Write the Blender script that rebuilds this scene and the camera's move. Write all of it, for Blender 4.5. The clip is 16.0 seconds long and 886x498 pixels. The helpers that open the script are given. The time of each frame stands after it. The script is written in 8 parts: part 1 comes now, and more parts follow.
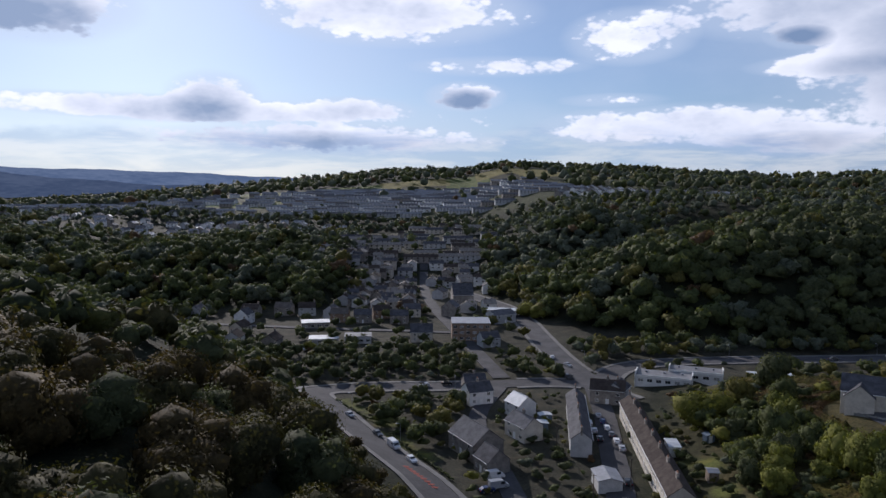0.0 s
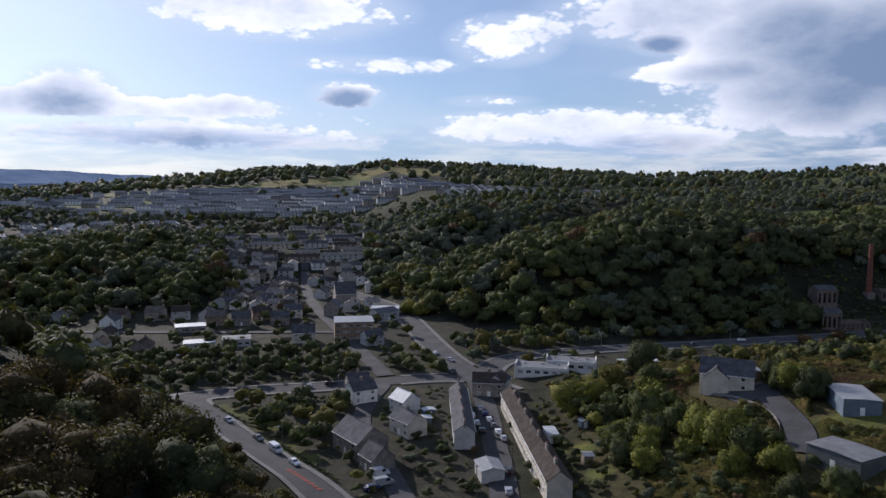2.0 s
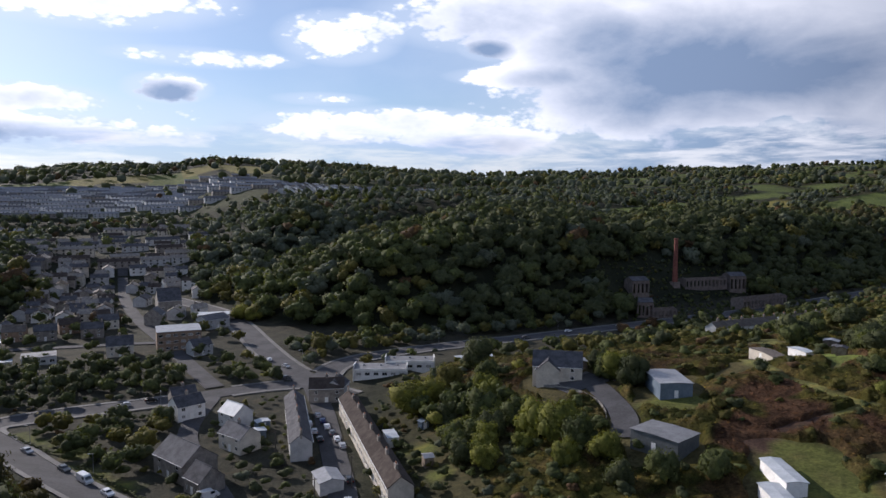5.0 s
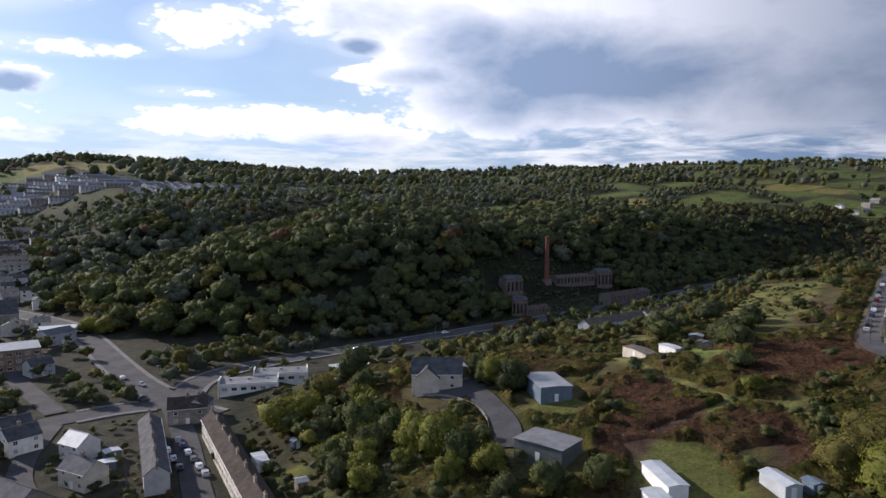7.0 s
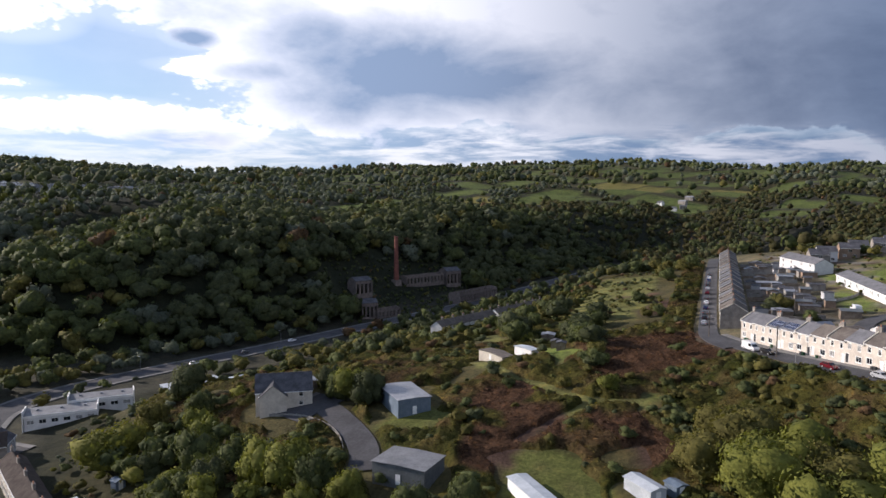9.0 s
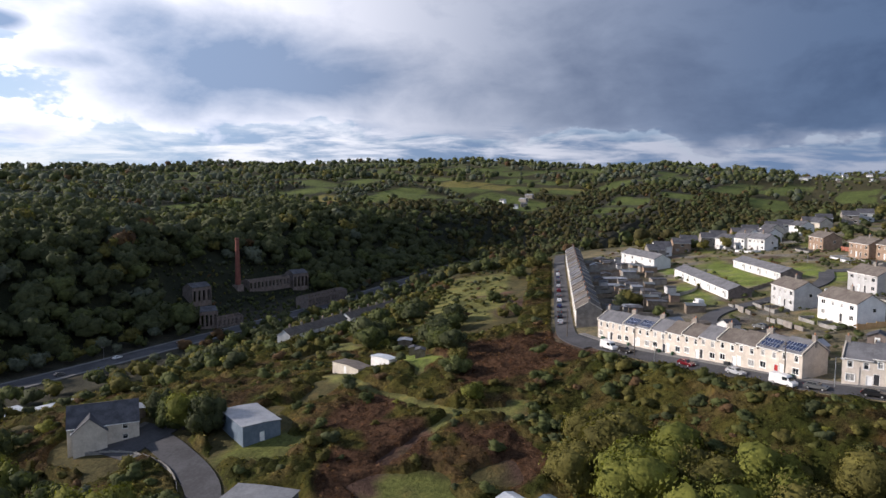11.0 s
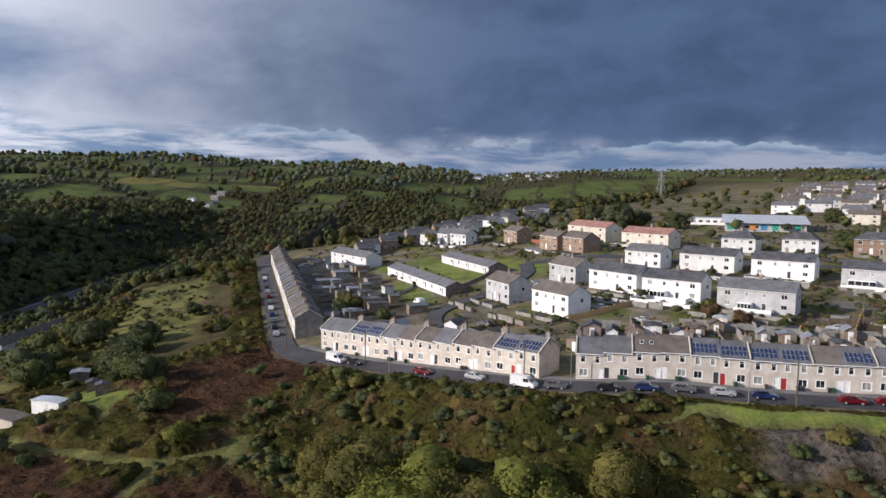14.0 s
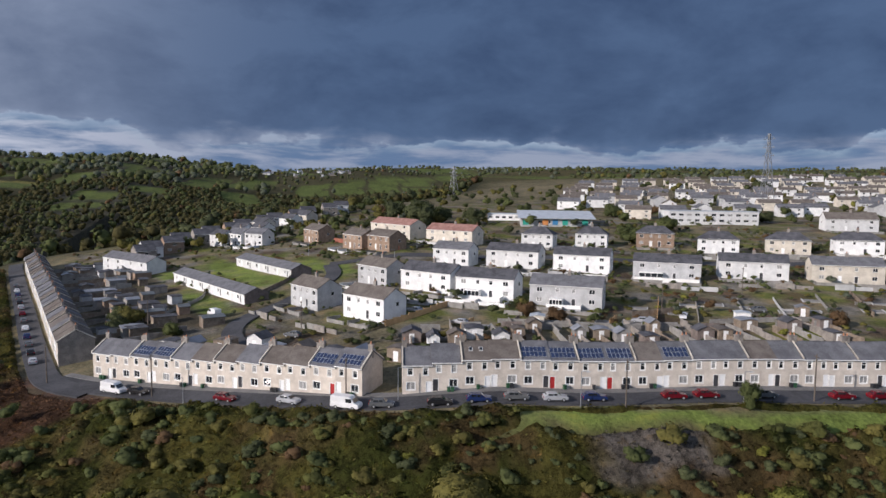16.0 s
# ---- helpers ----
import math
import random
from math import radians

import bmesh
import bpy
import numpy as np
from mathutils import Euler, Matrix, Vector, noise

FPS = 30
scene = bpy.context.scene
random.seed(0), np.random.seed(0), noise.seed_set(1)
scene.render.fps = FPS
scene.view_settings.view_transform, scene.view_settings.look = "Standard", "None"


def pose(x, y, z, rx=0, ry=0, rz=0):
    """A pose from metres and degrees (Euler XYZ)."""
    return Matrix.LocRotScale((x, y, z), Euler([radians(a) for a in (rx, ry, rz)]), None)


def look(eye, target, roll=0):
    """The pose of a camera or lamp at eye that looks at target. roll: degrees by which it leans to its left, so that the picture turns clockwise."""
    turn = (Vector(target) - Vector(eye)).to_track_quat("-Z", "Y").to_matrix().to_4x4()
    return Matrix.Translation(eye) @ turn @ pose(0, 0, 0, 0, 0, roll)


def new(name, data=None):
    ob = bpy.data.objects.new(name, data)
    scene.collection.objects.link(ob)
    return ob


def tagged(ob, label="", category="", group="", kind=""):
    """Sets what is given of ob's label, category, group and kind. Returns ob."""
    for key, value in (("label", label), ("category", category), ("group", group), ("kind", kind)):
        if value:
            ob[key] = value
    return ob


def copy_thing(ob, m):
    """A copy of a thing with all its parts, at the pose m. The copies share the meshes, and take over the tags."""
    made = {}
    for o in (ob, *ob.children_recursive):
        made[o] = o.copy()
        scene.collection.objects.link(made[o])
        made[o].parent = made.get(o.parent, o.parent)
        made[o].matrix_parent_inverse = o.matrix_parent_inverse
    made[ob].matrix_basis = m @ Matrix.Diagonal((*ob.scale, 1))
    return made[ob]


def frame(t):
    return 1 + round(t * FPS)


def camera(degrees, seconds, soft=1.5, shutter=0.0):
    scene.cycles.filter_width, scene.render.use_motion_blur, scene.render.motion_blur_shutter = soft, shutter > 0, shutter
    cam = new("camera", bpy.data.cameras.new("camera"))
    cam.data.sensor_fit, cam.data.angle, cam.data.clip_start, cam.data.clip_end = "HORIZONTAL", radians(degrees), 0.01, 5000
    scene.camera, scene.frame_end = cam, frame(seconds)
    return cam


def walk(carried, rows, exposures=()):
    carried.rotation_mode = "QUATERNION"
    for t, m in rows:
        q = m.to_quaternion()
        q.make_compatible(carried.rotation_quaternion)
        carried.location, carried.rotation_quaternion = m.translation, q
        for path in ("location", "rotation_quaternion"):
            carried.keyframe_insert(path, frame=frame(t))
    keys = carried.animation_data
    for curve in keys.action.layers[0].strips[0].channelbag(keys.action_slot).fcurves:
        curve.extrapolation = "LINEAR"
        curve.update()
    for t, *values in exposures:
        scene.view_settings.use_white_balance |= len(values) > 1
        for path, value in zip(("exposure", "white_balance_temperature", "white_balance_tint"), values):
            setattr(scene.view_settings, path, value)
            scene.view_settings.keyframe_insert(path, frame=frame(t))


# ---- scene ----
cam = camera(64.6, 16.0)
METRES, EYE, TILT, LEAN, TURN = 85.0, 75.0, -4.8, -0.4, 0.0
ROWS = [
    (0.0, 0.0, 0.0, 0.0, 0.0, 0.0, -0.0),
    (0.5, 0.0004, 0.0004, -0.0013, -2.0, -0.02, 0.19),
    (1.0, 0.0016, 0.0005, -0.0032, -4.09, -0.05, 0.37),
    (1.5, 0.0029, -0.0003, -0.0046, -6.52, -0.09, 0.58),
    (2.0, 0.0038, 0.0043, -0.0072, -9.55, -0.15, 0.81),
    (2.5, 0.0042, 0.0057, -0.0077, -12.08, -0.23, 1.01),
    (3.0, 0.0069, 0.011, -0.0085, -14.22, -0.26, 1.16),
    (3.5, 0.0092, 0.0179, -0.0079, -16.48, -0.31, 1.34),
    (6.0, 0.0499, 0.1186, 0.0075, -27.14, -0.79, 2.24),
    (6.5, 0.0648, 0.1473, 0.0136, -29.73, -0.94, 2.45),
    (7.0, 0.0803, 0.179, 0.0174, -33.11, -1.12, 2.65),
    (7.5, 0.0984, 0.2121, 0.0214, -35.96, -1.29, 2.85),
    (8.0, 0.1197, 0.2457, 0.0247, -39.06, -1.49, 3.06),
    (8.5, 0.1417, 0.2795, 0.0276, -42.4, -1.7, 3.25),
    (9.0, 0.1652, 0.3125, 0.0309, -45.69, -1.91, 3.43),
    (11.5, 0.317, 0.4713, 0.0433, -62.01, -3.18, 4.09),
    (12.0, 0.3523, 0.501, 0.045, -66.15, -3.5, 4.17),
    (12.5, 0.3898, 0.5287, 0.0456, -70.3, -3.81, 4.23),
    (13.0, 0.428, 0.5551, 0.0451, -74.49, -4.16, 4.26),
    (13.5, 0.4678, 0.5785, 0.0439, -78.74, -4.5, 4.27),
    (14.0, 0.5093, 0.5996, 0.0424, -83.01, -4.87, 4.26),
    (14.5, 0.5522, 0.6174, 0.0424, -87.26, -5.27, 4.21),
    (15.0, 0.5953, 0.6331, 0.0431, -91.52, -5.66, 4.14),
    (15.5, 0.6402, 0.645, 0.0442, -95.76, -6.05, 4.05),
    (16.0, 0.6853, 0.6534, 0.0445, -99.98, -6.39, 3.92),
]
walk(cam, [(t, pose(0, 0, EYE, TILT, LEAN, TURN) @ pose(METRES * x, METRES * y, METRES * z, 90 + pitch, roll, yaw)) for t, x, y, z, yaw, pitch, roll in ROWS],
     [(0.0, -0.33, 5750, 18), (3.5, -0.04, 5880, 18), (6.0, 0.07, 6000, 18), (8.0, 0.27, 6120, 18), (12.0, 0.28, 6200, 17), (16.0, -0.07, 5950, 17)])

# ---- sky, clouds and sun ----
SUN_AZ, SUN_EL = -24.0, 21.5  # degrees clockwise from +y, and up
SUN_WAY = Vector((math.sin(radians(SUN_AZ)) * math.cos(radians(SUN_EL)), math.cos(radians(SUN_AZ)) * math.cos(radians(SUN_EL)), math.sin(radians(SUN_EL))))


class Nodes:
    """Short hand for building node trees."""

    def __init__(self, tree):
        self.tree = tree
        tree.nodes.clear()

    def add(self, kind, ins=(), **settings):
        node = self.tree.nodes.new(kind)
        for key, value in settings.items():
            setattr(node, key, value)
        for key, value in dict(ins).items():
            if isinstance(value, bpy.types.NodeSocket):
                self.tree.links.new(value, node.inputs[key])
            else:
                node.inputs[key].default_value = value
        return node

    def math(self, op, a, b=0.0, c=0.0, clamp=False):
        return self.add("ShaderNodeMath", {0: a, 1: b, 2: c}, operation=op, use_clamp=clamp).outputs[0]

    def vec(self, op, a, b=(0, 0, 0)):
        node = self.add("ShaderNodeVectorMath", {0: a, 1: b}, operation=op)
        return node.outputs["Value"] if op == "DOT_PRODUCT" else node.outputs[0]

    def span(self, v, a, b, c=0.0, d=1.0):
        return self.add("ShaderNodeMapRange", {0: v, 1: a, 2: b, 3: c, 4: d}, interpolation_type="SMOOTHSTEP").outputs[0]

    def mix(self, k, a, b):
        node = self.add("ShaderNodeMix", {0: k}, data_type="RGBA")
        for socket, value in ((node.inputs[6], a), (node.inputs[7], b)):
            if isinstance(value, bpy.types.NodeSocket):
                self.tree.links.new(value, socket)
            else:
                socket.default_value = (*value[:3], 1)
        return node.outputs[2]

    def noise(self, at, scale, detail=4.0, rough=0.55, warp=0.0):
        return self.add("ShaderNodeTexNoise", {"Vector": at, "Scale": scale, "Detail": detail, "Roughness": rough, "Distortion": warp}).outputs[0]


CLOUDS = [
    (-12.0, 5.4, 32.0, 2.2, 0.45, 0.10), (-16.0, 14.5, 30.0, 3.0, 0.12, 0.0),
    (-30.0, 12.8, 8.0, 3.2, 1.15, 0.85), (-4.0, 13.7, 12.5, 2.7, 1.15, 0.12), (4.5, 9.8, 8.0, 0.9, 0.75, 0.0), (14.5, 11.8, 5.5, 2.3, 1.1, 0.15),
    (26.4, 11.2, 2.6, 1.1, 0.8, 1.0), (27.0, 13.6, 12.0, 3.0, 0.9, 0.6), (28.5, 9.0, 6.0, 0.9, 0.8, 0.2), (13.4, 7.1, 4.6, 0.6, 0.65, 0.0),
    (-18.0, 7.1, 3.8, 2.1, 1.2, 0.5), (1.7, 7.5, 3.6, 1.3, 1.15, 0.95), (-21.0, 6.0, 15.0, 1.1, 1.0, 0.05), (-7.0, 6.3, 5.0, 1.2, 0.9, 0.1),
    (-9.0, 3.9, 16.0, 1.4, 0.8, 0.7), (18.0, 5.0, 11.0, 1.9, 1.15, 0.12), (26.5, 3.7, 7.0, 1.4, 0.9, 0.75), (41.0, 10.5, 15.0, 6.0, 0.9, 1.25), (57.0, 9.5, 11.0, 5.0, 0.3, 0.45),
]


def make_sky():
    world = bpy.data.worlds.new("sky")
    scene.world = world
    world.use_nodes = True
    n = Nodes(world.node_tree)
    d = n.add("ShaderNodeTexCoord").outputs["Generated"]
    x, y, z = n.add("ShaderNodeSeparateXYZ", {0: d}).outputs
    air = n.add("ShaderNodeTexSky", sky_type="NISHITA", sun_disc=False, sun_elevation=radians(SUN_EL), sun_rotation=radians(SUN_AZ), air_density=1.0, dust_density=0.4).outputs[0]
    blue = n.vec("MULTIPLY", air, (0.060, 0.075, 0.093))
    east = n.vec("DOT_PRODUCT", d, (0.92, -0.39, 0.0))  # towards the heavy cloud
    heavy = n.span(east, -0.15, 0.80)
    deep = n.span(east, 0.35, 0.95)
    az = n.math("MULTIPLY", n.math("ARCTAN2", x, y), 57.296)
    el = n.math("MULTIPLY", n.math("ARCSINE", z), 57.296)
    # texture of the clouds: billows
    p = n.add("ShaderNodeCombineXYZ", {0: n.math("MULTIPLY", x, 6.0), 1: n.math("MULTIPLY", y, 6.0), 2: n.math("MULTIPLY", z, 12.0)}).outputs[0]
    big = n.noise(n.vec("ADD", p, (5.3, 2.2, 0.4)), 1.5, 13.0, 0.62, 0.15)
    soft = n.noise(n.vec("ADD", p, (5.3, 2.2, 0.62)), 1.5, 4.0, 0.5, 0.15)
    patch = n.noise(n.vec("ADD", p, (9.0, 4.0, 1.0)), 0.9, 11.0, 0.56, 0.3)
    cells = n.add("ShaderNodeTexVoronoi", {"Vector": p, "Scale": 5.5, "Detail": 2.0, "Roughness": 0.6}, feature="F1").outputs["Distance"]  # heaped heads
    # the single clouds: azimuth, height, half width, half depth, weight, greyness
    fill, grey = 0.0, 0.0
    for a, e, w, t, k, g in CLOUDS:
        u = n.math("DIVIDE", n.math("SUBTRACT", az, a), w)
        v = n.math("DIVIDE", n.math("SUBTRACT", el, e), t)
        bump = n.math("SUBTRACT", 1.0, n.math("ADD", n.math("MULTIPLY", u, u), n.math("MULTIPLY", v, v)), clamp=True)
        fill = n.math("MULTIPLY_ADD", bump, k, fill)
        v2 = n.math("ADD", v, 0.35)
        core = n.math("SUBTRACT", 0.9, n.math("ADD", n.math("MULTIPLY", u, u), n.math("MULTIPLY", v2, v2)), clamp=True)
        grey = n.math("MULTIPLY_ADD", core, g, grey)
    # the deck that closes the eastern sky, open in a strip over the horizon
    ragged = n.math("ADD", n.math("ADD", el, n.math("MULTIPLY", deep, 0.8)), n.math("MULTIPLY", n.math("SUBTRACT", soft, 0.5), 5.0))
    deck = n.math("MULTIPLY", n.span(east, -0.10, 0.42), n.span(ragged, 3.2, 5.8))
    away_ = n.math("MULTIPLY", n.span(el, 16.0, 24.0), 0.5)  # broken cloud overhead
    fill = n.math("ADD", n.math("ADD", fill, n.math("MULTIPLY", deck, 1.5)), away_)
    dens = n.math("ADD", fill, n.math("ADD", n.math("MULTIPLY", n.math("SUBTRACT", big, 0.5), n.span(east, -0.10, 0.35, 1.5, 3.0)), n.math("MULTIPLY", n.math("SUBTRACT", 0.46, cells), n.span(east, 0.35, -0.10, 0.0, 0.55))))
    body = n.span(dens, n.span(east, -0.10, 0.42, 0.22, 0.40), n.span(east, -0.10, 0.42, 0.56, 0.66))
    bright = n.mix(deep, n.mix(heavy, (1.30, 1.29, 1.27), (0.50, 0.54, 0.60)), (0.074, 0.124, 0.212))
    under = n.mix(deep, n.mix(heavy, (0.27, 0.38, 0.54), (0.20, 0.26, 0.36)), (0.013, 0.033, 0.086))
    shade = n.math("ADD", grey, n.math("MULTIPLY", n.math("SUBTRACT", dens, 0.95), 0.26))
    shade = n.math("ADD", shade, n.math("MULTIPLY", n.math("SUBTRACT", patch, 0.5), n.math("SUBTRACT", -0.8, n.math("MULTIPLY", heavy, 1.2))))
    puff = n.math("MULTIPLY", n.math("SUBTRACT", soft, n.math("MULTIPLY", big, 0.55)), n.span(east, 0.30, -0.10, 0.0, 1.0))  # the shaded side of each head
    shade = n.math("ADD", shade, n.math("MULTIPLY", n.math("SUBTRACT", puff, 0.10), 1.3))
    shade = n.math("ADD", shade, n.math("MULTIPLY", deck, n.math("ADD", -0.12, n.math("MULTIPLY", deep, 0.30))), clamp=True)
    cloud = n.mix(shade, bright, under)
    veil = n.span(n.math("ADD", fill, n.math("MULTIPLY", patch, 0.9)), 0.25, 1.20, 0.26, 0.68)
    sky = n.mix(veil, blue, n.mix(heavy, (0.72, 0.82, 0.92), (0.40, 0.46, 0.55)))
    sky = n.mix(n.math("MULTIPLY", body, 0.95), sky, cloud)
    # glow of the sun through thin cloud
    halo = n.span(n.vec("DOT_PRODUCT", d, tuple(SUN_WAY)), 0.80, 1.0)
    sky = n.mix(n.math("MULTIPLY", halo, 0.10), sky, (1.4, 1.37, 1.32))
    # far cloud low over the horizon, pale and streaked
    q = n.add("ShaderNodeCombineXYZ", {0: n.math("MULTIPLY", x, 4.0), 1: n.math("MULTIPLY", y, 4.0), 2: n.math("MULTIPLY", z, 26.0)}).outputs[0]
    streak = n.noise(q, 1.7, 11.0, 0.60, 0.3)
    rim = n.mix(n.span(streak, 0.40, 0.62), n.mix(heavy, (0.40, 0.55, 0.76), (0.13, 0.20, 0.31)), n.mix(deep, (0.90, 0.90, 0.90), (0.32, 0.36, 0.43)))
    sky = n.mix(n.math("MULTIPLY", n.span(ragged, 5.2, 3.4), n.math("ADD", 0.50, n.math("MULTIPLY", heavy, 0.48))), sky, rim)
    # overhead and behind, the deck is closed and grey
    sky = n.mix(n.math("MULTIPLY", n.span(el, 20.0, 42.0), 0.88), sky, n.mix(n.span(patch, 0.35, 0.65), (0.105, 0.160, 0.27), (0.18, 0.25, 0.37)))
    back = n.add("ShaderNodeBackground", {0: sky, 1: 1.0})
    n.add("ShaderNodeOutputWorld", {0: back.outputs[0]})


make_sky()
sun_data = bpy.data.lights.new("sun", "SUN")
sun_data.energy, sun_data.angle, sun_data.color = 5.2, radians(0.6), (1.0, 0.895, 0.75)
sun = new("sun", sun_data)
sun.matrix_world = look(SUN_WAY * 500, (0, 0, 0))


# ---- materials ----
MATERIALS = {}


def mat(name, dark, pale, size=1.0, rough=0.85, bump=0.3, metal=0.0, vary=0.12, island=0.0, fine=7.0, gloss=0.3, leaf=0.0):
    """A surface whose colour wanders from dark to pale at two scales. size: metres of the larger one; vary: by object; island: by loose piece."""
    if name in MATERIALS:
        return MATERIALS[name]
    m = MATERIALS[name] = bpy.data.materials.new(name)
    m.use_nodes = True
    n = Nodes(m.node_tree)
    chance = n.add("ShaderNodeObjectInfo").outputs["Random"]
    at = n.vec("ADD", n.add("ShaderNodeTexCoord").outputs["Object"], n.add("ShaderNodeCombineXYZ", {0: n.math("MULTIPLY", chance, 37.0), 1: n.math("MULTIPLY", chance, 91.0)}).outputs[0])
    large = n.noise(at, 1 / size, 5.0, 0.6)
    small = n.noise(at, fine / size, 4.0, 0.65)
    k = n.math("ADD", n.math("MULTIPLY", large, 0.62), n.math("MULTIPLY", small, 0.38))
    colour = n.mix(n.span(k, 0.36, 0.64), dark, pale)
    light = n.math("ADD", 1 - vary / 2, n.math("MULTIPLY", chance, vary))
    if island:
        own = n.add("ShaderNodeNewGeometry").outputs["Random Per Island"]
        light = n.math("MULTIPLY", light, n.math("ADD", 1 - island / 2, n.math("MULTIPLY", own, island)))
    colour = n.vec("MULTIPLY", colour, n.add("ShaderNodeCombineXYZ", {0: light, 1: light, 2: light}).outputs[0])
    relief = n.add("ShaderNodeBump", {"Strength": bump, "Distance": 0.05 * size, "Height": small})
    shell = n.add("ShaderNodeBsdfPrincipled", {"Base Color": colour, "Roughness": rough, "Metallic": metal, "Specular IOR Level": gloss, "Normal": relief.outputs[0]})
    out = shell.outputs[0]
    if leaf:
        thin = n.add("ShaderNodeBsdfTranslucent", {0: n.vec("MULTIPLY", colour, (1.5, 1.6, 0.7))})
        out = n.add("ShaderNodeMixShader", {0: leaf, 1: out, 2: thin.outputs[0]}).outputs[0]
    n.add("ShaderNodeOutputMaterial", {0: out})
    return m


def leaves(name, dark, pale, size=4.0):
    """Foliage: sprays of leaves, the shade of gaps between them put into the colour, paler on some twigs and trees than
    on others.
    """
    if name in MATERIALS:
        return MATERIALS[name]
    m = MATERIALS[name] = bpy.data.materials.new(name)
    m.use_nodes = True
    n = Nodes(m.node_tree)
    chance = n.add("ShaderNodeObjectInfo").outputs["Random"]
    own = n.add("ShaderNodeNewGeometry").outputs["Random Per Island"]
    at = n.vec("ADD", n.add("ShaderNodeNewGeometry").outputs["Position"], n.add("ShaderNodeCombineXYZ", {0: n.math("MULTIPLY", chance, 37.0)}).outputs[0])
    broad, twig, fine = n.noise(at, 0.11, 3.0, 0.5), n.noise(at, 0.65, 4.0, 0.6), n.noise(at, 3.0, 4.0, 0.7)
    k = n.math("ADD", n.math("MULTIPLY", broad, 0.55), n.math("ADD", n.math("MULTIPLY", twig, 0.45), n.math("MULTIPLY", own, 0.14)))
    colour = n.mix(n.span(k, 0.36, 0.78), dark, pale)
    gap = n.span(n.math("ADD", n.math("MULTIPLY", twig, 0.6), n.math("MULTIPLY", fine, 0.5)), 0.42, 0.62, 0.80, 1.06)
    colour = n.vec("MULTIPLY", colour, n.add("ShaderNodeCombineXYZ", {0: gap, 1: gap, 2: gap}).outputs[0])
    relief = n.add("ShaderNodeBump", {"Strength": 0.4, "Distance": 0.35, "Height": n.math("ADD", twig, n.math("MULTIPLY", fine, 0.5))})
    shell = n.add("ShaderNodeBsdfPrincipled", {"Base Color": colour, "Roughness": 0.8, "Specular IOR Level": 0.10, "Normal": relief.outputs[0]})
    thin = n.add("ShaderNodeBsdfTranslucent", {0: n.vec("MULTIPLY", colour, (1.5, 1.6, 0.7))})
    both = n.add("ShaderNodeMixShader", {0: 0.22, 1: shell.outputs[0], 2: thin.outputs[0]})
    n.add("ShaderNodeOutputMaterial", {0: both.outputs[0]})
    return m


def land_material():
    m = bpy.data.materials.new("earth_and_grass")
    m.use_nodes = True
    n = Nodes(m.node_tree)
    at = n.add("ShaderNodeTexCoord").outputs["Object"]
    cover = n.add("ShaderNodeAttribute", attribute_name="cover").outputs["Color"]
    a, b, c = n.noise(at, 0.02, 5.0, 0.6), n.noise(at, 0.16, 5.0, 0.65), n.noise(at, 1.3, 5.0, 0.7)
    k = n.math("ADD", n.math("MULTIPLY", a, 0.5), n.math("ADD", n.math("MULTIPLY", b, 0.8), n.math("MULTIPLY", c, 0.9)))
    k = n.span(k, 0.75, 1.45, 0.45, 1.55)
    colour = n.vec("MULTIPLY", cover, n.add("ShaderNodeCombineXYZ", {0: k, 1: k, 2: k}).outputs[0])
    colour = n.mix(n.math("MULTIPLY", n.span(b, 0.52, 0.66), 0.35), colour, n.vec("MULTIPLY", colour, (1.35, 0.95, 0.7)))
    relief = n.add("ShaderNodeBump", {"Strength": 0.8, "Distance": 0.7, "Height": n.math("ADD", b, n.math("MULTIPLY", c, 0.5))})
    shell = n.add("ShaderNodeBsdfPrincipled", {"Base Color": colour, "Roughness": 0.95, "Specular IOR Level": 0.1, "Normal": relief.outputs[0]})
    n.add("ShaderNodeOutputMaterial", {0: shell.outputs[0]})
    return m


# ---- the lie of the land ----
def smooth(a, b, v):
    s = np.clip((v - a) / (b - a), 0, 1)
    return s * s * (3 - 2 * s)


def away(x, y, line):
    """Distance from a line of points, positive on its left."""
    best, sign = np.full(np.shape(x), 1e9), np.ones(np.shape(x))
    for (ax, ay), (bx, by) in zip(line, line[1:]):
        ex, ey = bx - ax, by - ay
        k = np.clip(((x - ax) * ex + (y - ay) * ey) / (ex * ex + ey * ey), 0, 1)
        d = np.hypot(x - ax - k * ex, y - ay - k * ey)
        near = d < best - 1e-6
        side = np.where(ex * (y - ay) - ey * (x - ax) >= 0, 1.0, -1.0)
        best, sign = np.where(near, d, best), np.where(near, side, sign)
    return best * sign


def rise(d, *steps):
    """A slope's height at the distance d from its foot; softened over 16 m."""
    ds, hs = [s[0] for s in steps], [s[1] for s in steps]
    return sum(np.interp(d + o, ds, hs) for o in (-12, -6, 0, 6, 12)) / 5


WEST_FOOT = [(-700, 330), (-140, 330), (-72, 275), (-46, 250), (-20, 205), (-2, 172), (14, 120), (24, 40), (40, -200), (40, -3000)]
EAST_FOOT = [(70, -3000), (66, -200), (48, 40), (40, 140), (62, 225), (88, 278), (420, 282), (700, 300), (5000, 500)]


SPUR_END = [(395, 200), (440, 150), (500, 60), (600, -30), (800, -130), (1300, -260), (5000, -900)]
BENCH_EDGE = [(150, -3000), (154, -160), (156.3, -61), (161.5, 0), (166.5, 40), (170, 53), (206, 111.5), (221, 121.5), (345, 172.5), (388, 190.5), (520, 236), (1500, 330), (5000, 560)]


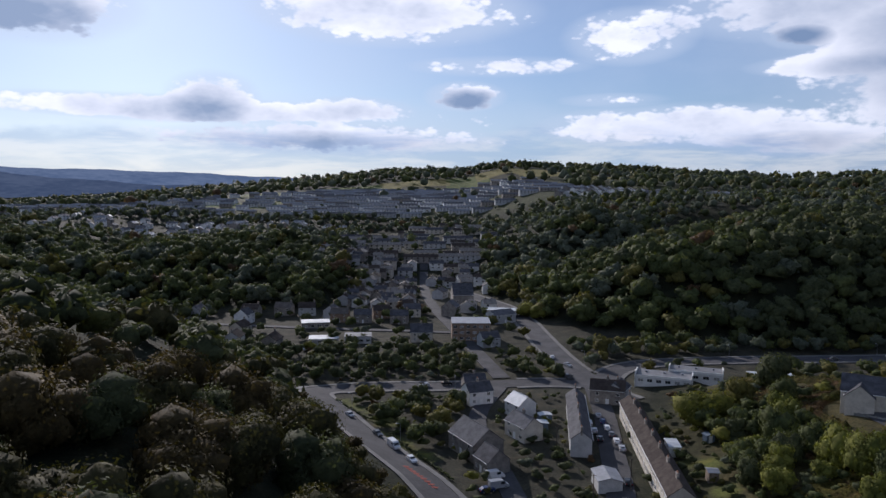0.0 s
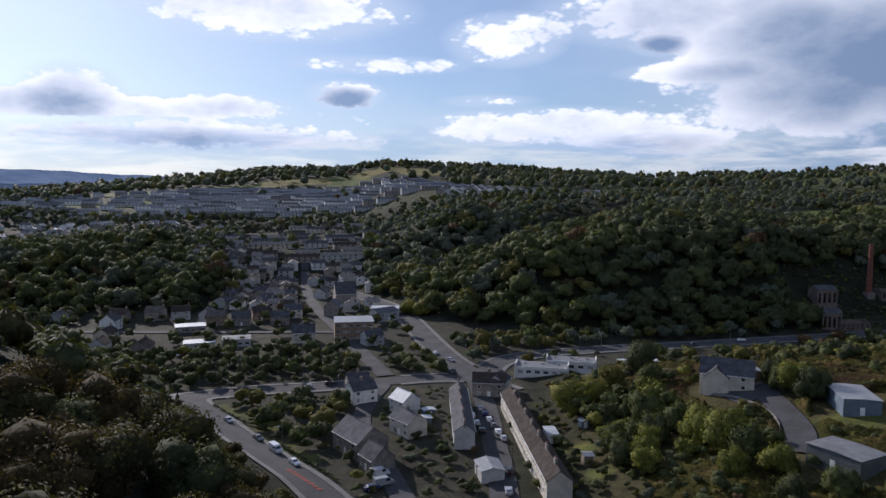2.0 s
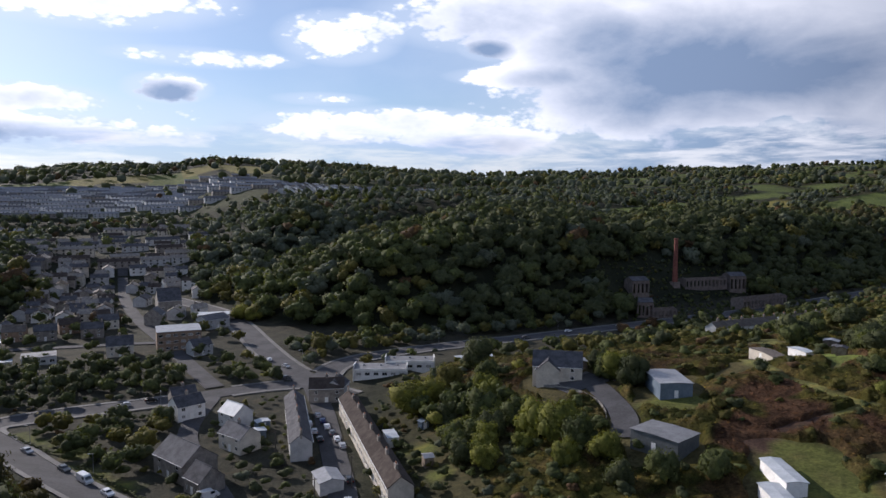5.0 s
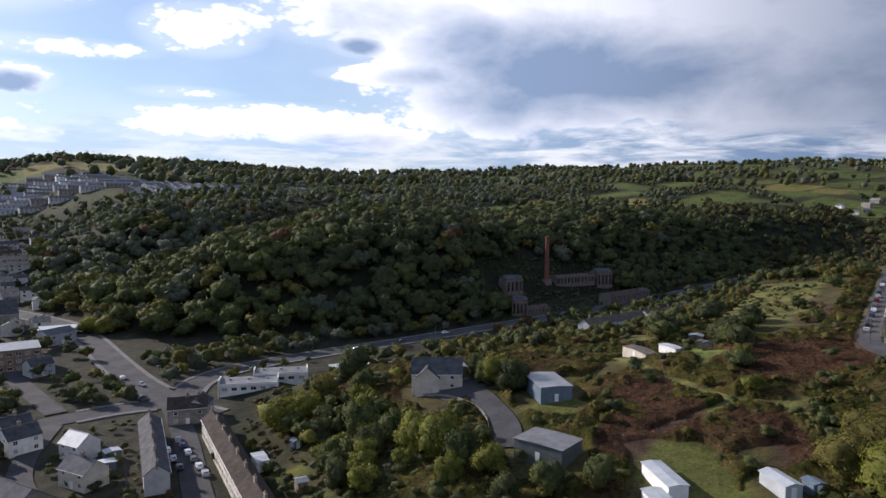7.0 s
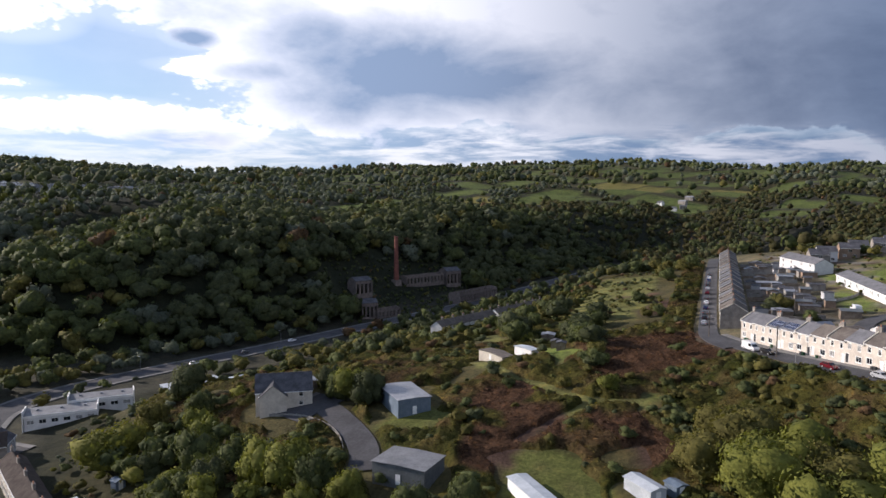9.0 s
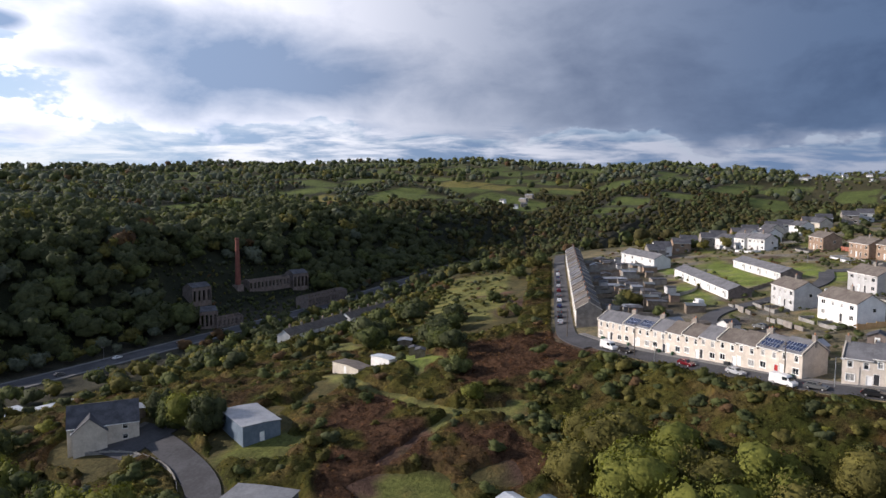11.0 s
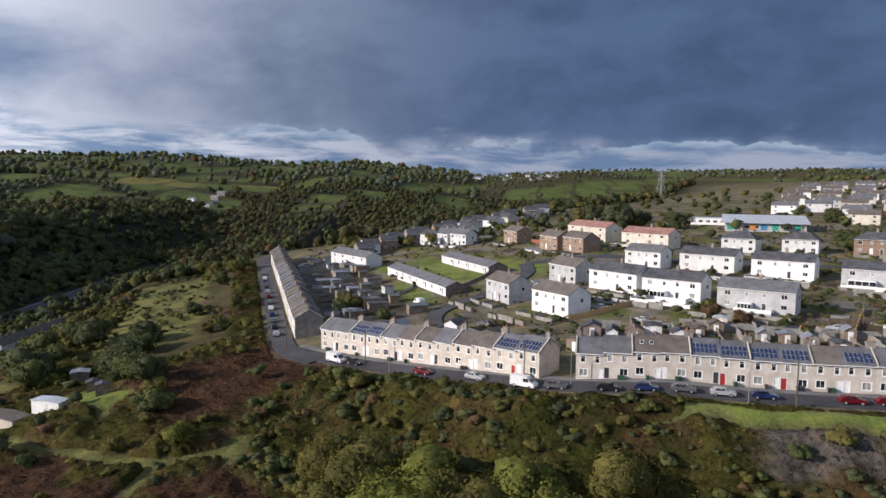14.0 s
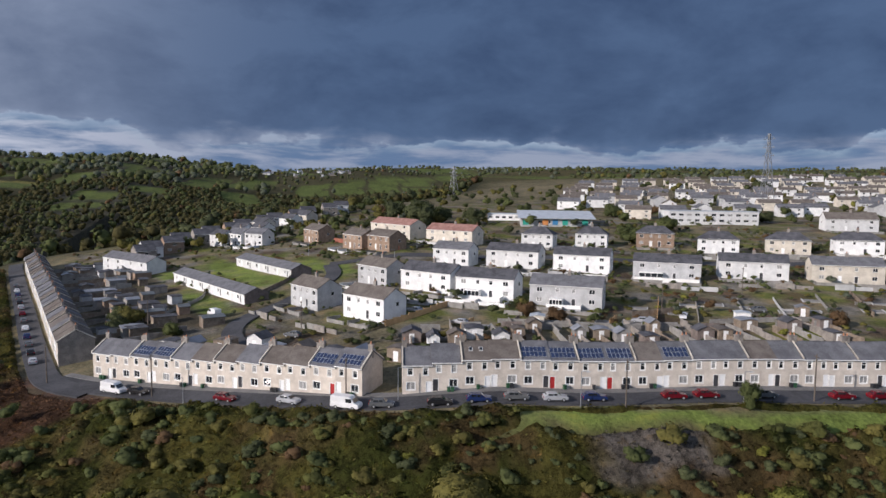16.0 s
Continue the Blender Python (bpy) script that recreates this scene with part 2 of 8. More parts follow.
def roll_noise(x, y, size):
    return np.sin(x / size + 1.3 * np.sin(y / size * 0.7)) * np.cos(y / size * 1.1 + 0.8 * np.sin(x / size * 0.6))


def from_foot(x, y):
    """Distance northwards from the foot of the north side; the town's valley is a notch in it."""
    foot = np.interp(x, (-5000, -250, -70, 48, 75, 120, 220, 400, 800, 1500, 5000), (470, 440, 430, 425, 385, 350, 338, 366, 430, 520, 900))
    notch = np.interp(x, (-75, -35, 22, 52), (0, 130, 130, 0))
    return y - foot - notch * smooth(880, 560, y)


SKYLINE = ((-34, -22, -16, -11, -7, 1, 7, 12, 17, 27, 34, 41, 47, 53, 62, 66, 70, 75, 80, 86, 93, 101, 111), (-14, -14, -13, -8, -2, 2, 0, -2, -7, -10, -3, 6, 13, 16, 15, 9, 1, 6, -2, -13, -5, 0, 6))
GULLY = [(10, 535), (70, 528), (130, 538), (190, 580), (260, 650)]


def land(x, y):
    """Height of the ground, for numbers or arrays."""
    x, y = np.asarray(x, float), np.asarray(y, float)
    # north side: a wooded spur on the right, a gentler hill with an estate on the left, the town's valley between
    d = from_foot(x, y)
    left = rise(d, (0, 0), (60, 14), (150, 22), (320, 25), (470, 28), (560, 38), (700, 53), (900, 69), (1150, 98), (1400, 118), (2000, 100), (3000, 110), (4400, 190))
    left = left * (1 - 0.42 * smooth(-260, -1000, x) * smooth(600, 1100, d) * smooth(3200, 2400, d))
    right = rise(d, (0, 0), (18, 8), (52, 33), (75, 41), (110, 44), (200, 49), (400, 55), (700, 77), (1000, 102), (1350, 130), (1700, 135), (2500, 105), (4400, 190))
    left = left * (1 - 0.5 * np.exp(-((x - 70) / 45.0) ** 2) * smooth(400, 150, d))  # the spur ends in a low nose
    k = smooth(48, 160, x)
    east = smooth(500, 2200, x - 0.45 * y)
    north = (left * (1 - k) + right * k) * (1 - 0.2 * east)
    # south-west: the wooded hill
    w = -away(x, y, WEST_FOOT)
    west = rise(w, (0, 0), (30, 14), (60, 33), (85, 39), (110, 46), (160, 57), (300, 74), (900, 130), (4000, 200))
    # south-east: the scrubby spur with the terraces and the estate
    e = -away(x, y, EAST_FOOT)
    spur = rise(e, (0, 0), (40, 10), (70, 17), (105, 21), (130, 25), (150, 31), (170, 35.5), (195, 38), (260, 45), (340, 52), (500, 62), (800, 84), (1500, 110), (4000, 150))
    spur = np.minimum(spur, 29 + 0.04 * np.maximum(e - 140, 0))
    bench = 35.8 + 0.062 * (x - 182) - 0.11 * (np.clip(y, 25, 400) - 59) + 0.02 * np.clip(-y - 60, 0, 400) - 0.04 * np.clip(x - 700, 0, 5000)
    b = -away(x, y, BENCH_EDGE)
    on = smooth(-24, 0, b)
    spur = spur * (1 - on) + np.maximum(bench, 5) * on
    shelf = smooth(212, 245, x) * smooth(410, 365, x) * smooth(-80, -52, b) * smooth(2, -8, b)  # a shoulder of meadow below the ridge street
    spur = spur + np.maximum(bench + 0.5 + 0.03 * b - spur, 0) * shelf
    spur = spur - 48 * smooth(0, 170, away(x, y, SPUR_END)) * smooth(380, 470, x)
    north = north + 5 * np.sin(x / 38.0 + 0.8 * np.sin(y / 60.0)) * smooth(20, 120, d) * smooth(700, 350, d)
    north = np.maximum(north - 27 * np.exp(-(away(x, y, GULLY) / 40.0) ** 2), np.minimum(north, 6))
    z = np.where(d > -20, north, 0) + np.where(w > -20, west, 0) + np.where(e > -20, spur, 0)
    yard = smooth(1.35, 0.95, np.maximum(np.abs(x - 140 - 0.14 * (y - 262)) / 36, np.abs(y - 262 + 0.14 * (x - 140)) / 15))
    z = z * (1 - yard) + 0.4 * yard  # level ground under the units beside the valley road
    r = np.hypot(x, y)
    hills = 25 + 108 * smooth(900, 2700, r) + 14 * np.sin(np.arctan2(x, y) * 5.0 + 0.6) * smooth(900, 2000, r)
    z = z + np.maximum(hills - z, 0) * smooth(750, 1200, r) * smooth(200, 700, x)
    # the skyline rises and dips as one looks round
    round_ = np.degrees(np.arctan2(x - 40, y - 40))
    z = z + r * smooth(1000, 1700, r) * np.interp(round_, SKYLINE[0], SKYLINE[1]) / 1000
    far = smooth(250, 900, np.hypot(x, y - 200))
    return z + 0.5 * roll_noise(x, y, 17.0) * smooth(2, 12, z) + far * 6 * roll_noise(x, y, 140.0)


# ---- end of the land ----


# ---- plan: roads, fields, built-up ground ----
ROADS = {  # name: (width, line)
    "main": (10.0, [(20, 110), (6, 148), (-4, 170), (-14, 186), (-25, 204), (-38, 232), (-47, 247), (-43, 258), (-24, 262), (4, 263), (24, 267), (44, 270), (60, 266)]),
    "main_north": (11.0, [(66, 244), (61, 260), (57, 280), (53, 305), (50, 350), (48, 400), (40, 450), (10, 520)]),
    "valley": (10.0, [(62, 268), (76, 296), (112, 307), (182, 311), (245, 318), (330, 326), (430, 340), (620, 375)]),
    "upper_street": (5.4, [(159.2, -140), (162.6, -60), (167.7, 0), (172.0, 36), (176, 50.4), (194, 79.4), (209, 103.4), (215.5, 111.5)]),
    "ridge_street": (5.6, [(205, 101), (212, 110.5), (225, 117.6), (389.5, 186.5), (410, 194)]),
    "old_street": (7.0, [(34, 120), (45, 169), (49, 196), (55, 230), (58, 262)]),
    "station_lane": (6.0, [(20, 150), (17, 174), (14, 197), (10, 226), (22, 262)]),
    "hill_lane": (6.6, [(105, 139), (111, 144.5), (116.5, 154), (122, 169), (124.5, 180), (118, 182)]),
    "hill_yard": (10.0, [(114, 180.5), (121, 180.5), (129, 181)]),
    "town_street": (7.0, [(24, 275), (16, 320), (8, 370), (-4, 430), (-14, 520), (-17, 640)]),
    "bungalow_lane": (5.0, [(210, 66), (230, 78), (250, 76), (264, 64), (290, 50), (320, 52)]),
    "estate_road": (6.0, [(320, 52), (318, 20), (312, -8), (305, -40), (293, -80), (280, -120), (276, -190)]),
    "back_lane": (5.0, [(-140, 385), (-60, 372), (0, 366), (14, 362)]),
}
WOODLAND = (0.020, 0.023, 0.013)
ROUGH = (0.068, 0.060, 0.026)
GRASS = (0.100, 0.110, 0.030)
BRACKEN = (0.075, 0.046, 0.034)
LAWN = (0.125, 0.160, 0.036)
MEADOW = (0.135, 0.136, 0.044)
GARDEN = (0.150, 0.130, 0.078)
TOWN = (0.046, 0.045, 0.032)
PLOT = (0.050, 0.044, 0.030)
FIELDS = [  # x, y, half length, half width, turn, colour
    (130, 150, 7, 9, 20, GRASS), (124, 104, 14, 8, 60, GRASS), (190, 149, 15, 4.5, 52, LAWN), (167, 105, 4.5, 2.6, 20, GRASS), (168, 158, 9.5, 1.8, 76, MEADOW), (163.5, 139, 10.5, 1.8, 80, MEADOW), (161, 123, 7, 1.8, 84, MEADOW), (163.5, 111.5, 7, 1.8, -62, MEADOW), (165.5, 101, 6, 1.7, 92, MEADOW), (148, 118.6, 13, 1.6, -6, MEADOW), (214, 194, 10, 4, 55, MEADOW), (292, 188, 60, 15, 22.5, MEADOW), (262, 150, 14, 8, 22.5, BRACKEN), (288, 176, 3, 9, 20, BRACKEN), (158.5, -12, 2.6, 36, -6, LAWN),
    (321, 84, 33, 6, 27, LAWN), (277, 92, 22, 6, 27, LAWN), (316, 53, 22, 5, 25, LAWN), (335, 112, 8, 5, 27, LAWN), (308, 121, 72, 13, 22.7, PLOT), (232, 30, 6, 5, 30, GRASS),
    (196, 119, 20, 16, -45, BRACKEN), (221, 134, 12, 11, 20, BRACKEN), (128, 122, 9, 6, 30, BRACKEN), (182, 114, 9, 7, -30, BRACKEN), (152, 97, 12, 9, 60, BRACKEN), (152, 138, 9, 6, 0, BRACKEN), (142, 122, 10, 7, 40, BRACKEN), (186, 82, 14, 4, 57, BRACKEN),
    (-71, 157, 12, 8, 20, GRASS), (-18, 222, 7, 4, -60, GRASS), (-30, 236, 9, 2.5, -60, GRASS), (-10, 199, 12, 2.5, -57, GRASS), (67, 158, 3.5, 3, 10, GRASS), (68, 176, 3, 5, 10, GRASS), (30, 216, 4, 3, 20, GRASS),
]


def inside(x, y, f):
    c, s = math.cos(radians(f[4])), math.sin(radians(f[4]))
    u, v = (x - f[0]) * c + (y - f[1]) * s, -(x - f[0]) * s + (y - f[1]) * c
    return np.maximum(np.abs(u) / f[2], np.abs(v) / f[3])


MEADOWS = [  # x, y, half length, half width, turn
    (545, 655, 85, 42, 5), (700, 690, 80, 42, 7), (1060, 650, 120, 22, -55), (1430, 665, 130, 42, -43), (860, 640, 60, 42, -5), (960, 720, 60, 45, 8), (1080, 760, 80, 50, -8), (1180, 640, 90, 45, 5), (880, 800, 70, 40, 12), (1330, 820, 90, 55, 0), (700, 820, 60, 36, 4),
    (-190, 1410, 80, 75, 5), (50, 1450, 45, 100, 0), (200, 1440, 60, 110, 8), (370, 1370, 115, 50, 12), (-330, 1330, 60, 50, 0), (-200, 1040, 40, 22, 5), (-330, 1130, 70, 40, -5), (120, 1500, 50, 60, 0), (-60, 1480, 70, 50, 10), (430, 900, 55, 30, 15),
]


def far_field(x, y):
    """Meadows on the far slopes: 0 none, else a shade."""
    out = np.zeros(np.shape(x))
    for i, m in enumerate(MEADOWS):
        out = np.where(inside(x, y, m) < 1, 0.6 + 0.1 * (i % 5), out)
    u, v = x / 120.0 + 0.35 * np.sin(y / 120.0), y / 80.0 + 0.4 * np.sin(x / 150.0)
    h = np.abs(np.sin(np.floor(u) * 12.9898 + np.floor(v) * 78.233) * 43758.5453) % 1.0
    edge = np.minimum(np.minimum(u % 1, 1 - u % 1) * 120, np.minimum(v % 1, 1 - v % 1) * 80)
    belt = np.maximum(smooth(1150, 1500, np.hypot(x, y)) * smooth(500, 900, x), smooth(2000, 2300, y))
    return np.where((h < 0.34 * belt) & (edge > 5), 0.50 + h, out)


def hedge_free(x, y, gap):
    """Whether no meadow begins within gap metres beyond, but for a tree here and there."""
    k = 1 + gap / np.hypot(x, y)
    return (far_field(x * k, y * k) == 0) | (rng.random(len(x)) < 0.12)


def clear_of_roads(x, y, gap=0.0):
    free = np.ones(np.shape(x), bool)
    for width, line in ROADS.values():
        free &= np.abs(away(x, y, line)) > width / 2 + gap
    return free


def cover(x, y):
    e, w = -away(x, y, EAST_FOOT), -away(x, y, WEST_FOOT)
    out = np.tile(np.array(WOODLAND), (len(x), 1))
    def lay(k, colour):
        k = np.clip(k, 0, 1)[:, None]
        out[:] = out * (1 - k) + np.array(colour) * k
    lay(smooth(0, 40, e) * smooth(40, -20, away(x, y, SPUR_END)), ROUGH)
    lay(0.6 * smooth(800, 1500, x), ROUGH)
    lay(smooth(-6, 6, -away(x, y, BENCH_EDGE)) * smooth(30, -20, away(x, y, SPUR_END)) * smooth(1100, 700, x), GARDEN)
    inner = smooth(20, 34, -away(x, y, BENCH_EDGE)) * smooth(10, -20, away(x, y, SPUR_END)) * smooth(700, 500, x)
    plots = roll_noise(x, y, 4.2) + 0.8 * roll_noise(x + 17, y - 9, 7.5)
    lay(inner * smooth(0.35, 0.6, plots), GRASS)
    lay(0.8 * inner * smooth(-0.55, -0.8, plots), (0.17, 0.160, 0.145))
    lay(0.7 * inner * smooth(0.4, 0.7, roll_noise(x + 55, y + 31, 5.3)), BRACKEN)
    d = from_foot(x, y)
    lay(smooth(6, -6, e) * smooth(6, -6, w) * smooth(8, -8, d), TOWN)
    lay(0.8 * smooth(540, 600, d) * smooth(1010, 950, d) * smooth(260, 120, x - 230), (0.046, 0.054, 0.024))
    f = far_field(x, y)
    lay((f > 0) & (f < 0.85), (0.082, 0.104, 0.028))
    lay(f >= 0.85, (0.15, 0.135, 0.04))
    for field in FIELDS:
        wob = 3.0 * roll_noise(x, y, 3.7) + 2.0 * roll_noise(y + 40, x, 7.9)
        k = inside(x + 0.5 * wob, y - 0.4 * wob, field)
        lay(smooth(1.15, 0.85, k) * (1 - 0.5 * smooth(0.3, 0.9, roll_noise(x + 11, y, 2.9))), field[5])
    return out


# ---- ground ----
def lines(spans):
    out = []
    for a, b, step in spans:
        out += list(np.arange(a, b, step))
    return np.array(out + [spans[-1][1]], float)


def make_ground():
    xs = lines([(-4800, -1500, 110), (-1500, -500, 40), (-500, -160, 10), (-160, 440, 3), (440, 800, 9), (800, 1800, 28), (1800, 4900, 100)])
    ys = lines([(-4800, -1500, 150), (-1500, -300, 50), (-300, -140, 8), (-140, 460, 3), (460, 900, 8), (900, 2000, 25), (2000, 4900, 100)])
    gx, gy = np.meshgrid(xs, ys)
    gz = land(gx, gy)
    count = len(xs)
    i = (np.arange(len(ys) - 1)[:, None] * count + np.arange(count - 1)).ravel()
    mesh = bpy.data.meshes.new("ground")
    mesh.from_pydata(np.c_[gx.ravel(), gy.ravel(), gz.ravel()].tolist(), [], np.c_[i, i + 1, i + 1 + count, i + count].tolist())
    mesh.polygons.foreach_set("use_smooth", np.ones(len(mesh.polygons), bool))
    tint = mesh.color_attributes.new("cover", "FLOAT_COLOR", "POINT")
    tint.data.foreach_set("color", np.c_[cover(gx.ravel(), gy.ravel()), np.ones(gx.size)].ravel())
    mesh.materials.append(land_material())
    tagged(new("ground", mesh), "rough hillside earth with grass, bracken and fields", "ground", kind="structure")


make_ground()


def far_ridge(radius, heights, dark, pale):
    """A hill line at the end of sight, towards the north-west; its haze blue is put in as glow."""
    m = bpy.data.materials.new("haze_blue_hill")
    m.use_nodes = True
    n = Nodes(m.node_tree)
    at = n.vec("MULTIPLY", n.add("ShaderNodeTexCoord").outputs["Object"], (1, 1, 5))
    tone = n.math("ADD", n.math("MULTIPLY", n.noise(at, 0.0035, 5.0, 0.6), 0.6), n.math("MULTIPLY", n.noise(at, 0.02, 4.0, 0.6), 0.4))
    # emission stands in for daylight scattered by the haze
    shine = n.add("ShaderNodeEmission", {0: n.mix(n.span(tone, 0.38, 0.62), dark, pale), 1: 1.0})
    n.add("ShaderNodeOutputMaterial", {0: shine.outputs[0]})
    az = np.arange(-48, -2, 0.25)
    top = np.interp(az, *zip(*heights)) + 3 * np.sin(az * 0.9) + 1.5 * np.sin(az * 2.7 + 1) + 0.8 * np.sin(az * 13)
    a = np.radians(az)
    rows = [np.c_[(radius + back) * np.sin(a), (radius + back) * np.cos(a), z] for back, z in ((0, np.full(len(az), -60.0)), (0, top * 0.55), (60, top), (160, np.full(len(az), -60.0)))]
    k = len(az)
    i = (np.arange(3)[:, None] * k + np.arange(k - 1)).ravel()
    mesh = bpy.data.meshes.new("backdrop")
    mesh.from_pydata(np.vstack(rows).tolist(), [], np.c_[i, i + 1, i + 1 + k, i + k].tolist())
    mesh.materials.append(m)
    tagged(new("backdrop", mesh), "far line of hills glowing in a painted haze blue", "hills", kind="structure")


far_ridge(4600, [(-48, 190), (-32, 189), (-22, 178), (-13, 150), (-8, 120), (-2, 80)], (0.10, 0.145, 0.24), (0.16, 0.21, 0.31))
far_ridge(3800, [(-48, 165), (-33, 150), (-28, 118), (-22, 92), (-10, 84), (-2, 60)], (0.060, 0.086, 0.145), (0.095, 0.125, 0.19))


def dense(line, step=3.0):
    """A line of points rounded off and sampled evenly."""
    pts = np.array(line, float)
    for _ in range(3):
        a, b = pts[:-1] * 0.75 + pts[1:] * 0.25, pts[:-1] * 0.25 + pts[1:] * 0.75
        pts = np.vstack([pts[:1], np.stack([a, b], 1).reshape(-1, 2), pts[-1:]])
    run = np.r_[0, np.cumsum(np.hypot(*np.diff(pts, axis=0).T))]
    s = np.arange(0, run[-1], step)
    return np.c_[np.interp(s, run, pts[:, 0]), np.interp(s, run, pts[:, 1])]


def ribbon(name, line, inner, outer, lift, material, label, category, kind="structure", step=3.0, others=()):
    """A strip along a line, from inner to outer metres to its left, lying on the land with its own thickness."""
    p = dense(line, step)
    t = np.gradient(p, axis=0)
    t /= np.hypot(*t.T)[:, None]
    side = np.c_[-t[:, 1], t[:, 0]]
    across = np.linspace(inner, outer, 5)
    rows = []
    for k, o in enumerate(across):
        q = p + side * o
        rows.append(np.c_[q, land(q[:, 0], q[:, 1]) + lift])
    edge0, edge1 = rows[0] - (0, 0, 0.9), rows[-1] - (0, 0, 0.9)
    grid = np.stack([edge0, *rows, edge1], 1)
    n, m = grid.shape[:2]
    i = (np.arange(n - 1)[:, None] * m + np.arange(m - 1)).ravel()
    mesh = bpy.data.meshes.new(name)
    keep = np.ones(n - 1, bool)
    for wide, other in others:  # stop at the side roads
        mid = p + side * (inner + outer) / 2
        hit = np.abs(away(mid[:, 0], mid[:, 1], other)) < wide / 2 + 1.2
        keep &= ~(hit[:-1] | hit[1:])
    i = i.reshape(n - 1, m - 1)[keep].ravel()
    mesh.from_pydata(grid.reshape(-1, 3).tolist(), [], np.c_[i, i + m, i + m + 1, i + 1].tolist())
    mesh.materials.append(material)
    return tagged(new(name, mesh), label, category, kind=kind)


asphalt = mat("asphalt", (0.040, 0.040, 0.044), (0.074, 0.074, 0.080), 9.0, 0.95, 0.15, fine=12.0)
flags = mat("paving", (0.11, 0.108, 0.105), (0.17, 0.165, 0.16), 4.0, 0.9, 0.2)
for road_at, (road_name, (road_width, road_line)) in enumerate(ROADS.items()):
    ribbon("road", road_line, -road_width / 2, road_width / 2, 0.26 + 0.012 * road_at, asphalt, "grey asphalt road along the valley" if road_width > 8 else "narrow grey asphalt street", "road")
    if road_width > 7 or road_name == "upper_street":
        for s in (-1, 1):
            if road_name == "upper_street" and s > 0:
                continue
            ribbon("pavement", road_line, *sorted((s * road_width / 2, s * (road_width / 2 + 1.8))), 0.40, flags, "grey concrete pavement with kerb beside the road", "pavement", others=[r for k, r in ROADS.items() if k != road_name])


# ---- trees ----
def ico():
    bm = bmesh.new()
    bmesh.ops.create_icosphere(bm, subdivisions=1, radius=1)
    a = np.array([p.co for p in bm.verts]), np.array([[q.index for q in f.verts] for f in bm.faces])
    bm.free()
    bm = bmesh.new()
    bmesh.ops.create_icosphere(bm, subdivisions=2, radius=1)
    b = np.array([p.co for p in bm.verts]), np.array([[q.index for q in f.verts] for f in bm.faces])
    bm.free()
    return a, b


BALL_ROUGH, BALL_FINE = ico()
rng = np.random.default_rng(5)


def crown_shape(r, lumps, tufts, tuft_size, fine=False, tall=1.0, open_=0.0, up=0.05, jitter=0.10):
    """Vertices and triangles of a crown about 1 m in radius at the origin: uneven lumps with tufts of leaves all over them."""
    verts, tris, norms, n = [], [], [], 0
    base_v, base_t = BALL_FINE if fine else BALL_ROUGH
    heads = []
    for k in range(lumps):
        if k == 0:
            c, s = np.array([0, 0, 0.0]), 0.68 if lumps > 1 else 0.9
        else:
            a, u = k * 2.4 + r.uniform(-0.5, 0.5), r.uniform(-0.55, 0.8)
            q = math.sqrt(1 - u * u)
            c = np.array([math.cos(a) * q, math.sin(a) * q, u]) * r.uniform(0.42, 0.66)
            s = r.uniform(0.30, 0.50) + open_
        v = base_v * (s * 0.86 * (1 + r.uniform(-0.28, 0.28, (len(base_v), 1))))
        v[:, 2] *= r.uniform(0.75, 0.95)
        heads.append((c, s))
        verts.append(v + c)
        norms.append(base_v * 0.7 + (v + c) * 0.6)
        tris.append(base_t + n)
        n += len(v)
    for k in range(tufts):
        c, s = heads[r.integers(len(heads))]
        u, a = r.uniform(-0.55, 1.0), r.uniform(0, 6.283)
        q = math.sqrt(max(0, 1 - u * u))
        out = np.array([math.cos(a) * q, math.sin(a) * q, u * 0.85])
        at = c + out * s * r.uniform(0.84, 1.22)
        e1 = np.cross(out, r.normal(size=3))
        e1 /= np.linalg.norm(e1) + 1e-9
        e2 = np.cross(out, e1) * 0.8 + out * r.uniform(-0.5, 0.7)
        z = tuft_size * r.uniform(0.6, 1.3)
        verts.append(np.array([at - e1 * z, at + e1 * z * 0.9 - e2 * 0.3 * z, at + e2 * z * 1.2]))
        norms.append(np.tile(out * 0.7 + at * 0.6 + r.normal(size=3) * jitter, (3, 1)))
        tris.append(np.array([[n, n + 1, n + 2]]))
        n += 3
    v = np.vstack(verts)
    v[:, 2] *= tall
    w = np.vstack(norms) + (0, 0, up)
    return v, np.vstack(tris), w / (np.linalg.norm(w, axis=1)[:, None] + 1e-9)


def mesh_of(name, verts, tris, materials, which=None, normals=None):
    mesh = bpy.data.meshes.new(name)
    mesh.vertices.add(len(verts))
    mesh.vertices.foreach_set("co", np.asarray(verts, np.float32).ravel())
    mesh.loops.add(len(tris) * 3)
    mesh.loops.foreach_set("vertex_index", np.asarray(tris, np.int32).ravel())
    mesh.polygons.add(len(tris))
    mesh.polygons.foreach_set("loop_start", np.arange(0, len(tris) * 3, 3, dtype=np.int32))
    for m in materials:
        mesh.materials.append(m)
    if which is not None:
        mesh.polygons.foreach_set("material_index", np.asarray(which, np.int32))
    if normals is not None:  # leaves take the light as the rounded spray they belong to
        mesh.polygons.foreach_set("use_smooth", np.ones(len(tris), bool))
        mesh.attributes.new("custom_normal", "FLOAT_VECTOR", "POINT").data.foreach_set("vector", np.asarray(normals, np.float32).ravel())
    mesh.update(calc_edges=True)
    return mesh


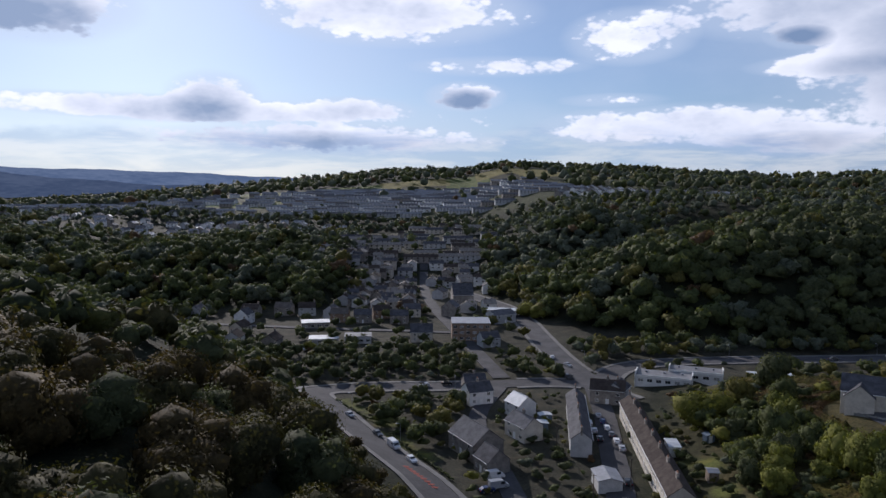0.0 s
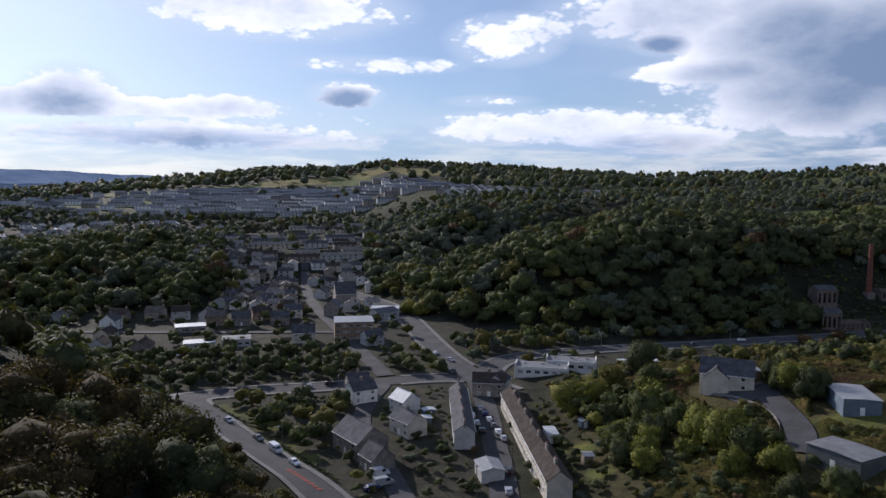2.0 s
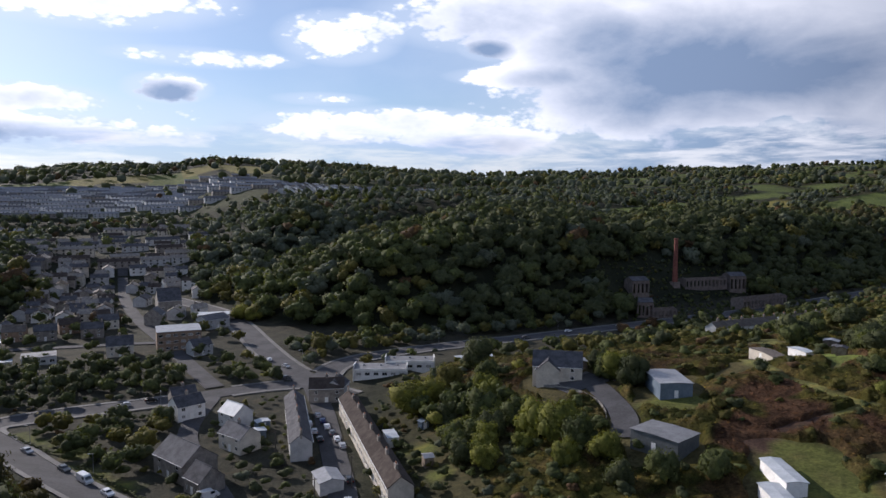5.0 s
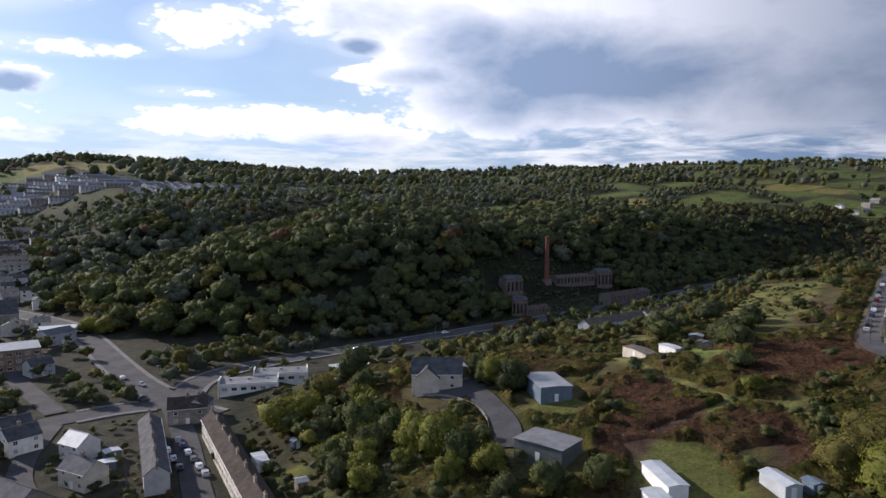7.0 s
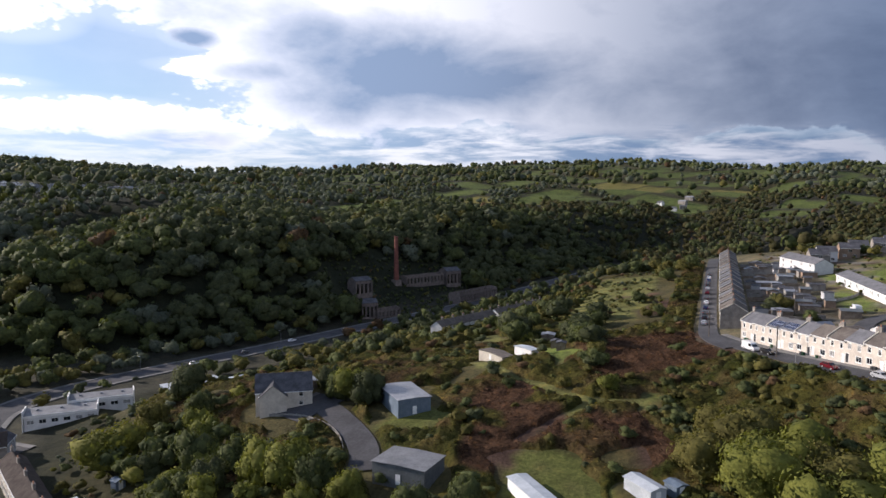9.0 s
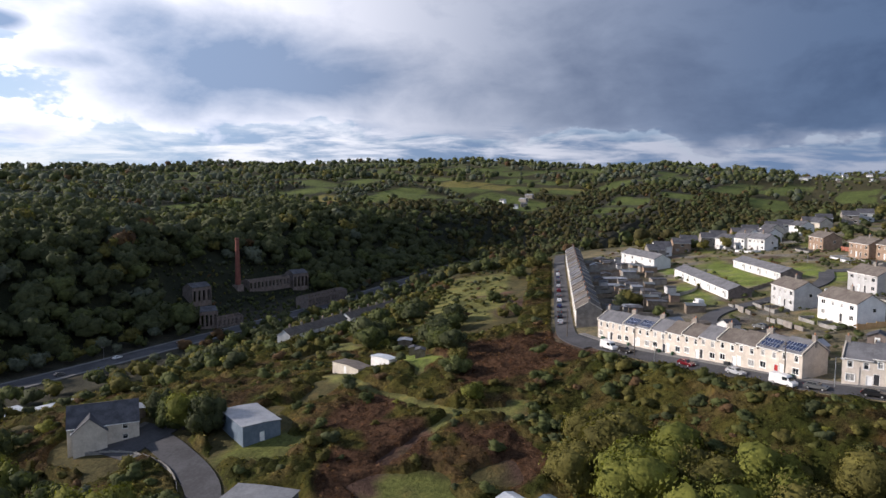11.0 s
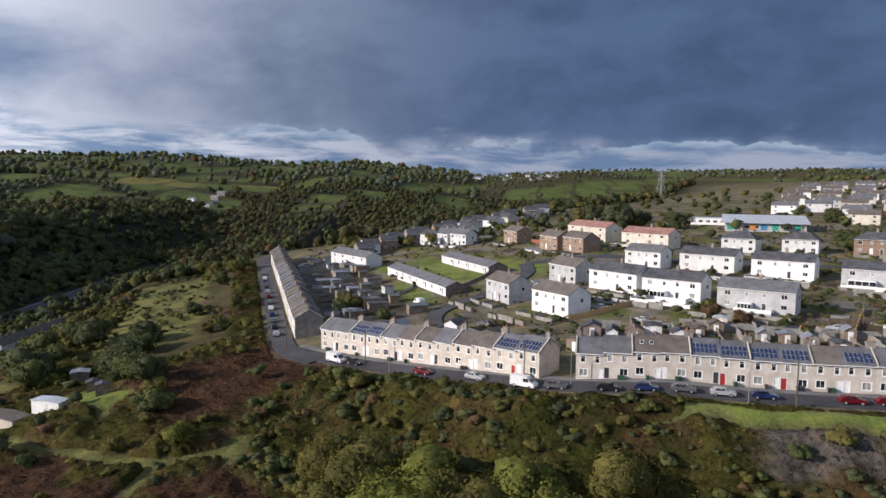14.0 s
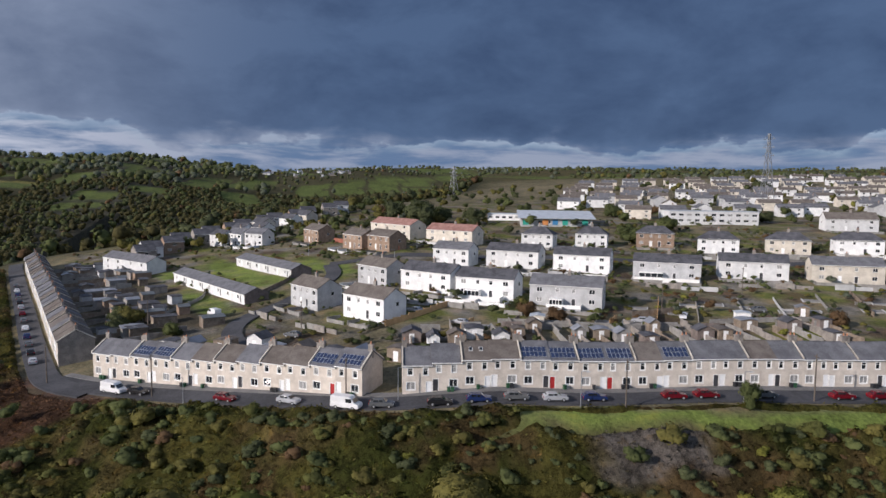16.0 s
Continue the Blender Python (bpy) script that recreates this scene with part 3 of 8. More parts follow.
LEAF_GREEN = leaves("leaves_green", (0.044, 0.055, 0.023), (0.108, 0.122, 0.043))
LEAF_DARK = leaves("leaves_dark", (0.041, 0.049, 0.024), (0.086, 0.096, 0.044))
LEAF_OLIVE = leaves("leaves_olive", (0.062, 0.058, 0.018), (0.150, 0.134, 0.038))
LEAF_GOLD = leaves("leaves_gold", (0.085, 0.090, 0.018), (0.200, 0.190, 0.038))
LEAF_RUST = leaves("leaves_rust", (0.066, 0.040, 0.021), (0.140, 0.088, 0.046))
LEAF_AUTUMN = leaves("leaves_autumn", (0.042, 0.033, 0.016), (0.100, 0.072, 0.029))
LEAF_WILLOW = leaves("leaves_willow", (0.076, 0.086, 0.019), (0.180, 0.184, 0.040))
# deep tone: backlight and cloud shade put into the leaf colour
LEAF_DEEP = leaves("leaves_deep", (0.033, 0.033, 0.015), (0.084, 0.074, 0.029))
# pale and bluish; large shares of it paint haze into far woods
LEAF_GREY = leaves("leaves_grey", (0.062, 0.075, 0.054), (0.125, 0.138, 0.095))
LEAF_SCRUB = leaves("leaves_scrub", (0.062, 0.057, 0.018), (0.145, 0.128, 0.036))
LEAF_BRAMBLE = leaves("leaves_bramble", (0.046, 0.052, 0.017), (0.108, 0.110, 0.032))
WOOD_SET = [LEAF_GREEN, LEAF_DARK, LEAF_OLIVE, LEAF_GOLD, LEAF_RUST, LEAF_GREY, LEAF_SCRUB, LEAF_BRAMBLE, LEAF_DEEP]


def scatter(x0, x1, y0, y1, step):
    gx, gy = np.meshgrid(np.arange(x0, x1, step), np.arange(y0, y1, step))
    gx, gy = gx.ravel(), gy.ravel()
    return gx + rng.uniform(-0.5, 0.5, gx.size) * step * 0.9, gy + rng.uniform(-0.5, 0.5, gy.size) * step * 0.9


def woods(name, x, y, sizes, shapes, label, tints=(0.36, 0.54, 0.03, 0.002, 0.02, 0.05), sink=0.25, category="woodland", clump=5.0, stray=0.55):
    """Many crowns joined into one object."""
    if not len(x):
        return
    z = land(x, y)
    vs, ts, ws, ns, n = [], [], [], [], 0
    pick = rng.integers(len(shapes), size=len(x))
    drift = roll_noise(x, y, clump) + 0.7 * roll_noise(y + 50, x, clump * 0.43) + rng.normal(0, stray, len(x))  # like grows by like
    rank = np.argsort(np.argsort(drift)) / len(x)
    tint = np.minimum(np.searchsorted(np.cumsum(np.array(tints) / sum(tints)), rank), len(tints) - 1)
    turn = rng.uniform(0, 6.283, len(x))
    for i in range(len(x)):
        v, t, w = shapes[pick[i]]
        c, s = math.cos(turn[i]) * sizes[i], math.sin(turn[i]) * sizes[i]
        p = np.empty_like(v)
        p[:, 0], p[:, 1] = v[:, 0] * c - v[:, 1] * s + x[i], v[:, 0] * s + v[:, 1] * c + y[i]
        p[:, 2] = v[:, 2] * sizes[i] + z[i] + sizes[i] * (1 - sink) * (0.95 + 0.5 * (turn[i] % 1))
        vs.append(p)
        q = np.empty_like(w)
        q[:, 0], q[:, 1], q[:, 2] = (w[:, 0] * c - w[:, 1] * s) / sizes[i], (w[:, 0] * s + w[:, 1] * c) / sizes[i], w[:, 2]
        ns.append(q)
        ts.append(t + n)
        ws.append(np.full(len(t), tint[i]))
        n += len(v)
    mesh = mesh_of(name, np.vstack(vs), np.vstack(ts), WOOD_SET, np.concatenate(ws), np.vstack(ns))
    return tagged(new(name, mesh), label, category, kind="stuff")


MID_SHAPES = [crown_shape(rng, 7, 80, 0.15, up=0.0) for _ in range(8)]
FAR_SHAPES = [crown_shape(rng, 2, 15, 0.24, up=0.1) for _ in range(6)]
SPECK_SHAPES = [crown_shape(rng, 1, 5, 0.35, up=0.2) for _ in range(6)]


def estate(x, y):
    d, az, r = from_foot(x, y), np.degrees(np.arctan2(x, y)), np.hypot(x, y)
    rows = (d > 540) & (d < 1010) & (x < 210 - 0.1 * (y - 900)) & (x > -900)
    slope = (az > 9) & (az < 22.5) & (r > 930) & (r < 1130)  # the newer houses beside the rows
    suburb = (x > -460) & (x < -120) & (y > 740) & (y < 900)
    return rows | slope | suburb


def make_woods():
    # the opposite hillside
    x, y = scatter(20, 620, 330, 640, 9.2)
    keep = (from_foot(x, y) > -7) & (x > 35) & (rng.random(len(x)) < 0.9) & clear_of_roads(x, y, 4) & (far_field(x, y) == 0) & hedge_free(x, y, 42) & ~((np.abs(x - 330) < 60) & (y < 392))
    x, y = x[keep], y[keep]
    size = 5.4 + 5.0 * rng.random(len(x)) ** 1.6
    # leaf tints carry the light: sunlit nose, shaded slope, haze behind the crest
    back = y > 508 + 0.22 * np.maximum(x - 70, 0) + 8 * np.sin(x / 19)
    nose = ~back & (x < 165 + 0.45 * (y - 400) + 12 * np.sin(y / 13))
    for part_of, tints, label in ((nose, (0.66, 0.06, 0.16, 0.004, 0.02, 0.10), "wood on the nose of the spur, sunlight in its greener leaf tint"), (~back & ~nose, (0.16, 0.78, 0.03, 0.0, 0.01, 0.02), "dense wood on the steep hillside, shade in its darker leaf tint"), (back, (0.22, 0.12, 0.03, 0.0, 0.01, 0.62), "wood beyond the crest of the spur, haze in its grey leaf tint")):
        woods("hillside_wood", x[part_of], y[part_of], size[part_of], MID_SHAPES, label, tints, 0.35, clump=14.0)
    # the hill to the left of the town
    x, y = scatter(-420, 20, 425, 640, 10.0)
    keep = (from_foot(x, y) > 2) & clear_of_roads(x, y, 9) & ~((x > -80) & (y > 520))
    x, y = x[keep], y[keep]
    woods("hillside_wood", x, y, 5.0 + 4.4 * rng.random(len(x)) ** 1.6, MID_SHAPES, "dense green wood on the low hill behind the town", (0.55, 0.22, 0.05, 0.0, 0.01, 0.17), 0.35, clump=14.0)
    # middle distance, haze put into the leaf colour by a large grey share
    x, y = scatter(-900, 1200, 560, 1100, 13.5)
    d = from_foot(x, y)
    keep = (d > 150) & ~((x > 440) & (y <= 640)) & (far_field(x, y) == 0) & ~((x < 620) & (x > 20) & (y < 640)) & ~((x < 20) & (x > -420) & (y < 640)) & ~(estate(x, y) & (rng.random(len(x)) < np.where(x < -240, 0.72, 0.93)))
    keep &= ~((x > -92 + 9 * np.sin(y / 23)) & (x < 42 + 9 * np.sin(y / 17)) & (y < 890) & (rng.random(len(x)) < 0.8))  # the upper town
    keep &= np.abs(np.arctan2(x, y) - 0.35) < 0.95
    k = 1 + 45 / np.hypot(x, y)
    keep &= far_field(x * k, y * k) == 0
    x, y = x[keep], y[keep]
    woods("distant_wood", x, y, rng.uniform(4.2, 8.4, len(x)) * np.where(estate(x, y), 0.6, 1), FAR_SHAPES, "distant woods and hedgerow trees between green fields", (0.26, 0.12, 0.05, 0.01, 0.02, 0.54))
    # valley and slopes past the spur, to the east; deep leaves paint in cloud shade
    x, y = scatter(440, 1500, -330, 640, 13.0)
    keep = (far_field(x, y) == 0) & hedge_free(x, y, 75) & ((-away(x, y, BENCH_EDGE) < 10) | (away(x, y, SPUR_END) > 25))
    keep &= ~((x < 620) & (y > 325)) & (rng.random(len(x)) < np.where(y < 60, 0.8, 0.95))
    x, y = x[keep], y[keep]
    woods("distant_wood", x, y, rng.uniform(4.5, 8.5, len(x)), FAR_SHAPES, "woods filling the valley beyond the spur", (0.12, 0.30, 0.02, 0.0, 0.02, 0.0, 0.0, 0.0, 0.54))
    # far hills, their haze painted with a third of grey leaves
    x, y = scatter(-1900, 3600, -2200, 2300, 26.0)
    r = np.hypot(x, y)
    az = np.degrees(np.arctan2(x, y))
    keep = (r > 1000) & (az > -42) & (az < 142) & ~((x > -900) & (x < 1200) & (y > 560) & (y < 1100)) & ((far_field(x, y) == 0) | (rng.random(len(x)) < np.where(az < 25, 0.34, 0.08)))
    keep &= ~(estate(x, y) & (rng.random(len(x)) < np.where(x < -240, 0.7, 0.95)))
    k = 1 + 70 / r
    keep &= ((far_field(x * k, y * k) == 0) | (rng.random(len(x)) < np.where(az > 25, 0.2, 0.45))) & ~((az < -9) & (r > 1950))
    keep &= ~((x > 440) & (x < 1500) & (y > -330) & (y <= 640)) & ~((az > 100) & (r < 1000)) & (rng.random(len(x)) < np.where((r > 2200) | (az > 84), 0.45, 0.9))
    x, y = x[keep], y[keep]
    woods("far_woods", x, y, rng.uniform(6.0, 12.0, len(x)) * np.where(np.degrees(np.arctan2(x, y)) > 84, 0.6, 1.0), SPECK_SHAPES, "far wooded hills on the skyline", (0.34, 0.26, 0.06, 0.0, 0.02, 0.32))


make_woods()


def valley_floor_wood():
    x, y = scatter(250, 760, 262, 440, 8.5)
    keep = (from_foot(x, y) < 8) & clear_of_roads(x, y, 3) & (-away(x, y, EAST_FOOT) < 14) & ~((np.abs(x - 330) < 70) & (y > 325)) & ~((x < 355) & (y < 288))
    woods("valley_wood", x[keep], y[keep], rng.uniform(2.6, 5.2, int(keep.sum())), MID_SHAPES, "alder and willow along the valley floor", (0.35, 0.45, 0.1, 0, 0.02, 0.08))
    x, y = scatter(255, 400, 328, 400, 3.4)
    keep = clear_of_roads(x, y, 2) & (rng.random(len(x)) < 0.6)
    for cx, cy, r in ((271, 339, 7), (289, 367, 8), (282, 335, 9), (328, 376, 4), (352, 376, 18), (378, 375, 8), (364, 338, 22)):
        keep &= np.hypot(x - cx, (y - cy) * (2.4 if r > 12 else 1)) > r
    woods("valley_scrub", x[keep], y[keep], rng.uniform(0.8, 2.2, int(keep.sum())), FAR_SHAPES, "dark scrub grown over the old works", (0.35, 0.5, 0.08, 0, 0.03, 0.04), 0.4, "scrub")


valley_floor_wood()


def west_flat_wood():
    x, y = scatter(-480, -132, 334, 440, 9.5)
    keep = clear_of_roads(x, y, 4) & (from_foot(x, y) < 6)
    woods("valley_wood", x[keep], y[keep], rng.uniform(3.6, 6.0, int(keep.sum())), FAR_SHAPES, "dark trees over the valley floor west of the town")


west_flat_wood()


# ---- building kit ----
def part(name, bm, material, parent, label=""):
    """Link a bmesh (or mesh) as one mesh object under its thing or part."""
    mesh = bm
    if isinstance(bm, bmesh.types.BMesh):
        mesh = bpy.data.meshes.new(name)
        bm.to_mesh(mesh)
        bm.free()
        mesh.materials.append(material)
    ob = new(name, mesh)
    ob.parent = parent
    return tagged(ob, label)


def box(bm, x0, x1, y0, y1, z0, z1, bevel=0.0):
    v = [bm.verts.new(p) for p in ((x0, y0, z0), (x1, y0, z0), (x1, y1, z0), (x0, y1, z0), (x0, y0, z1), (x1, y0, z1), (x1, y1, z1), (x0, y1, z1))]
    for f in ((3, 2, 1, 0), (4, 5, 6, 7), (0, 1, 5, 4), (1, 2, 6, 5), (2, 3, 7, 6), (3, 0, 4, 7)):
        bm.faces.new([v[i] for i in f])
    if bevel:
        edges = {e for q in v for e in q.link_edges}
        bmesh.ops.bevel(bm, geom=list(edges), offset=bevel, segments=1, affect="EDGES")


def one_box(*args, **kw):
    bm = bmesh.new()
    box(bm, *args, **kw)
    return bm


def prism(bm, outline, y0, y1):
    """A solid with the outline (x, z), counter-clockwise from the front, between two depths."""
    a = [bm.verts.new((x, y0, z)) for x, z in outline]
    b = [bm.verts.new((x, y1, z)) for x, z in outline]
    bm.faces.new(a)
    bm.faces.new(b[::-1])
    for i in range(len(a)):
        j = (i + 1) % len(a)
        bm.faces.new((a[j], a[i], b[i], b[j]))


def pierced(bm, x0, x1, z0, z1, holes, y, reveal, turn=None):
    """A wall face at depth y that looks to -y, with openings and their reveals."""
    xs = sorted({x0, x1, *[v for h in holes for v in h[:2]]})
    zs = sorted({z0, z1, *[v for h in holes for v in h[2:4]]})
    at = (lambda x, d, z: turn @ Vector((x, d, z))) if turn else (lambda x, d, z: (x, d, z))
    for a, b in zip(xs, xs[1:]):
        for c, d in zip(zs, zs[1:]):
            if not any(h[0] <= a and b <= h[1] and h[2] <= c and d <= h[3] for h in holes):
                bm.faces.new([bm.verts.new(at(p, y, q)) for p, q in ((a, c), (b, c), (b, d), (a, d))])
    for a, b, c, d in [h[:4] for h in holes]:
        loop = ((a, c), (b, c), (b, d), (a, d))
        for (p, q), (r, s) in zip(loop, loop[1:] + loop[:1]):
            bm.faces.new([bm.verts.new(at(*v)) for v in ((p, y, q), (p, y + reveal, q), (r, y + reveal, s), (r, y, s))])


PAINT_WHITE = mat("white_paint", (0.68, 0.67, 0.64), (0.84, 0.83, 0.80), 3.0, 0.7, 0.1)
RENDER_WHITE = mat("white_render", (0.55, 0.55, 0.545), (0.71, 0.705, 0.69), 2.4, 0.9, 0.2, vary=0.36)
RENDER_CREAM = mat("cream_render", (0.42, 0.38, 0.32), (0.58, 0.53, 0.45), 2.4, 0.9, 0.25, vary=0.3)
RENDER_GREY = mat("grey_render", (0.34, 0.34, 0.34), (0.48, 0.48, 0.48), 2.4, 0.9, 0.25)
STONE_TAN = mat("tan_pebbledash", (0.44, 0.388, 0.332), (0.62, 0.555, 0.48), 1.8, 0.95, 0.5, fine=14)
STONE_DARK = mat("dark_stone", (0.16, 0.145, 0.13), (0.30, 0.27, 0.24), 1.6, 0.95, 0.5, fine=9)
BRICK_BROWN = mat("brown_brick", (0.20, 0.14, 0.10), (0.30, 0.215, 0.155), 1.5, 0.95, 0.4, fine=12)
BRICK_RED = mat("red_brick", (0.22, 0.085, 0.06), (0.36, 0.14, 0.09), 1.5, 0.95, 0.4, fine=12)
BRICK_RUIN = mat("weathered_brick", (0.12, 0.098, 0.088), (0.22, 0.18, 0.16), 1.6, 0.95, 0.6, fine=9)
BRICK_SOOT = mat("sooty_brick", (0.13, 0.048, 0.038), (0.22, 0.085, 0.065), 1.6, 0.95, 0.5, fine=9)
METAL_DARK = mat("dark_sheet_metal", (0.085, 0.095, 0.10), (0.14, 0.15, 0.155), 3.0, 0.6, 0.1)
SLATE = mat("grey_slate", (0.098, 0.098, 0.106), (0.165, 0.165, 0.176), 2.2, 0.8, 0.35, fine=10, gloss=0.06)
SLATE_BROWN = mat("brown_tile", (0.100, 0.085, 0.075), (0.165, 0.145, 0.128), 2.2, 0.85, 0.35, fine=10, gloss=0.06)
SLATE_DARK = mat("dark_slate", (0.055, 0.055, 0.062), (0.112, 0.112, 0.122), 2.2, 0.8, 0.35, fine=10, gloss=0.06)
SLATE_UMBER = mat("umber_tile", (0.045, 0.036, 0.032), (0.085, 0.070, 0.062), 2.2, 0.9, 0.35, fine=10, gloss=0.06)
TILE_RED = mat("red_tile", (0.22, 0.115, 0.095), (0.32, 0.19, 0.16), 2.2, 0.85, 0.35, fine=10, gloss=0.06)
METAL_PALE = mat("pale_sheet_metal", (0.36, 0.39, 0.42), (0.50, 0.53, 0.56), 3.0, 0.6, 0.1, 0.1)
METAL_GREY = mat("grey_sheet_metal", (0.20, 0.21, 0.23), (0.30, 0.31, 0.335), 3.0, 0.5, 0.1, 0.2)
FELT = mat("grey_roof_felt", (0.13, 0.135, 0.145), (0.21, 0.215, 0.225), 3.0, 0.8, 0.15)
METAL_BLUE = mat("blue_sheet_metal", (0.10, 0.135, 0.18), (0.16, 0.20, 0.25), 3.0, 0.5, 0.1, 0.1)
GLASS = mat("window_glass", (0.012, 0.014, 0.018), (0.03, 0.035, 0.04), 2.0, 0.07, 0.0, gloss=0.8)
GLASS_CURTAIN = mat("curtained_glass", (0.20, 0.20, 0.20), (0.34, 0.34, 0.33), 0.6, 0.10, 0.0, gloss=0.8)
DOOR_WHITE = mat("white_door", (0.70, 0.70, 0.69), (0.82, 0.82, 0.81), 1.0, 0.4, 0.05)
DOOR_RED = mat("red_door", (0.30, 0.02, 0.02), (0.40, 0.04, 0.035), 1.0, 0.4, 0.05)
DOOR_DARK = mat("dark_door", (0.03, 0.03, 0.035), (0.06, 0.06, 0.065), 1.0, 0.4, 0.05)
SOLAR = mat("solar_cells", (0.012, 0.020, 0.055), (0.022, 0.036, 0.085), 0.5, 0.15, 0.0, gloss=0.8)
ALUMINIUM = mat("aluminium", (0.50, 0.51, 0.53), (0.62, 0.63, 0.65), 1.0, 0.4, 0.0, 0.6)
POT = mat("clay_pot", (0.30, 0.14, 0.08), (0.42, 0.22, 0.13), 0.5, 0.9, 0.2)
TIMBER = mat("weathered_timber", (0.13, 0.10, 0.075), (0.26, 0.21, 0.16), 1.2, 0.9, 0.4)
TIMBER_PALE = mat("new_timber", (0.42, 0.26, 0.12), (0.56, 0.36, 0.18), 1.2, 0.8, 0.3)
CONCRETE = mat("concrete", (0.17, 0.162, 0.15), (0.29, 0.278, 0.258), 2.0, 0.92, 0.3)
RUBBER = mat("rubber", (0.012, 0.012, 0.012), (0.025, 0.025, 0.025), 0.4, 0.9, 0.1)
STEEL = mat("galvanised_steel", (0.20, 0.21, 0.22), (0.30, 0.31, 0.32), 1.0, 0.55, 0.1, 0.5)
POLE_WOOD = mat("pole_timber", (0.07, 0.055, 0.045), (0.13, 0.11, 0.09), 0.8, 0.9, 0.3)

BUILT = {}


def repeat(key, make, m):
    """Build a thing once, and copy it after that."""
    if key not in BUILT:
        BUILT[key] = make()
        BUILT[key].matrix_basis = m
        return BUILT[key]
    return copy_thing(BUILT[key], m)


def add_window(thing, hole, y, glass=GLASS, sill=True, surround=True):
    a, b, c, d = hole
    bm = bmesh.new()
    f, g = 0.08, 0.13
    y0, y1 = y + 0.06, y + 0.14
    # section of the surround, from the painted band round the opening inwards
    steps = [(g, y + 0.02), (g, y - 0.04), (0.0, y - 0.04), (0.0, y0), (-f, y0), (-f, y1)] if surround else [(0.0, y1), (0.0, y0), (-f, y0), (-f, y1)]
    rings = [[bm.verts.new(p) for p in ((a - o, v, c - o * 1.15), (b + o, v, c - o * 1.15), (b + o, v, d + o), (a - o, v, d + o))] for o, v in steps]
    for r0, r1 in zip(rings, rings[1:]):
        for k in range(4):
            bm.faces.new((r0[k], r0[(k + 1) % 4], r1[(k + 1) % 4], r1[k]))
    bmesh.ops.recalc_face_normals(bm, faces=bm.faces)
    if b - a > 1.2:
        box(bm, (a + b) / 2 - 0.035, (a + b) / 2 + 0.035, y0 + 0.005, y1, c + f, d - f)
    else:
        box(bm, a + f, b - f, y0 + 0.005, y1, c + (d - c) * 0.66, c + (d - c) * 0.66 + 0.06)
    w = part("window", bm, PAINT_WHITE, thing)
    part("pane", one_box(a + f, b - f, y + 0.095, y + 0.115, c + f, d - f), glass, w)


def roof_slab(bm, w, d, h, rise_, over=0.3, side=0.2, thick=0.16):
    """Two slopes with the ridge along x."""
    k = rise_ / (d / 2)
    for s in (-1, 1):
        e = s * (d / 2 + over)
        z0, z1 = h - over * k, h + rise_
        pts = [(-w / 2 - side, e, z0), (w / 2 + side, e, z0), (w / 2 + side, 0, z1), (-w / 2 - side, 0, z1)]
        low = [bm.verts.new(p) for p in pts]
        up = [bm.verts.new((x, y, z + thick)) for x, y, z in pts]
        order = (0, 1, 2, 3) if s < 0 else (3, 2, 1, 0)
        bm.faces.new([up[i] for i in order])
        bm.faces.new([low[i] for i in order[::-1]])
        for i in range(4):
            j = (i + 1) % 4
            bm.faces.new([low[i], low[j], up[j], up[i]] if s < 0 else [low[j], low[i], up[i], up[j]])
    box(bm, -w / 2 - side, w / 2 + side, -0.12, 0.12, h + rise_ + thick - 0.06, h + rise_ + thick + 0.07)


def hip_slab(bm, w, d, h, rise_, over=0.4):
    a, b = w / 2 + over, d / 2 + over
    r = max(w / 2 - d / 2, 0.15)
    k = rise_ / (d / 2)
    z0 = h - over * k
    c = [bm.verts.new(p) for p in ((-a, -b, z0), (a, -b, z0), (a, b, z0), (-a, b, z0))]
    e = [bm.verts.new((v.co.x, v.co.y, z0 + 0.15)) for v in c]
    t = [bm.verts.new((-r, 0, h + rise_ + 0.15)), bm.verts.new((r, 0, h + rise_ + 0.15))]
    bm.faces.new(c[::-1])
    for i in range(4):
        j = (i + 1) % 4
        bm.faces.new((c[i], c[j], e[j], e[i]))
    bm.faces.new((e[0], e[1], t[1], t[0]))
    bm.faces.new((e[1], e[2], t[1]))
    bm.faces.new((e[2], e[3], t[0], t[1]))
    bm.faces.new((e[3], e[0], t[0]))


def chimney(thing, x, y, z, h=1.15, w=0.9, d=0.55, pots=2, material=STONE_DARK):
    bm = bmesh.new()
    box(bm, x - w / 2, x + w / 2, y - d / 2, y + d / 2, z - 1.2, z + h)
    box(bm, x - w / 2 - 0.07, x + w / 2 + 0.07, y - d / 2 - 0.07, y + d / 2 + 0.07, z + h, z + h + 0.14)
    c = part("chimney", bm, material, thing)
    if pots:
        bm = bmesh.new()
        bmesh.ops.create_cone(bm, cap_ends=True, segments=8, radius1=0.16, radius2=0.12, depth=0.5, matrix=pose(x, y, z + h + 0.38))
        part("chimney_pot", bm, POT, c)


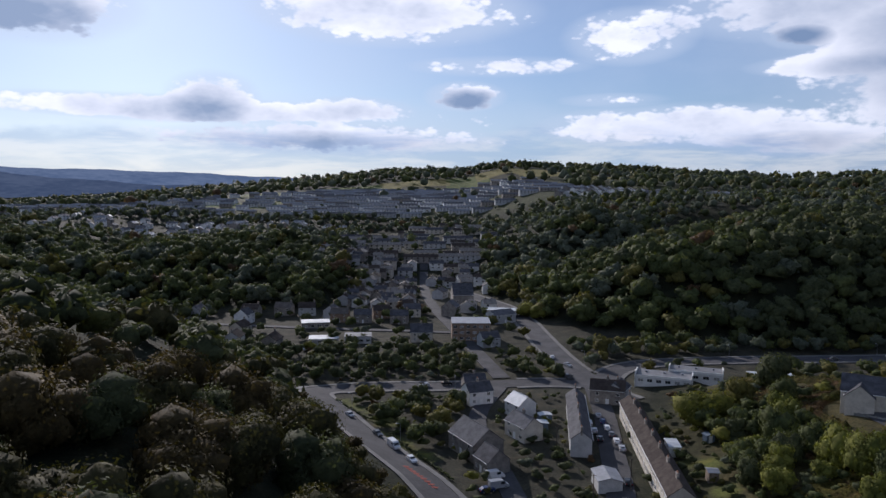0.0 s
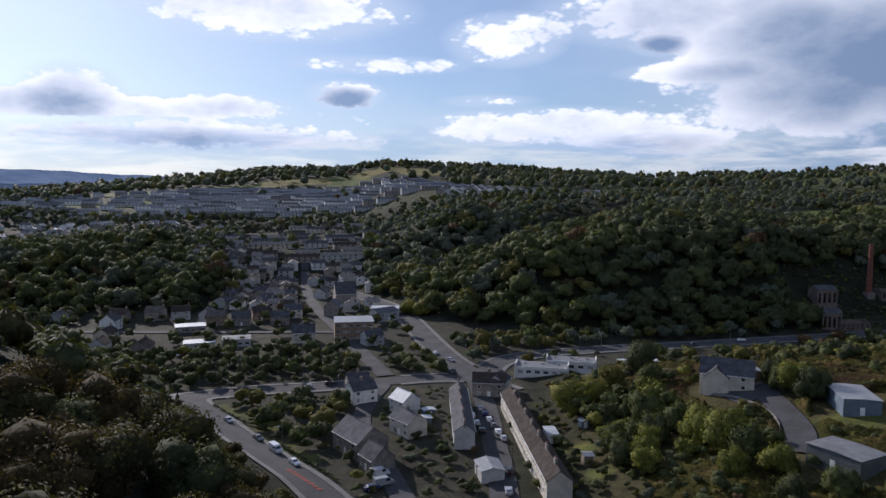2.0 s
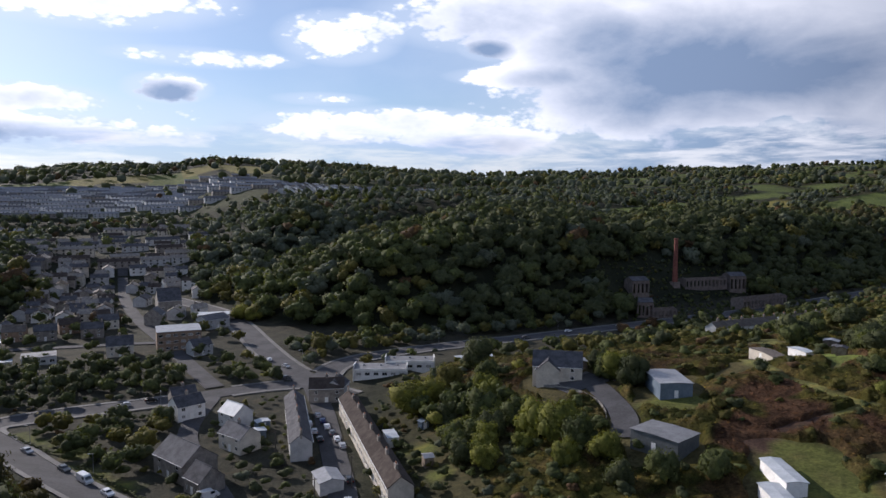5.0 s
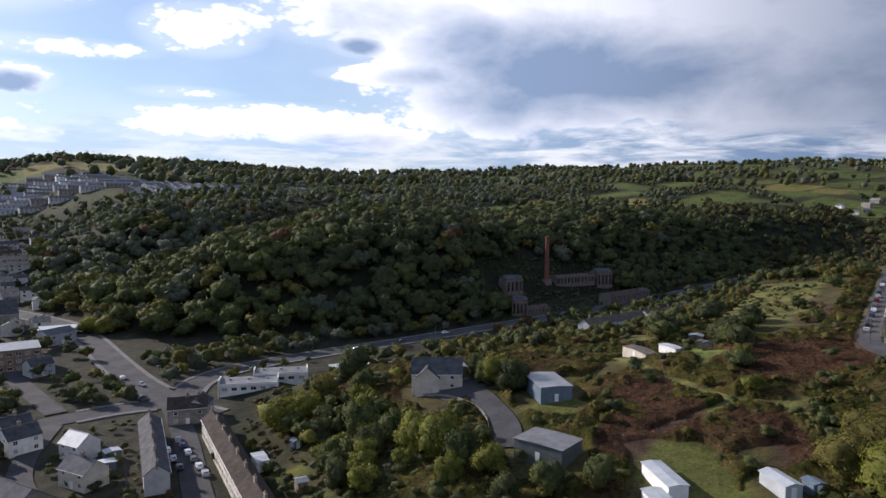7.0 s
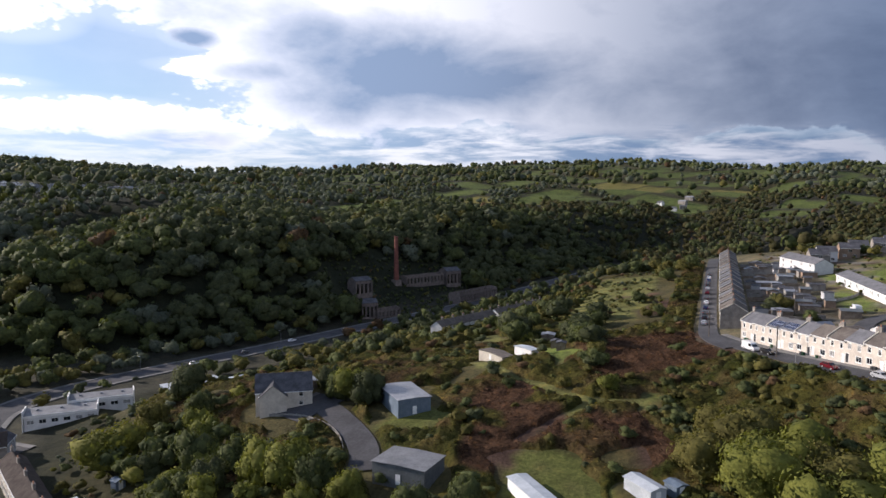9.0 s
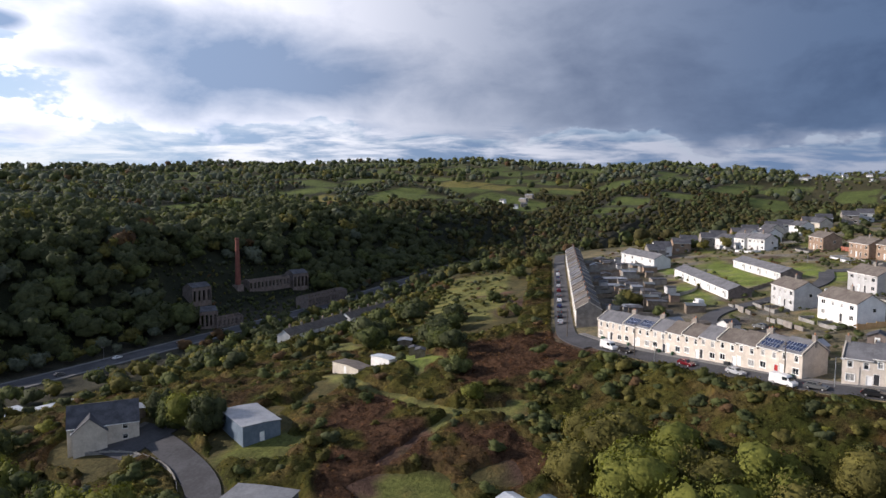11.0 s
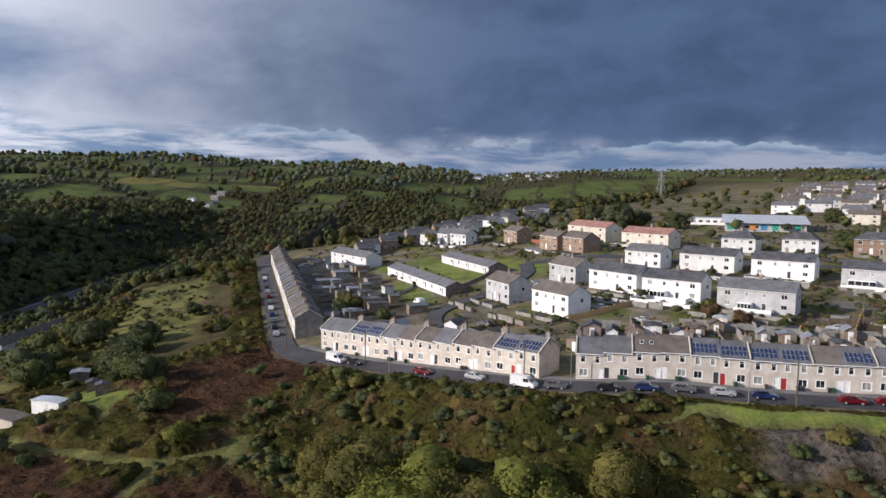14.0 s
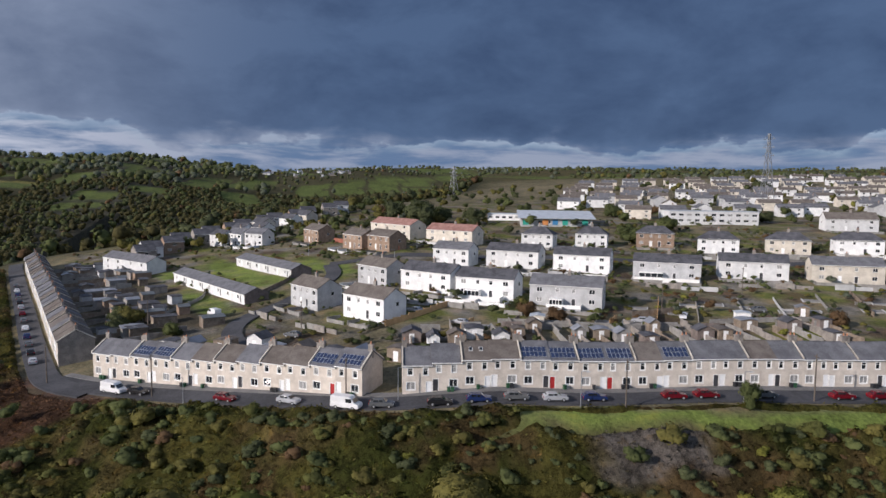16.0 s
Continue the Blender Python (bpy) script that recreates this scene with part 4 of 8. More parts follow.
def house(w, d, h, rise_, wall, roof, windows, doors, label, category="house", shape="gable", stacks=(), gable_windows=(), door_mats=(DOOR_WHITE,), solar=(), surround=True, curtain=0, back=True, skirt=2.5, parapets=(), lights=(), group="", far=False):
    """A house whose front looks to -y, with the middle of its footprint at the origin. windows and doors: openings (x0, x1, z0, z1) of the front."""
    thing = tagged(new("house" if category == "house" else category.replace(" ", "_")), label, category, group)
    bm = bmesh.new()
    holes = [*windows, *doors]
    pierced(bm, -w / 2, w / 2, -skirt, h, holes, -d / 2, 0.16)
    rear = [(-x1, -x0, z0, z1) for x0, x1, z0, z1 in windows] if back else []
    pierced(bm, -w / 2, w / 2, -skirt, h, rear, -d / 2, 0.16, pose(0, 0, 0, 0, 0, 180))
    for s in (-1, 1):
        q = [(s * w / 2, -d / 2, -skirt), (s * w / 2, d / 2, -skirt), (s * w / 2, d / 2, h)]
        if shape == "gable":
            q.append((s * w / 2, 0, h + rise_))
        q.append((s * w / 2, -d / 2, h))
        bm.faces.new([bm.verts.new(p) for p in (q if s > 0 else q[::-1])])
    part("wall", bm, wall, thing)
    bm = bmesh.new()
    if shape == "gable":
        roof_slab(bm, w, d, h, rise_)
    elif shape == "hip":
        hip_slab(bm, w, d, h, rise_)
    else:
        box(bm, -w / 2 - 0.15, w / 2 + 0.15, -d / 2 - 0.15, d / 2 + 0.15, h, h + 0.25)
    top = part("roof", bm, roof, thing)
    for i, o in enumerate(windows):
        add_window(thing, o, -d / 2, GLASS_CURTAIN if (i * 7 + curtain) % 5 in (0, 3) else GLASS, surround=surround)
    if back and not far:
        for o in rear:
            bm = bmesh.new()
            x0, x1, z0, z1 = o
            box(bm, -x1, -x0, d / 2 - 0.12, d / 2 - 0.06, z0, z1)
            part("rear_window", bm, GLASS, thing)
    for i, (x0, x1, z0, z1) in enumerate(doors):
        bm = bmesh.new()
        box(bm, x0, x1, -d / 2 + 0.07, -d / 2 + 0.13, z0, z1)
        for p in (0.12, 0.55):
            box(bm, x0 + 0.14, x1 - 0.14, -d / 2 + 0.045, -d / 2 + 0.07, z0 + (z1 - z0) * p, z0 + (z1 - z0) * (p + 0.33))
        door = part("door", bm, door_mats[i % len(door_mats)], thing)
        if far:
            continue
        bm = bmesh.new()
        for p, q in ((x0 - 0.11, x0), (x1, x1 + 0.11)):
            box(bm, p, q, -d / 2 - 0.03, -d / 2 + 0.02, z0, z1 + 0.11)
        box(bm, x0, x1, -d / 2 - 0.03, -d / 2 + 0.02, z1, z1 + 0.11)
        part("door_surround", bm, PAINT_WHITE, door)
    for x, z in gable_windows:
        for s in (-1, 1):
            bm = bmesh.new()
            box(bm, *sorted((s * (w / 2 - 0.02), s * (w / 2 + 0.05))), x - 0.5, x + 0.5, z, z + 1.1)
            f = part("side_window", bm, PAINT_WHITE, thing)
            part("pane", one_box(*sorted((s * (w / 2 + 0.05), s * (w / 2 + 0.07))), x - 0.42, x + 0.42, z + 0.08, z + 1.02), GLASS, f)
    for x in stacks:
        chimney(thing, x, 0, h + rise_)
    if far:
        return thing
    if shape != "flat":
        part("gutter", one_box(-w / 2 - 0.1, w / 2 + 0.1, -d / 2 - 0.40, -d / 2 - 0.28, h - 0.18, h - 0.04), PAINT_WHITE, thing)
    k = math.atan2(rise_, d / 2)
    for x, n in solar:  # rows of panels on the front slope
        for i in range(n):
            for j in range(2):
                m = pose(x + i * 0.74, -d / 2, h + 0.16, math.degrees(k)) @ Matrix.Translation((0, 0.35 + j * 1.25, 0.06))
                bm = one_box(0, 0.68, 0, 1.18, 0, 0.05)
                bm.transform(m)
                p = part("solar_panel", bm, ALUMINIUM, top, "dark blue solar panel")
                bm = one_box(0.03, 0.65, 0.03, 1.15, 0.05, 0.056)
                bm.transform(m)
                part("glass_face", bm, SOLAR, p)
    for x in lights:
        m = pose(x, -d / 2, h + 0.16, math.degrees(k)) @ Matrix.Translation((0, 1.9, 0.02))
        bm = one_box(0, 0.7, 0, 0.9, 0, 0.1)
        bm.transform(m)
        p = part("skylight", bm, PAINT_WHITE, top)
        bm = one_box(0.07, 0.63, 0.07, 0.83, 0.1, 0.11)
        bm.transform(m)
        part("pane", bm, GLASS, p)
    for x in parapets:  # raised coping on the party wall
        bm = bmesh.new()
        for s in (-1, 1):
            pts = [(s * (d / 2 + 0.3), h - 0.1), (s * (d / 2 + 0.3), h + 0.3), (0, h + rise_ + 0.42), (0, h + rise_ + 0.05)]
            a = [bm.verts.new((x - 0.11, y, z)) for y, z in pts]
            b = [bm.verts.new((x + 0.11, y, z)) for y, z in pts]
            bm.faces.new(a), bm.faces.new(b[::-1])
            for i in range(4):
                bm.faces.new((a[i], a[(i + 1) % 4], b[(i + 1) % 4], b[i]))
        bmesh.ops.recalc_face_normals(bm, faces=bm.faces)
        part("coping", bm, RENDER_CREAM, thing)
    return thing


def stand(x, y, turn, back=0.0, drop=0.0):
    """A pose on the ground; x, y is the middle of the front, the thing's own middle lies back metres behind it."""
    m = pose(x, y, 0, 0, 0, turn)
    p = m @ Vector((0, back, 0))
    f = m @ Vector((0, 0, 0))
    return pose(p.x, p.y, float(max(land(p.x, p.y), land(f.x, f.y))) - drop, 0, 0, turn)


# ---- the terraces on the brow of the spur ----
def terrace_house(width, flip, roof, wall, door, solar=0, lights=False, curtain=0, parapet=True, stack=True, d=7.6):
    s = -1 if flip else 1
    w = width
    def span(a, b, c, d):
        x0, x1 = sorted((s * a, s * b))
        return (x0, x1, c, d)
    wins = [span(-w * 0.36, -w * 0.36 + 1.45, 0.75, 2.1), span(-w * 0.32, -w * 0.32 + 0.85, 3.35, 4.6), span(w * 0.20, w * 0.20 + 0.8, 3.35, 4.6)]
    doors = [span(w * 0.30, w * 0.30 + 0.9, 0.05, 2.15)]
    return house(w, d, 5.15, 2.3, wall, roof, wins, doors, "two-storey pebbledashed terraced house with slate roof", "house", stacks=((-s * (w / 2 - 0.35),) if stack else ()),
                 door_mats=(door,), solar=((-w / 2 + 0.35, int((w - 0.7) / 0.74)),) if solar else (), curtain=curtain, back=False, parapets=(-s * w / 2,) if parapet else (), lights=(-1.2, 0.6) if lights else (), group="terraced houses")


def terrace(x0, y0, x1, y1, count, key, solars=(), sky_lights=(), reds=(), walls=(STONE_TAN,), end=None):
    """Houses side by side from one end of the fronts to the other, left to right as one faces them."""
    length = math.hypot(x1 - x0, y1 - y0)
    turn, w = math.degrees(math.atan2(y1 - y0, x1 - x0)), length / count
    roofs = (SLATE, SLATE_BROWN, SLATE, SLATE, SLATE_BROWN)
    for i in range(count):
        k = (i + 0.5) / count
        roof = SLATE if i in solars else roofs[(i * 3 + i // 4) % 5]
        door = DOOR_RED if i in reds else DOOR_DARK if i % 3 == 1 else DOOR_WHITE
        opts = (key, i % 2 == 1, roof.name, walls[i % len(walls)].name, door.name, i in solars, i in sky_lights, i % 3 if i < 12 else 0)
        last = repeat(opts, lambda: terrace_house(w, i % 2 == 1, roof, walls[i % len(walls)], door, i in solars, i in sky_lights, opts[-1]),
                      stand(x0 + (x1 - x0) * k, y0 + (y1 - y0) * k, turn, 3.8))
    if end:  # darker panel over the end gable
        bm = bmesh.new()
        prism(bm, [(-3.8, -2), (3.8, -2), (3.8, 5.15), (0, 7.4), (-3.8, 5.15)], 0, 0.1)
        bm.transform(pose(w / 2 + 0.11, 0, 0, 0, 0, 90))
        bmesh.ops.recalc_face_normals(bm, faces=bm.faces)
        part("gable_cladding", bm, end, last, "dark grey panel over the end gable")


terrace(214.6, 103.0, 178.9, 48.4, 12, "brow", (2, 3, 11, 10), (), (10,))
terrace(177.1, 41.5, 166.6, -61.5, 20, "brow_south", (4, 5, 6, 7, 9), (2,), (5, 7))
terrace(391.0, 183.0, 226.5, 114.0, 30, "ridge", (), (), (), (RENDER_CREAM, RENDER_WHITE, STONE_TAN), STONE_DARK)


# ---- the estate behind ----
def estate_house(w, wall, roof, shape="gable", rise_=2.3, h=5.5, d=8.0, curtain=0, solar=()):
    q = w / 4
    wins = [(c - 0.75, c + 0.75, z, z + 1.25) for c in (-1.45 * q, 1.45 * q) for z in (0.95, 3.6)]
    wins += [(c - 0.5, c + 0.5, 3.7, 4.85) for c in (-0.45 * q, 0.45 * q)]
    doors = [(c - 0.48, c + 0.48, 0.0, 2.1) for c in (-0.45 * q, 0.45 * q)]
    name = {"white_render": "white-rendered", "cream_render": "cream-rendered", "grey_render": "grey-rendered", "brown_brick": "brown brick", "red_brick": "red brick"}[wall.name]
    cap = {"grey_slate": "grey slate", "brown_tile": "brown tile", "dark_slate": "dark slate", "red_tile": "red tile"}[roof.name]
    return house(w, d, h, rise_, wall, roof, wins, doors, f"{name} semi-detached house with a {cap} {'hipped' if shape == 'hip' else 'pitched'} roof", "house", shape, stacks=(0.0,) if shape == "hip" else (w * 0.02,), gable_windows=((0.8, 3.3),),
                 door_mats=(DOOR_WHITE, DOOR_DARK), surround=False, curtain=curtain, solar=solar, back=False, group="estate houses")


def estate_row(rows, wall, roof, shape="gable", rise_=2.3, h=5.5, d=8.0, solar=()):
    for i, (x, y, turn, w) in enumerate(rows):
        repeat(("estate", wall.name, roof.name, shape, w, solar), lambda: estate_house(w, wall, roof, shape, rise_, h, d, i, solar), stand(x, y, turn, d / 2))
        front_garden(x, y, turn, w, i)


PLOTS = []


def front_garden(x, y, turn, w, i):
    """A walled front garden with a path, falling with the slope."""
    PLOTS.append((x, y, turn, w))
    m = pose(x, y, 0, 0, 0, turn)
    ob = tagged(new("garden_wall"), ("pale rendered" if i % 2 else "grey concrete") + " garden wall round a front garden", "wall", "garden walls")
    deep = 5.5 + (i * 1.7) % 3
    for a, b in (((-w / 2, -1), (-w / 2, -deep)), ((-w / 2, -deep), (-1, -deep)), ((1, -deep), (w / 2, -deep)), ((w / 2, -deep), (w / 2, -1)), ((0, -1), (0, -deep + 0.3))):
        p, q = m @ Vector((*a, 0)), m @ Vector((*b, 0))
        c = (p + q) / 2
        bm = one_box(-(q - p).length / 2, (q - p).length / 2, -0.1, 0.1, -1.2, 0.95)
        bm.transform(pose(c.x, c.y, float(land(c.x, c.y)), 0, 0, math.degrees(math.atan2(q.y - p.y, q.x - p.x))))
        part("wall_panel", bm, (CONCRETE, RENDER_WHITE)[i % 2], ob)
    c = m @ Vector((w * 0.25, -deep / 2 - 0.3, 0))
    slab = tagged(new("garden_path"), "grey concrete path to a front door", "path", kind="structure")
    bm = one_box(-1.0, 1.0, -deep / 2 + 0.4, deep / 2 - 0.4, -0.8, 0.22)
    bm.transform(pose(c.x, c.y, float(land(c.x, c.y)), 0, 0, turn))
    part("slab", bm, CONCRETE, slab)


estate_row([(254.4, 60, -148, 14), (271.6, 39.9, -146, 14)], RENDER_GREY, SLATE_BROWN)
estate_row([(299, 10.4, -128, 14)], RENDER_WHITE, SLATE)
estate_row([(234.5, 44.9, -141, 15)], RENDER_WHITE, SLATE_BROWN)
estate_row([(255.8, 25.9, -137, 18), (244.5, 11.1, -124, 17)], RENDER_WHITE, SLATE_DARK)
estate_row([(231.7, -7.7, -119, 19)], RENDER_GREY, SLATE)
estate_row([(291.7, -9.8, -126, 19), (281.7, -31.2, -121, 19), (261.9, -82.1, -116, 21)], RENDER_WHITE, SLATE_DARK)
estate_row([(266.9, -54.6, -119, 21)], RENDER_GREY, SLATE_DARK)
estate_row([(251.9, -108.3, -113, 21)], RENDER_CREAM, SLATE)


def patio(x, y, turn, w, out, h, wall):
    """A raised paved terrace before a house, with a parapet and a sun room on it."""
    ob = tagged(new("raised_patio"), "pale rendered raised patio with a glazed sun room", "patio")
    part("wall", one_box(-w / 2, w / 2, -out, -0.1, -3, h), wall, ob)
    for a, b, c, d in ((-w / 2, w / 2, -out, -out + 0.15), (-w / 2, -w / 2 + 0.15, -out + 0.15, -0.2), (w / 2 - 0.15, w / 2, -out + 0.15, -0.2)):
        part("parapet", one_box(a, b, c, d, h, h + 0.9), PAINT_WHITE, ob)
    room = part("sun_room", one_box(-w * 0.42, -w * 0.05, -2.6, -0.1, h, h + 2.2), PAINT_WHITE, ob)
    for i in range(4):
        x0 = -w * 0.42 + 0.12 + i * (w * 0.37 / 4)
        part("pane", one_box(x0, x0 + w * 0.37 / 4 - 0.15, -2.63, -2.605, h + 0.7, h + 1.95), GLASS, room)
    ob.matrix_basis = pose(x, y, float(land(x, y)), 0, 0, turn)


patio(266.9, -54.6, -119, 20, 5.5, 0.5, RENDER_WHITE)
patio(231.7, -7.7, -119, 9, 3.0, 0.3, RENDER_GREY)
patio(244.5, 11.1, -124, 12, 4.0, 0.4, RENDER_WHITE)
estate_row([(332.9, -31.8, -122, 13), (332.5, -55, -117, 13), (308.2, -97.8, -118, 15), (295.6, -149.6, -116, 17)], RENDER_WHITE, SLATE_DARK, "hip", 2.8)
estate_row([(326.6, -80.5, -115, 15)], BRICK_BROWN, SLATE_DARK, "hip", 2.8)
estate_row([(303, -124.3, -122, 16)], RENDER_CREAM, SLATE_DARK, "hip", 2.8)
estate_row([(373.8, 24.4, -150, 30), (346.1, 2.4, -134, 23)], RENDER_CREAM, TILE_RED, "gable", 2.4, 5.2, 9.0)
estate_row([(377.5, 59.5, -154, 15), (347.9, 42.4, -152, 15), (335.5, 32.8, -152, 16)], BRICK_BROWN, SLATE_BROWN)
estate_row([(398, 95.3, -137, 11), (390, 85.7, -130, 11)], RENDER_WHITE, SLATE, "gable", 2.4)


def bungalows(x, y, turn, w):
    n = int(w / 7)
    wins = [((i + 0.5) * w / n - w / 2 - 1.6, (i + 0.5) * w / n - w / 2 - 0.3, 0.9, 2.1) for i in range(n)]
    doors = [((i + 0.5) * w / n - w / 2 + 0.6, (i + 0.5) * w / n - w / 2 + 1.5, 0.0, 2.1) for i in range(n)]
    ob = house(w, 7.5, 2.7, 1.7, RENDER_WHITE, SLATE, wins, doors, "long row of white bungalows with brick gable ends", "bungalow row", surround=False, door_mats=(DOOR_WHITE, DOOR_DARK))
    for s in (-1, 1):
        bm = bmesh.new()
        a = s * w / 2
        prism(bm, [(-3.78, -2), (3.78, -2), (3.78, 2.75), (0, 4.4), (-3.78, 2.75)], 0, 0.12)
        bm.transform(pose(a + (0.0 if s > 0 else -0.12), 0, 0, 0, 0, 90) @ pose(0, -0.12, 0))
        bmesh.ops.recalc_face_normals(bm, faces=bm.faces)
        part("gable_wall", bm, BRICK_RUIN, ob, "brown brick gable end")
    ob.matrix_basis = stand(x, y, turn, 3.75)


bungalows(294.4, 92.3, -151, 62)
bungalows(318.9, 76.3, -151, 46)


def flat_block(x, y, turn, w, d, h, wall, roof, label, category, bays, storeys=1, band=None, skirt=2.5):
    step = w / bays
    wins = [(-w / 2 + (i + 0.2) * step, -w / 2 + (i + 0.8) * step, 0.9 + 2.9 * s, 2.2 + 2.9 * s) for i in range(bays) for s in range(storeys)]
    ob = house(w, d, h, 0.1, wall, roof, wins, (), label, category, "flat", surround=False, back=False, skirt=skirt)
    if band:
        part("fascia", one_box(-w / 2 - 0.2, w / 2 + 0.2, -d / 2 - 0.25, -d / 2 - 0.16, h - 0.5, h + 0.3), band, ob)
    ob.matrix_basis = stand(x, y, turn, d / 2)
    return ob


GREEN_PANEL = mat("green_panel", (0.03, 0.26, 0.20), (0.05, 0.36, 0.28), 2.0, 0.6, 0.05)
ORANGE_PANEL = mat("orange_panel", (0.45, 0.17, 0.05), (0.55, 0.24, 0.08), 2.0, 0.6, 0.05)
BLUE_PANEL = mat("blue_panel", (0.04, 0.16, 0.34), (0.06, 0.22, 0.42), 2.0, 0.6, 0.05)
school = flat_block(399, -63, -104, 36, 18, 3.6, RENDER_GREY, METAL_PALE, "low school hall with a pale roof and coloured panels", "school", 9, 1, PAINT_WHITE)
bm_roof = one_box(-19.5, 19.5, -11, 12, 0, 0.3)
bm_roof.transform(pose(0, 0, 4.9, 8))
part("sloping_roof", bm_roof, METAL_PALE, school, "pale sheet roof with deep eaves")
for panel_at, panel_mat in enumerate((GREEN_PANEL, RENDER_WHITE, ORANGE_PANEL, BLUE_PANEL, GREEN_PANEL, METAL_DARK, GREEN_PANEL)):
    part("wall_panel", one_box(-17 + panel_at * 5.0, -14.2 + panel_at * 5.0, -9.12, -9.03, 0.1, 2.9), panel_mat, school)
flat_block(431, -44, -110, 18, 12, 3.2, RENDER_WHITE, METAL_PALE, "low white school block with a flat roof", "school", 5)
flat_block(389, -144, -104, 45, 12, 6.2, RENDER_WHITE, METAL_PALE, "two-storey white flat-roofed block on the estate", "apartment block", 11, 2)
estate_row([(355, -196, -107, 24)], RENDER_WHITE, SLATE_BROWN, "gable", 3.2)


def joined_houses(name, rows, mats, label):
    """Far rows of houses in one object: walls, pitched roofs, chimneys and windows. rows: x, y, turn, width, wall, roof."""
    bm = bmesh.new()
    verts, faces, which = [], [], []
    def solid(m, pts, loops, k):
        n = len(verts)
        verts.extend([tuple(m @ Vector(p)) for p in pts])
        faces.extend([[n + i for i in loop] for loop in loops])
        which.extend([k] * len(loops))
    six = ((3, 2, 1, 0), (4, 5, 6, 7), (0, 1, 5, 4), (1, 2, 6, 5), (2, 3, 7, 6), (3, 0, 4, 7))
    def cube(m, x0, x1, y0, y1, z0, z1, k):
        solid(m, ((x0, y0, z0), (x1, y0, z0), (x1, y1, z0), (x0, y1, z0), (x0, y0, z1), (x1, y0, z1), (x1, y1, z1), (x0, y1, z1)), six, k)
    for x, y, turn, w, wall, roof in rows:
        m, a, d, e, r = stand(x, y, turn, 4), w / 2, 4.0, 5.0, 2.1
        cube(m, -a, a, -d, d, -3, e, wall)
        for s in (-1, 1):
            solid(m, ((s * a, -d, e), (s * a, d, e), (s * a, 0, e + r)), ((0, 1, 2),), wall)
            o = s * (d + 0.4)
            solid(m, ((-a - 0.3, o, e - 0.2), (a + 0.3, o, e - 0.2), (a + 0.3, 0, e + r), (-a - 0.3, 0, e + r), (-a - 0.3, o, e + 0.02), (a + 0.3, o, e + 0.02), (a + 0.3, 0, e + r + 0.2), (-a - 0.3, 0, e + r + 0.2)), six, roof)
        for c in np.arange(-a + 2.5, a - 1.5, 5.0):
            for z in (0.9, 3.3):
                cube(m, c - 0.7, c + 0.7, -d - 0.05, -d + 0.1, z, z + 1.2, len(mats) - 1)
        for c in (-a * 0.55, a * 0.45):
            cube(m, c - 0.5, c + 0.5, -0.35, 0.35, e + 1, e + r + 1.2, len(mats) - 2)
    bm.free()
    mesh = bpy.data.meshes.new(name)
    mesh.from_pydata(verts, [], faces)
    for k in mats:
        mesh.materials.append(k)
    mesh.polygons.foreach_set("material_index", np.array(which, np.int32))
    tagged(new(name, mesh), label, "houses", kind="stuff")


# roof sheen and shaded fronts put into colour: paler slate, a darker wall
SLATE_SHEEN = mat("sheen_pale_slate", (0.15, 0.155, 0.17), (0.25, 0.255, 0.27), 3.0, 0.45, 0.2, gloss=0.5)
FAR_MATS = [RENDER_WHITE, RENDER_GREY, RENDER_CREAM, SLATE, SLATE_BROWN, STONE_DARK, GLASS]
BACKLIT_MATS = [RENDER_WHITE, RENDER_GREY, STONE_DARK, SLATE_SHEEN, SLATE, STONE_DARK, GLASS]


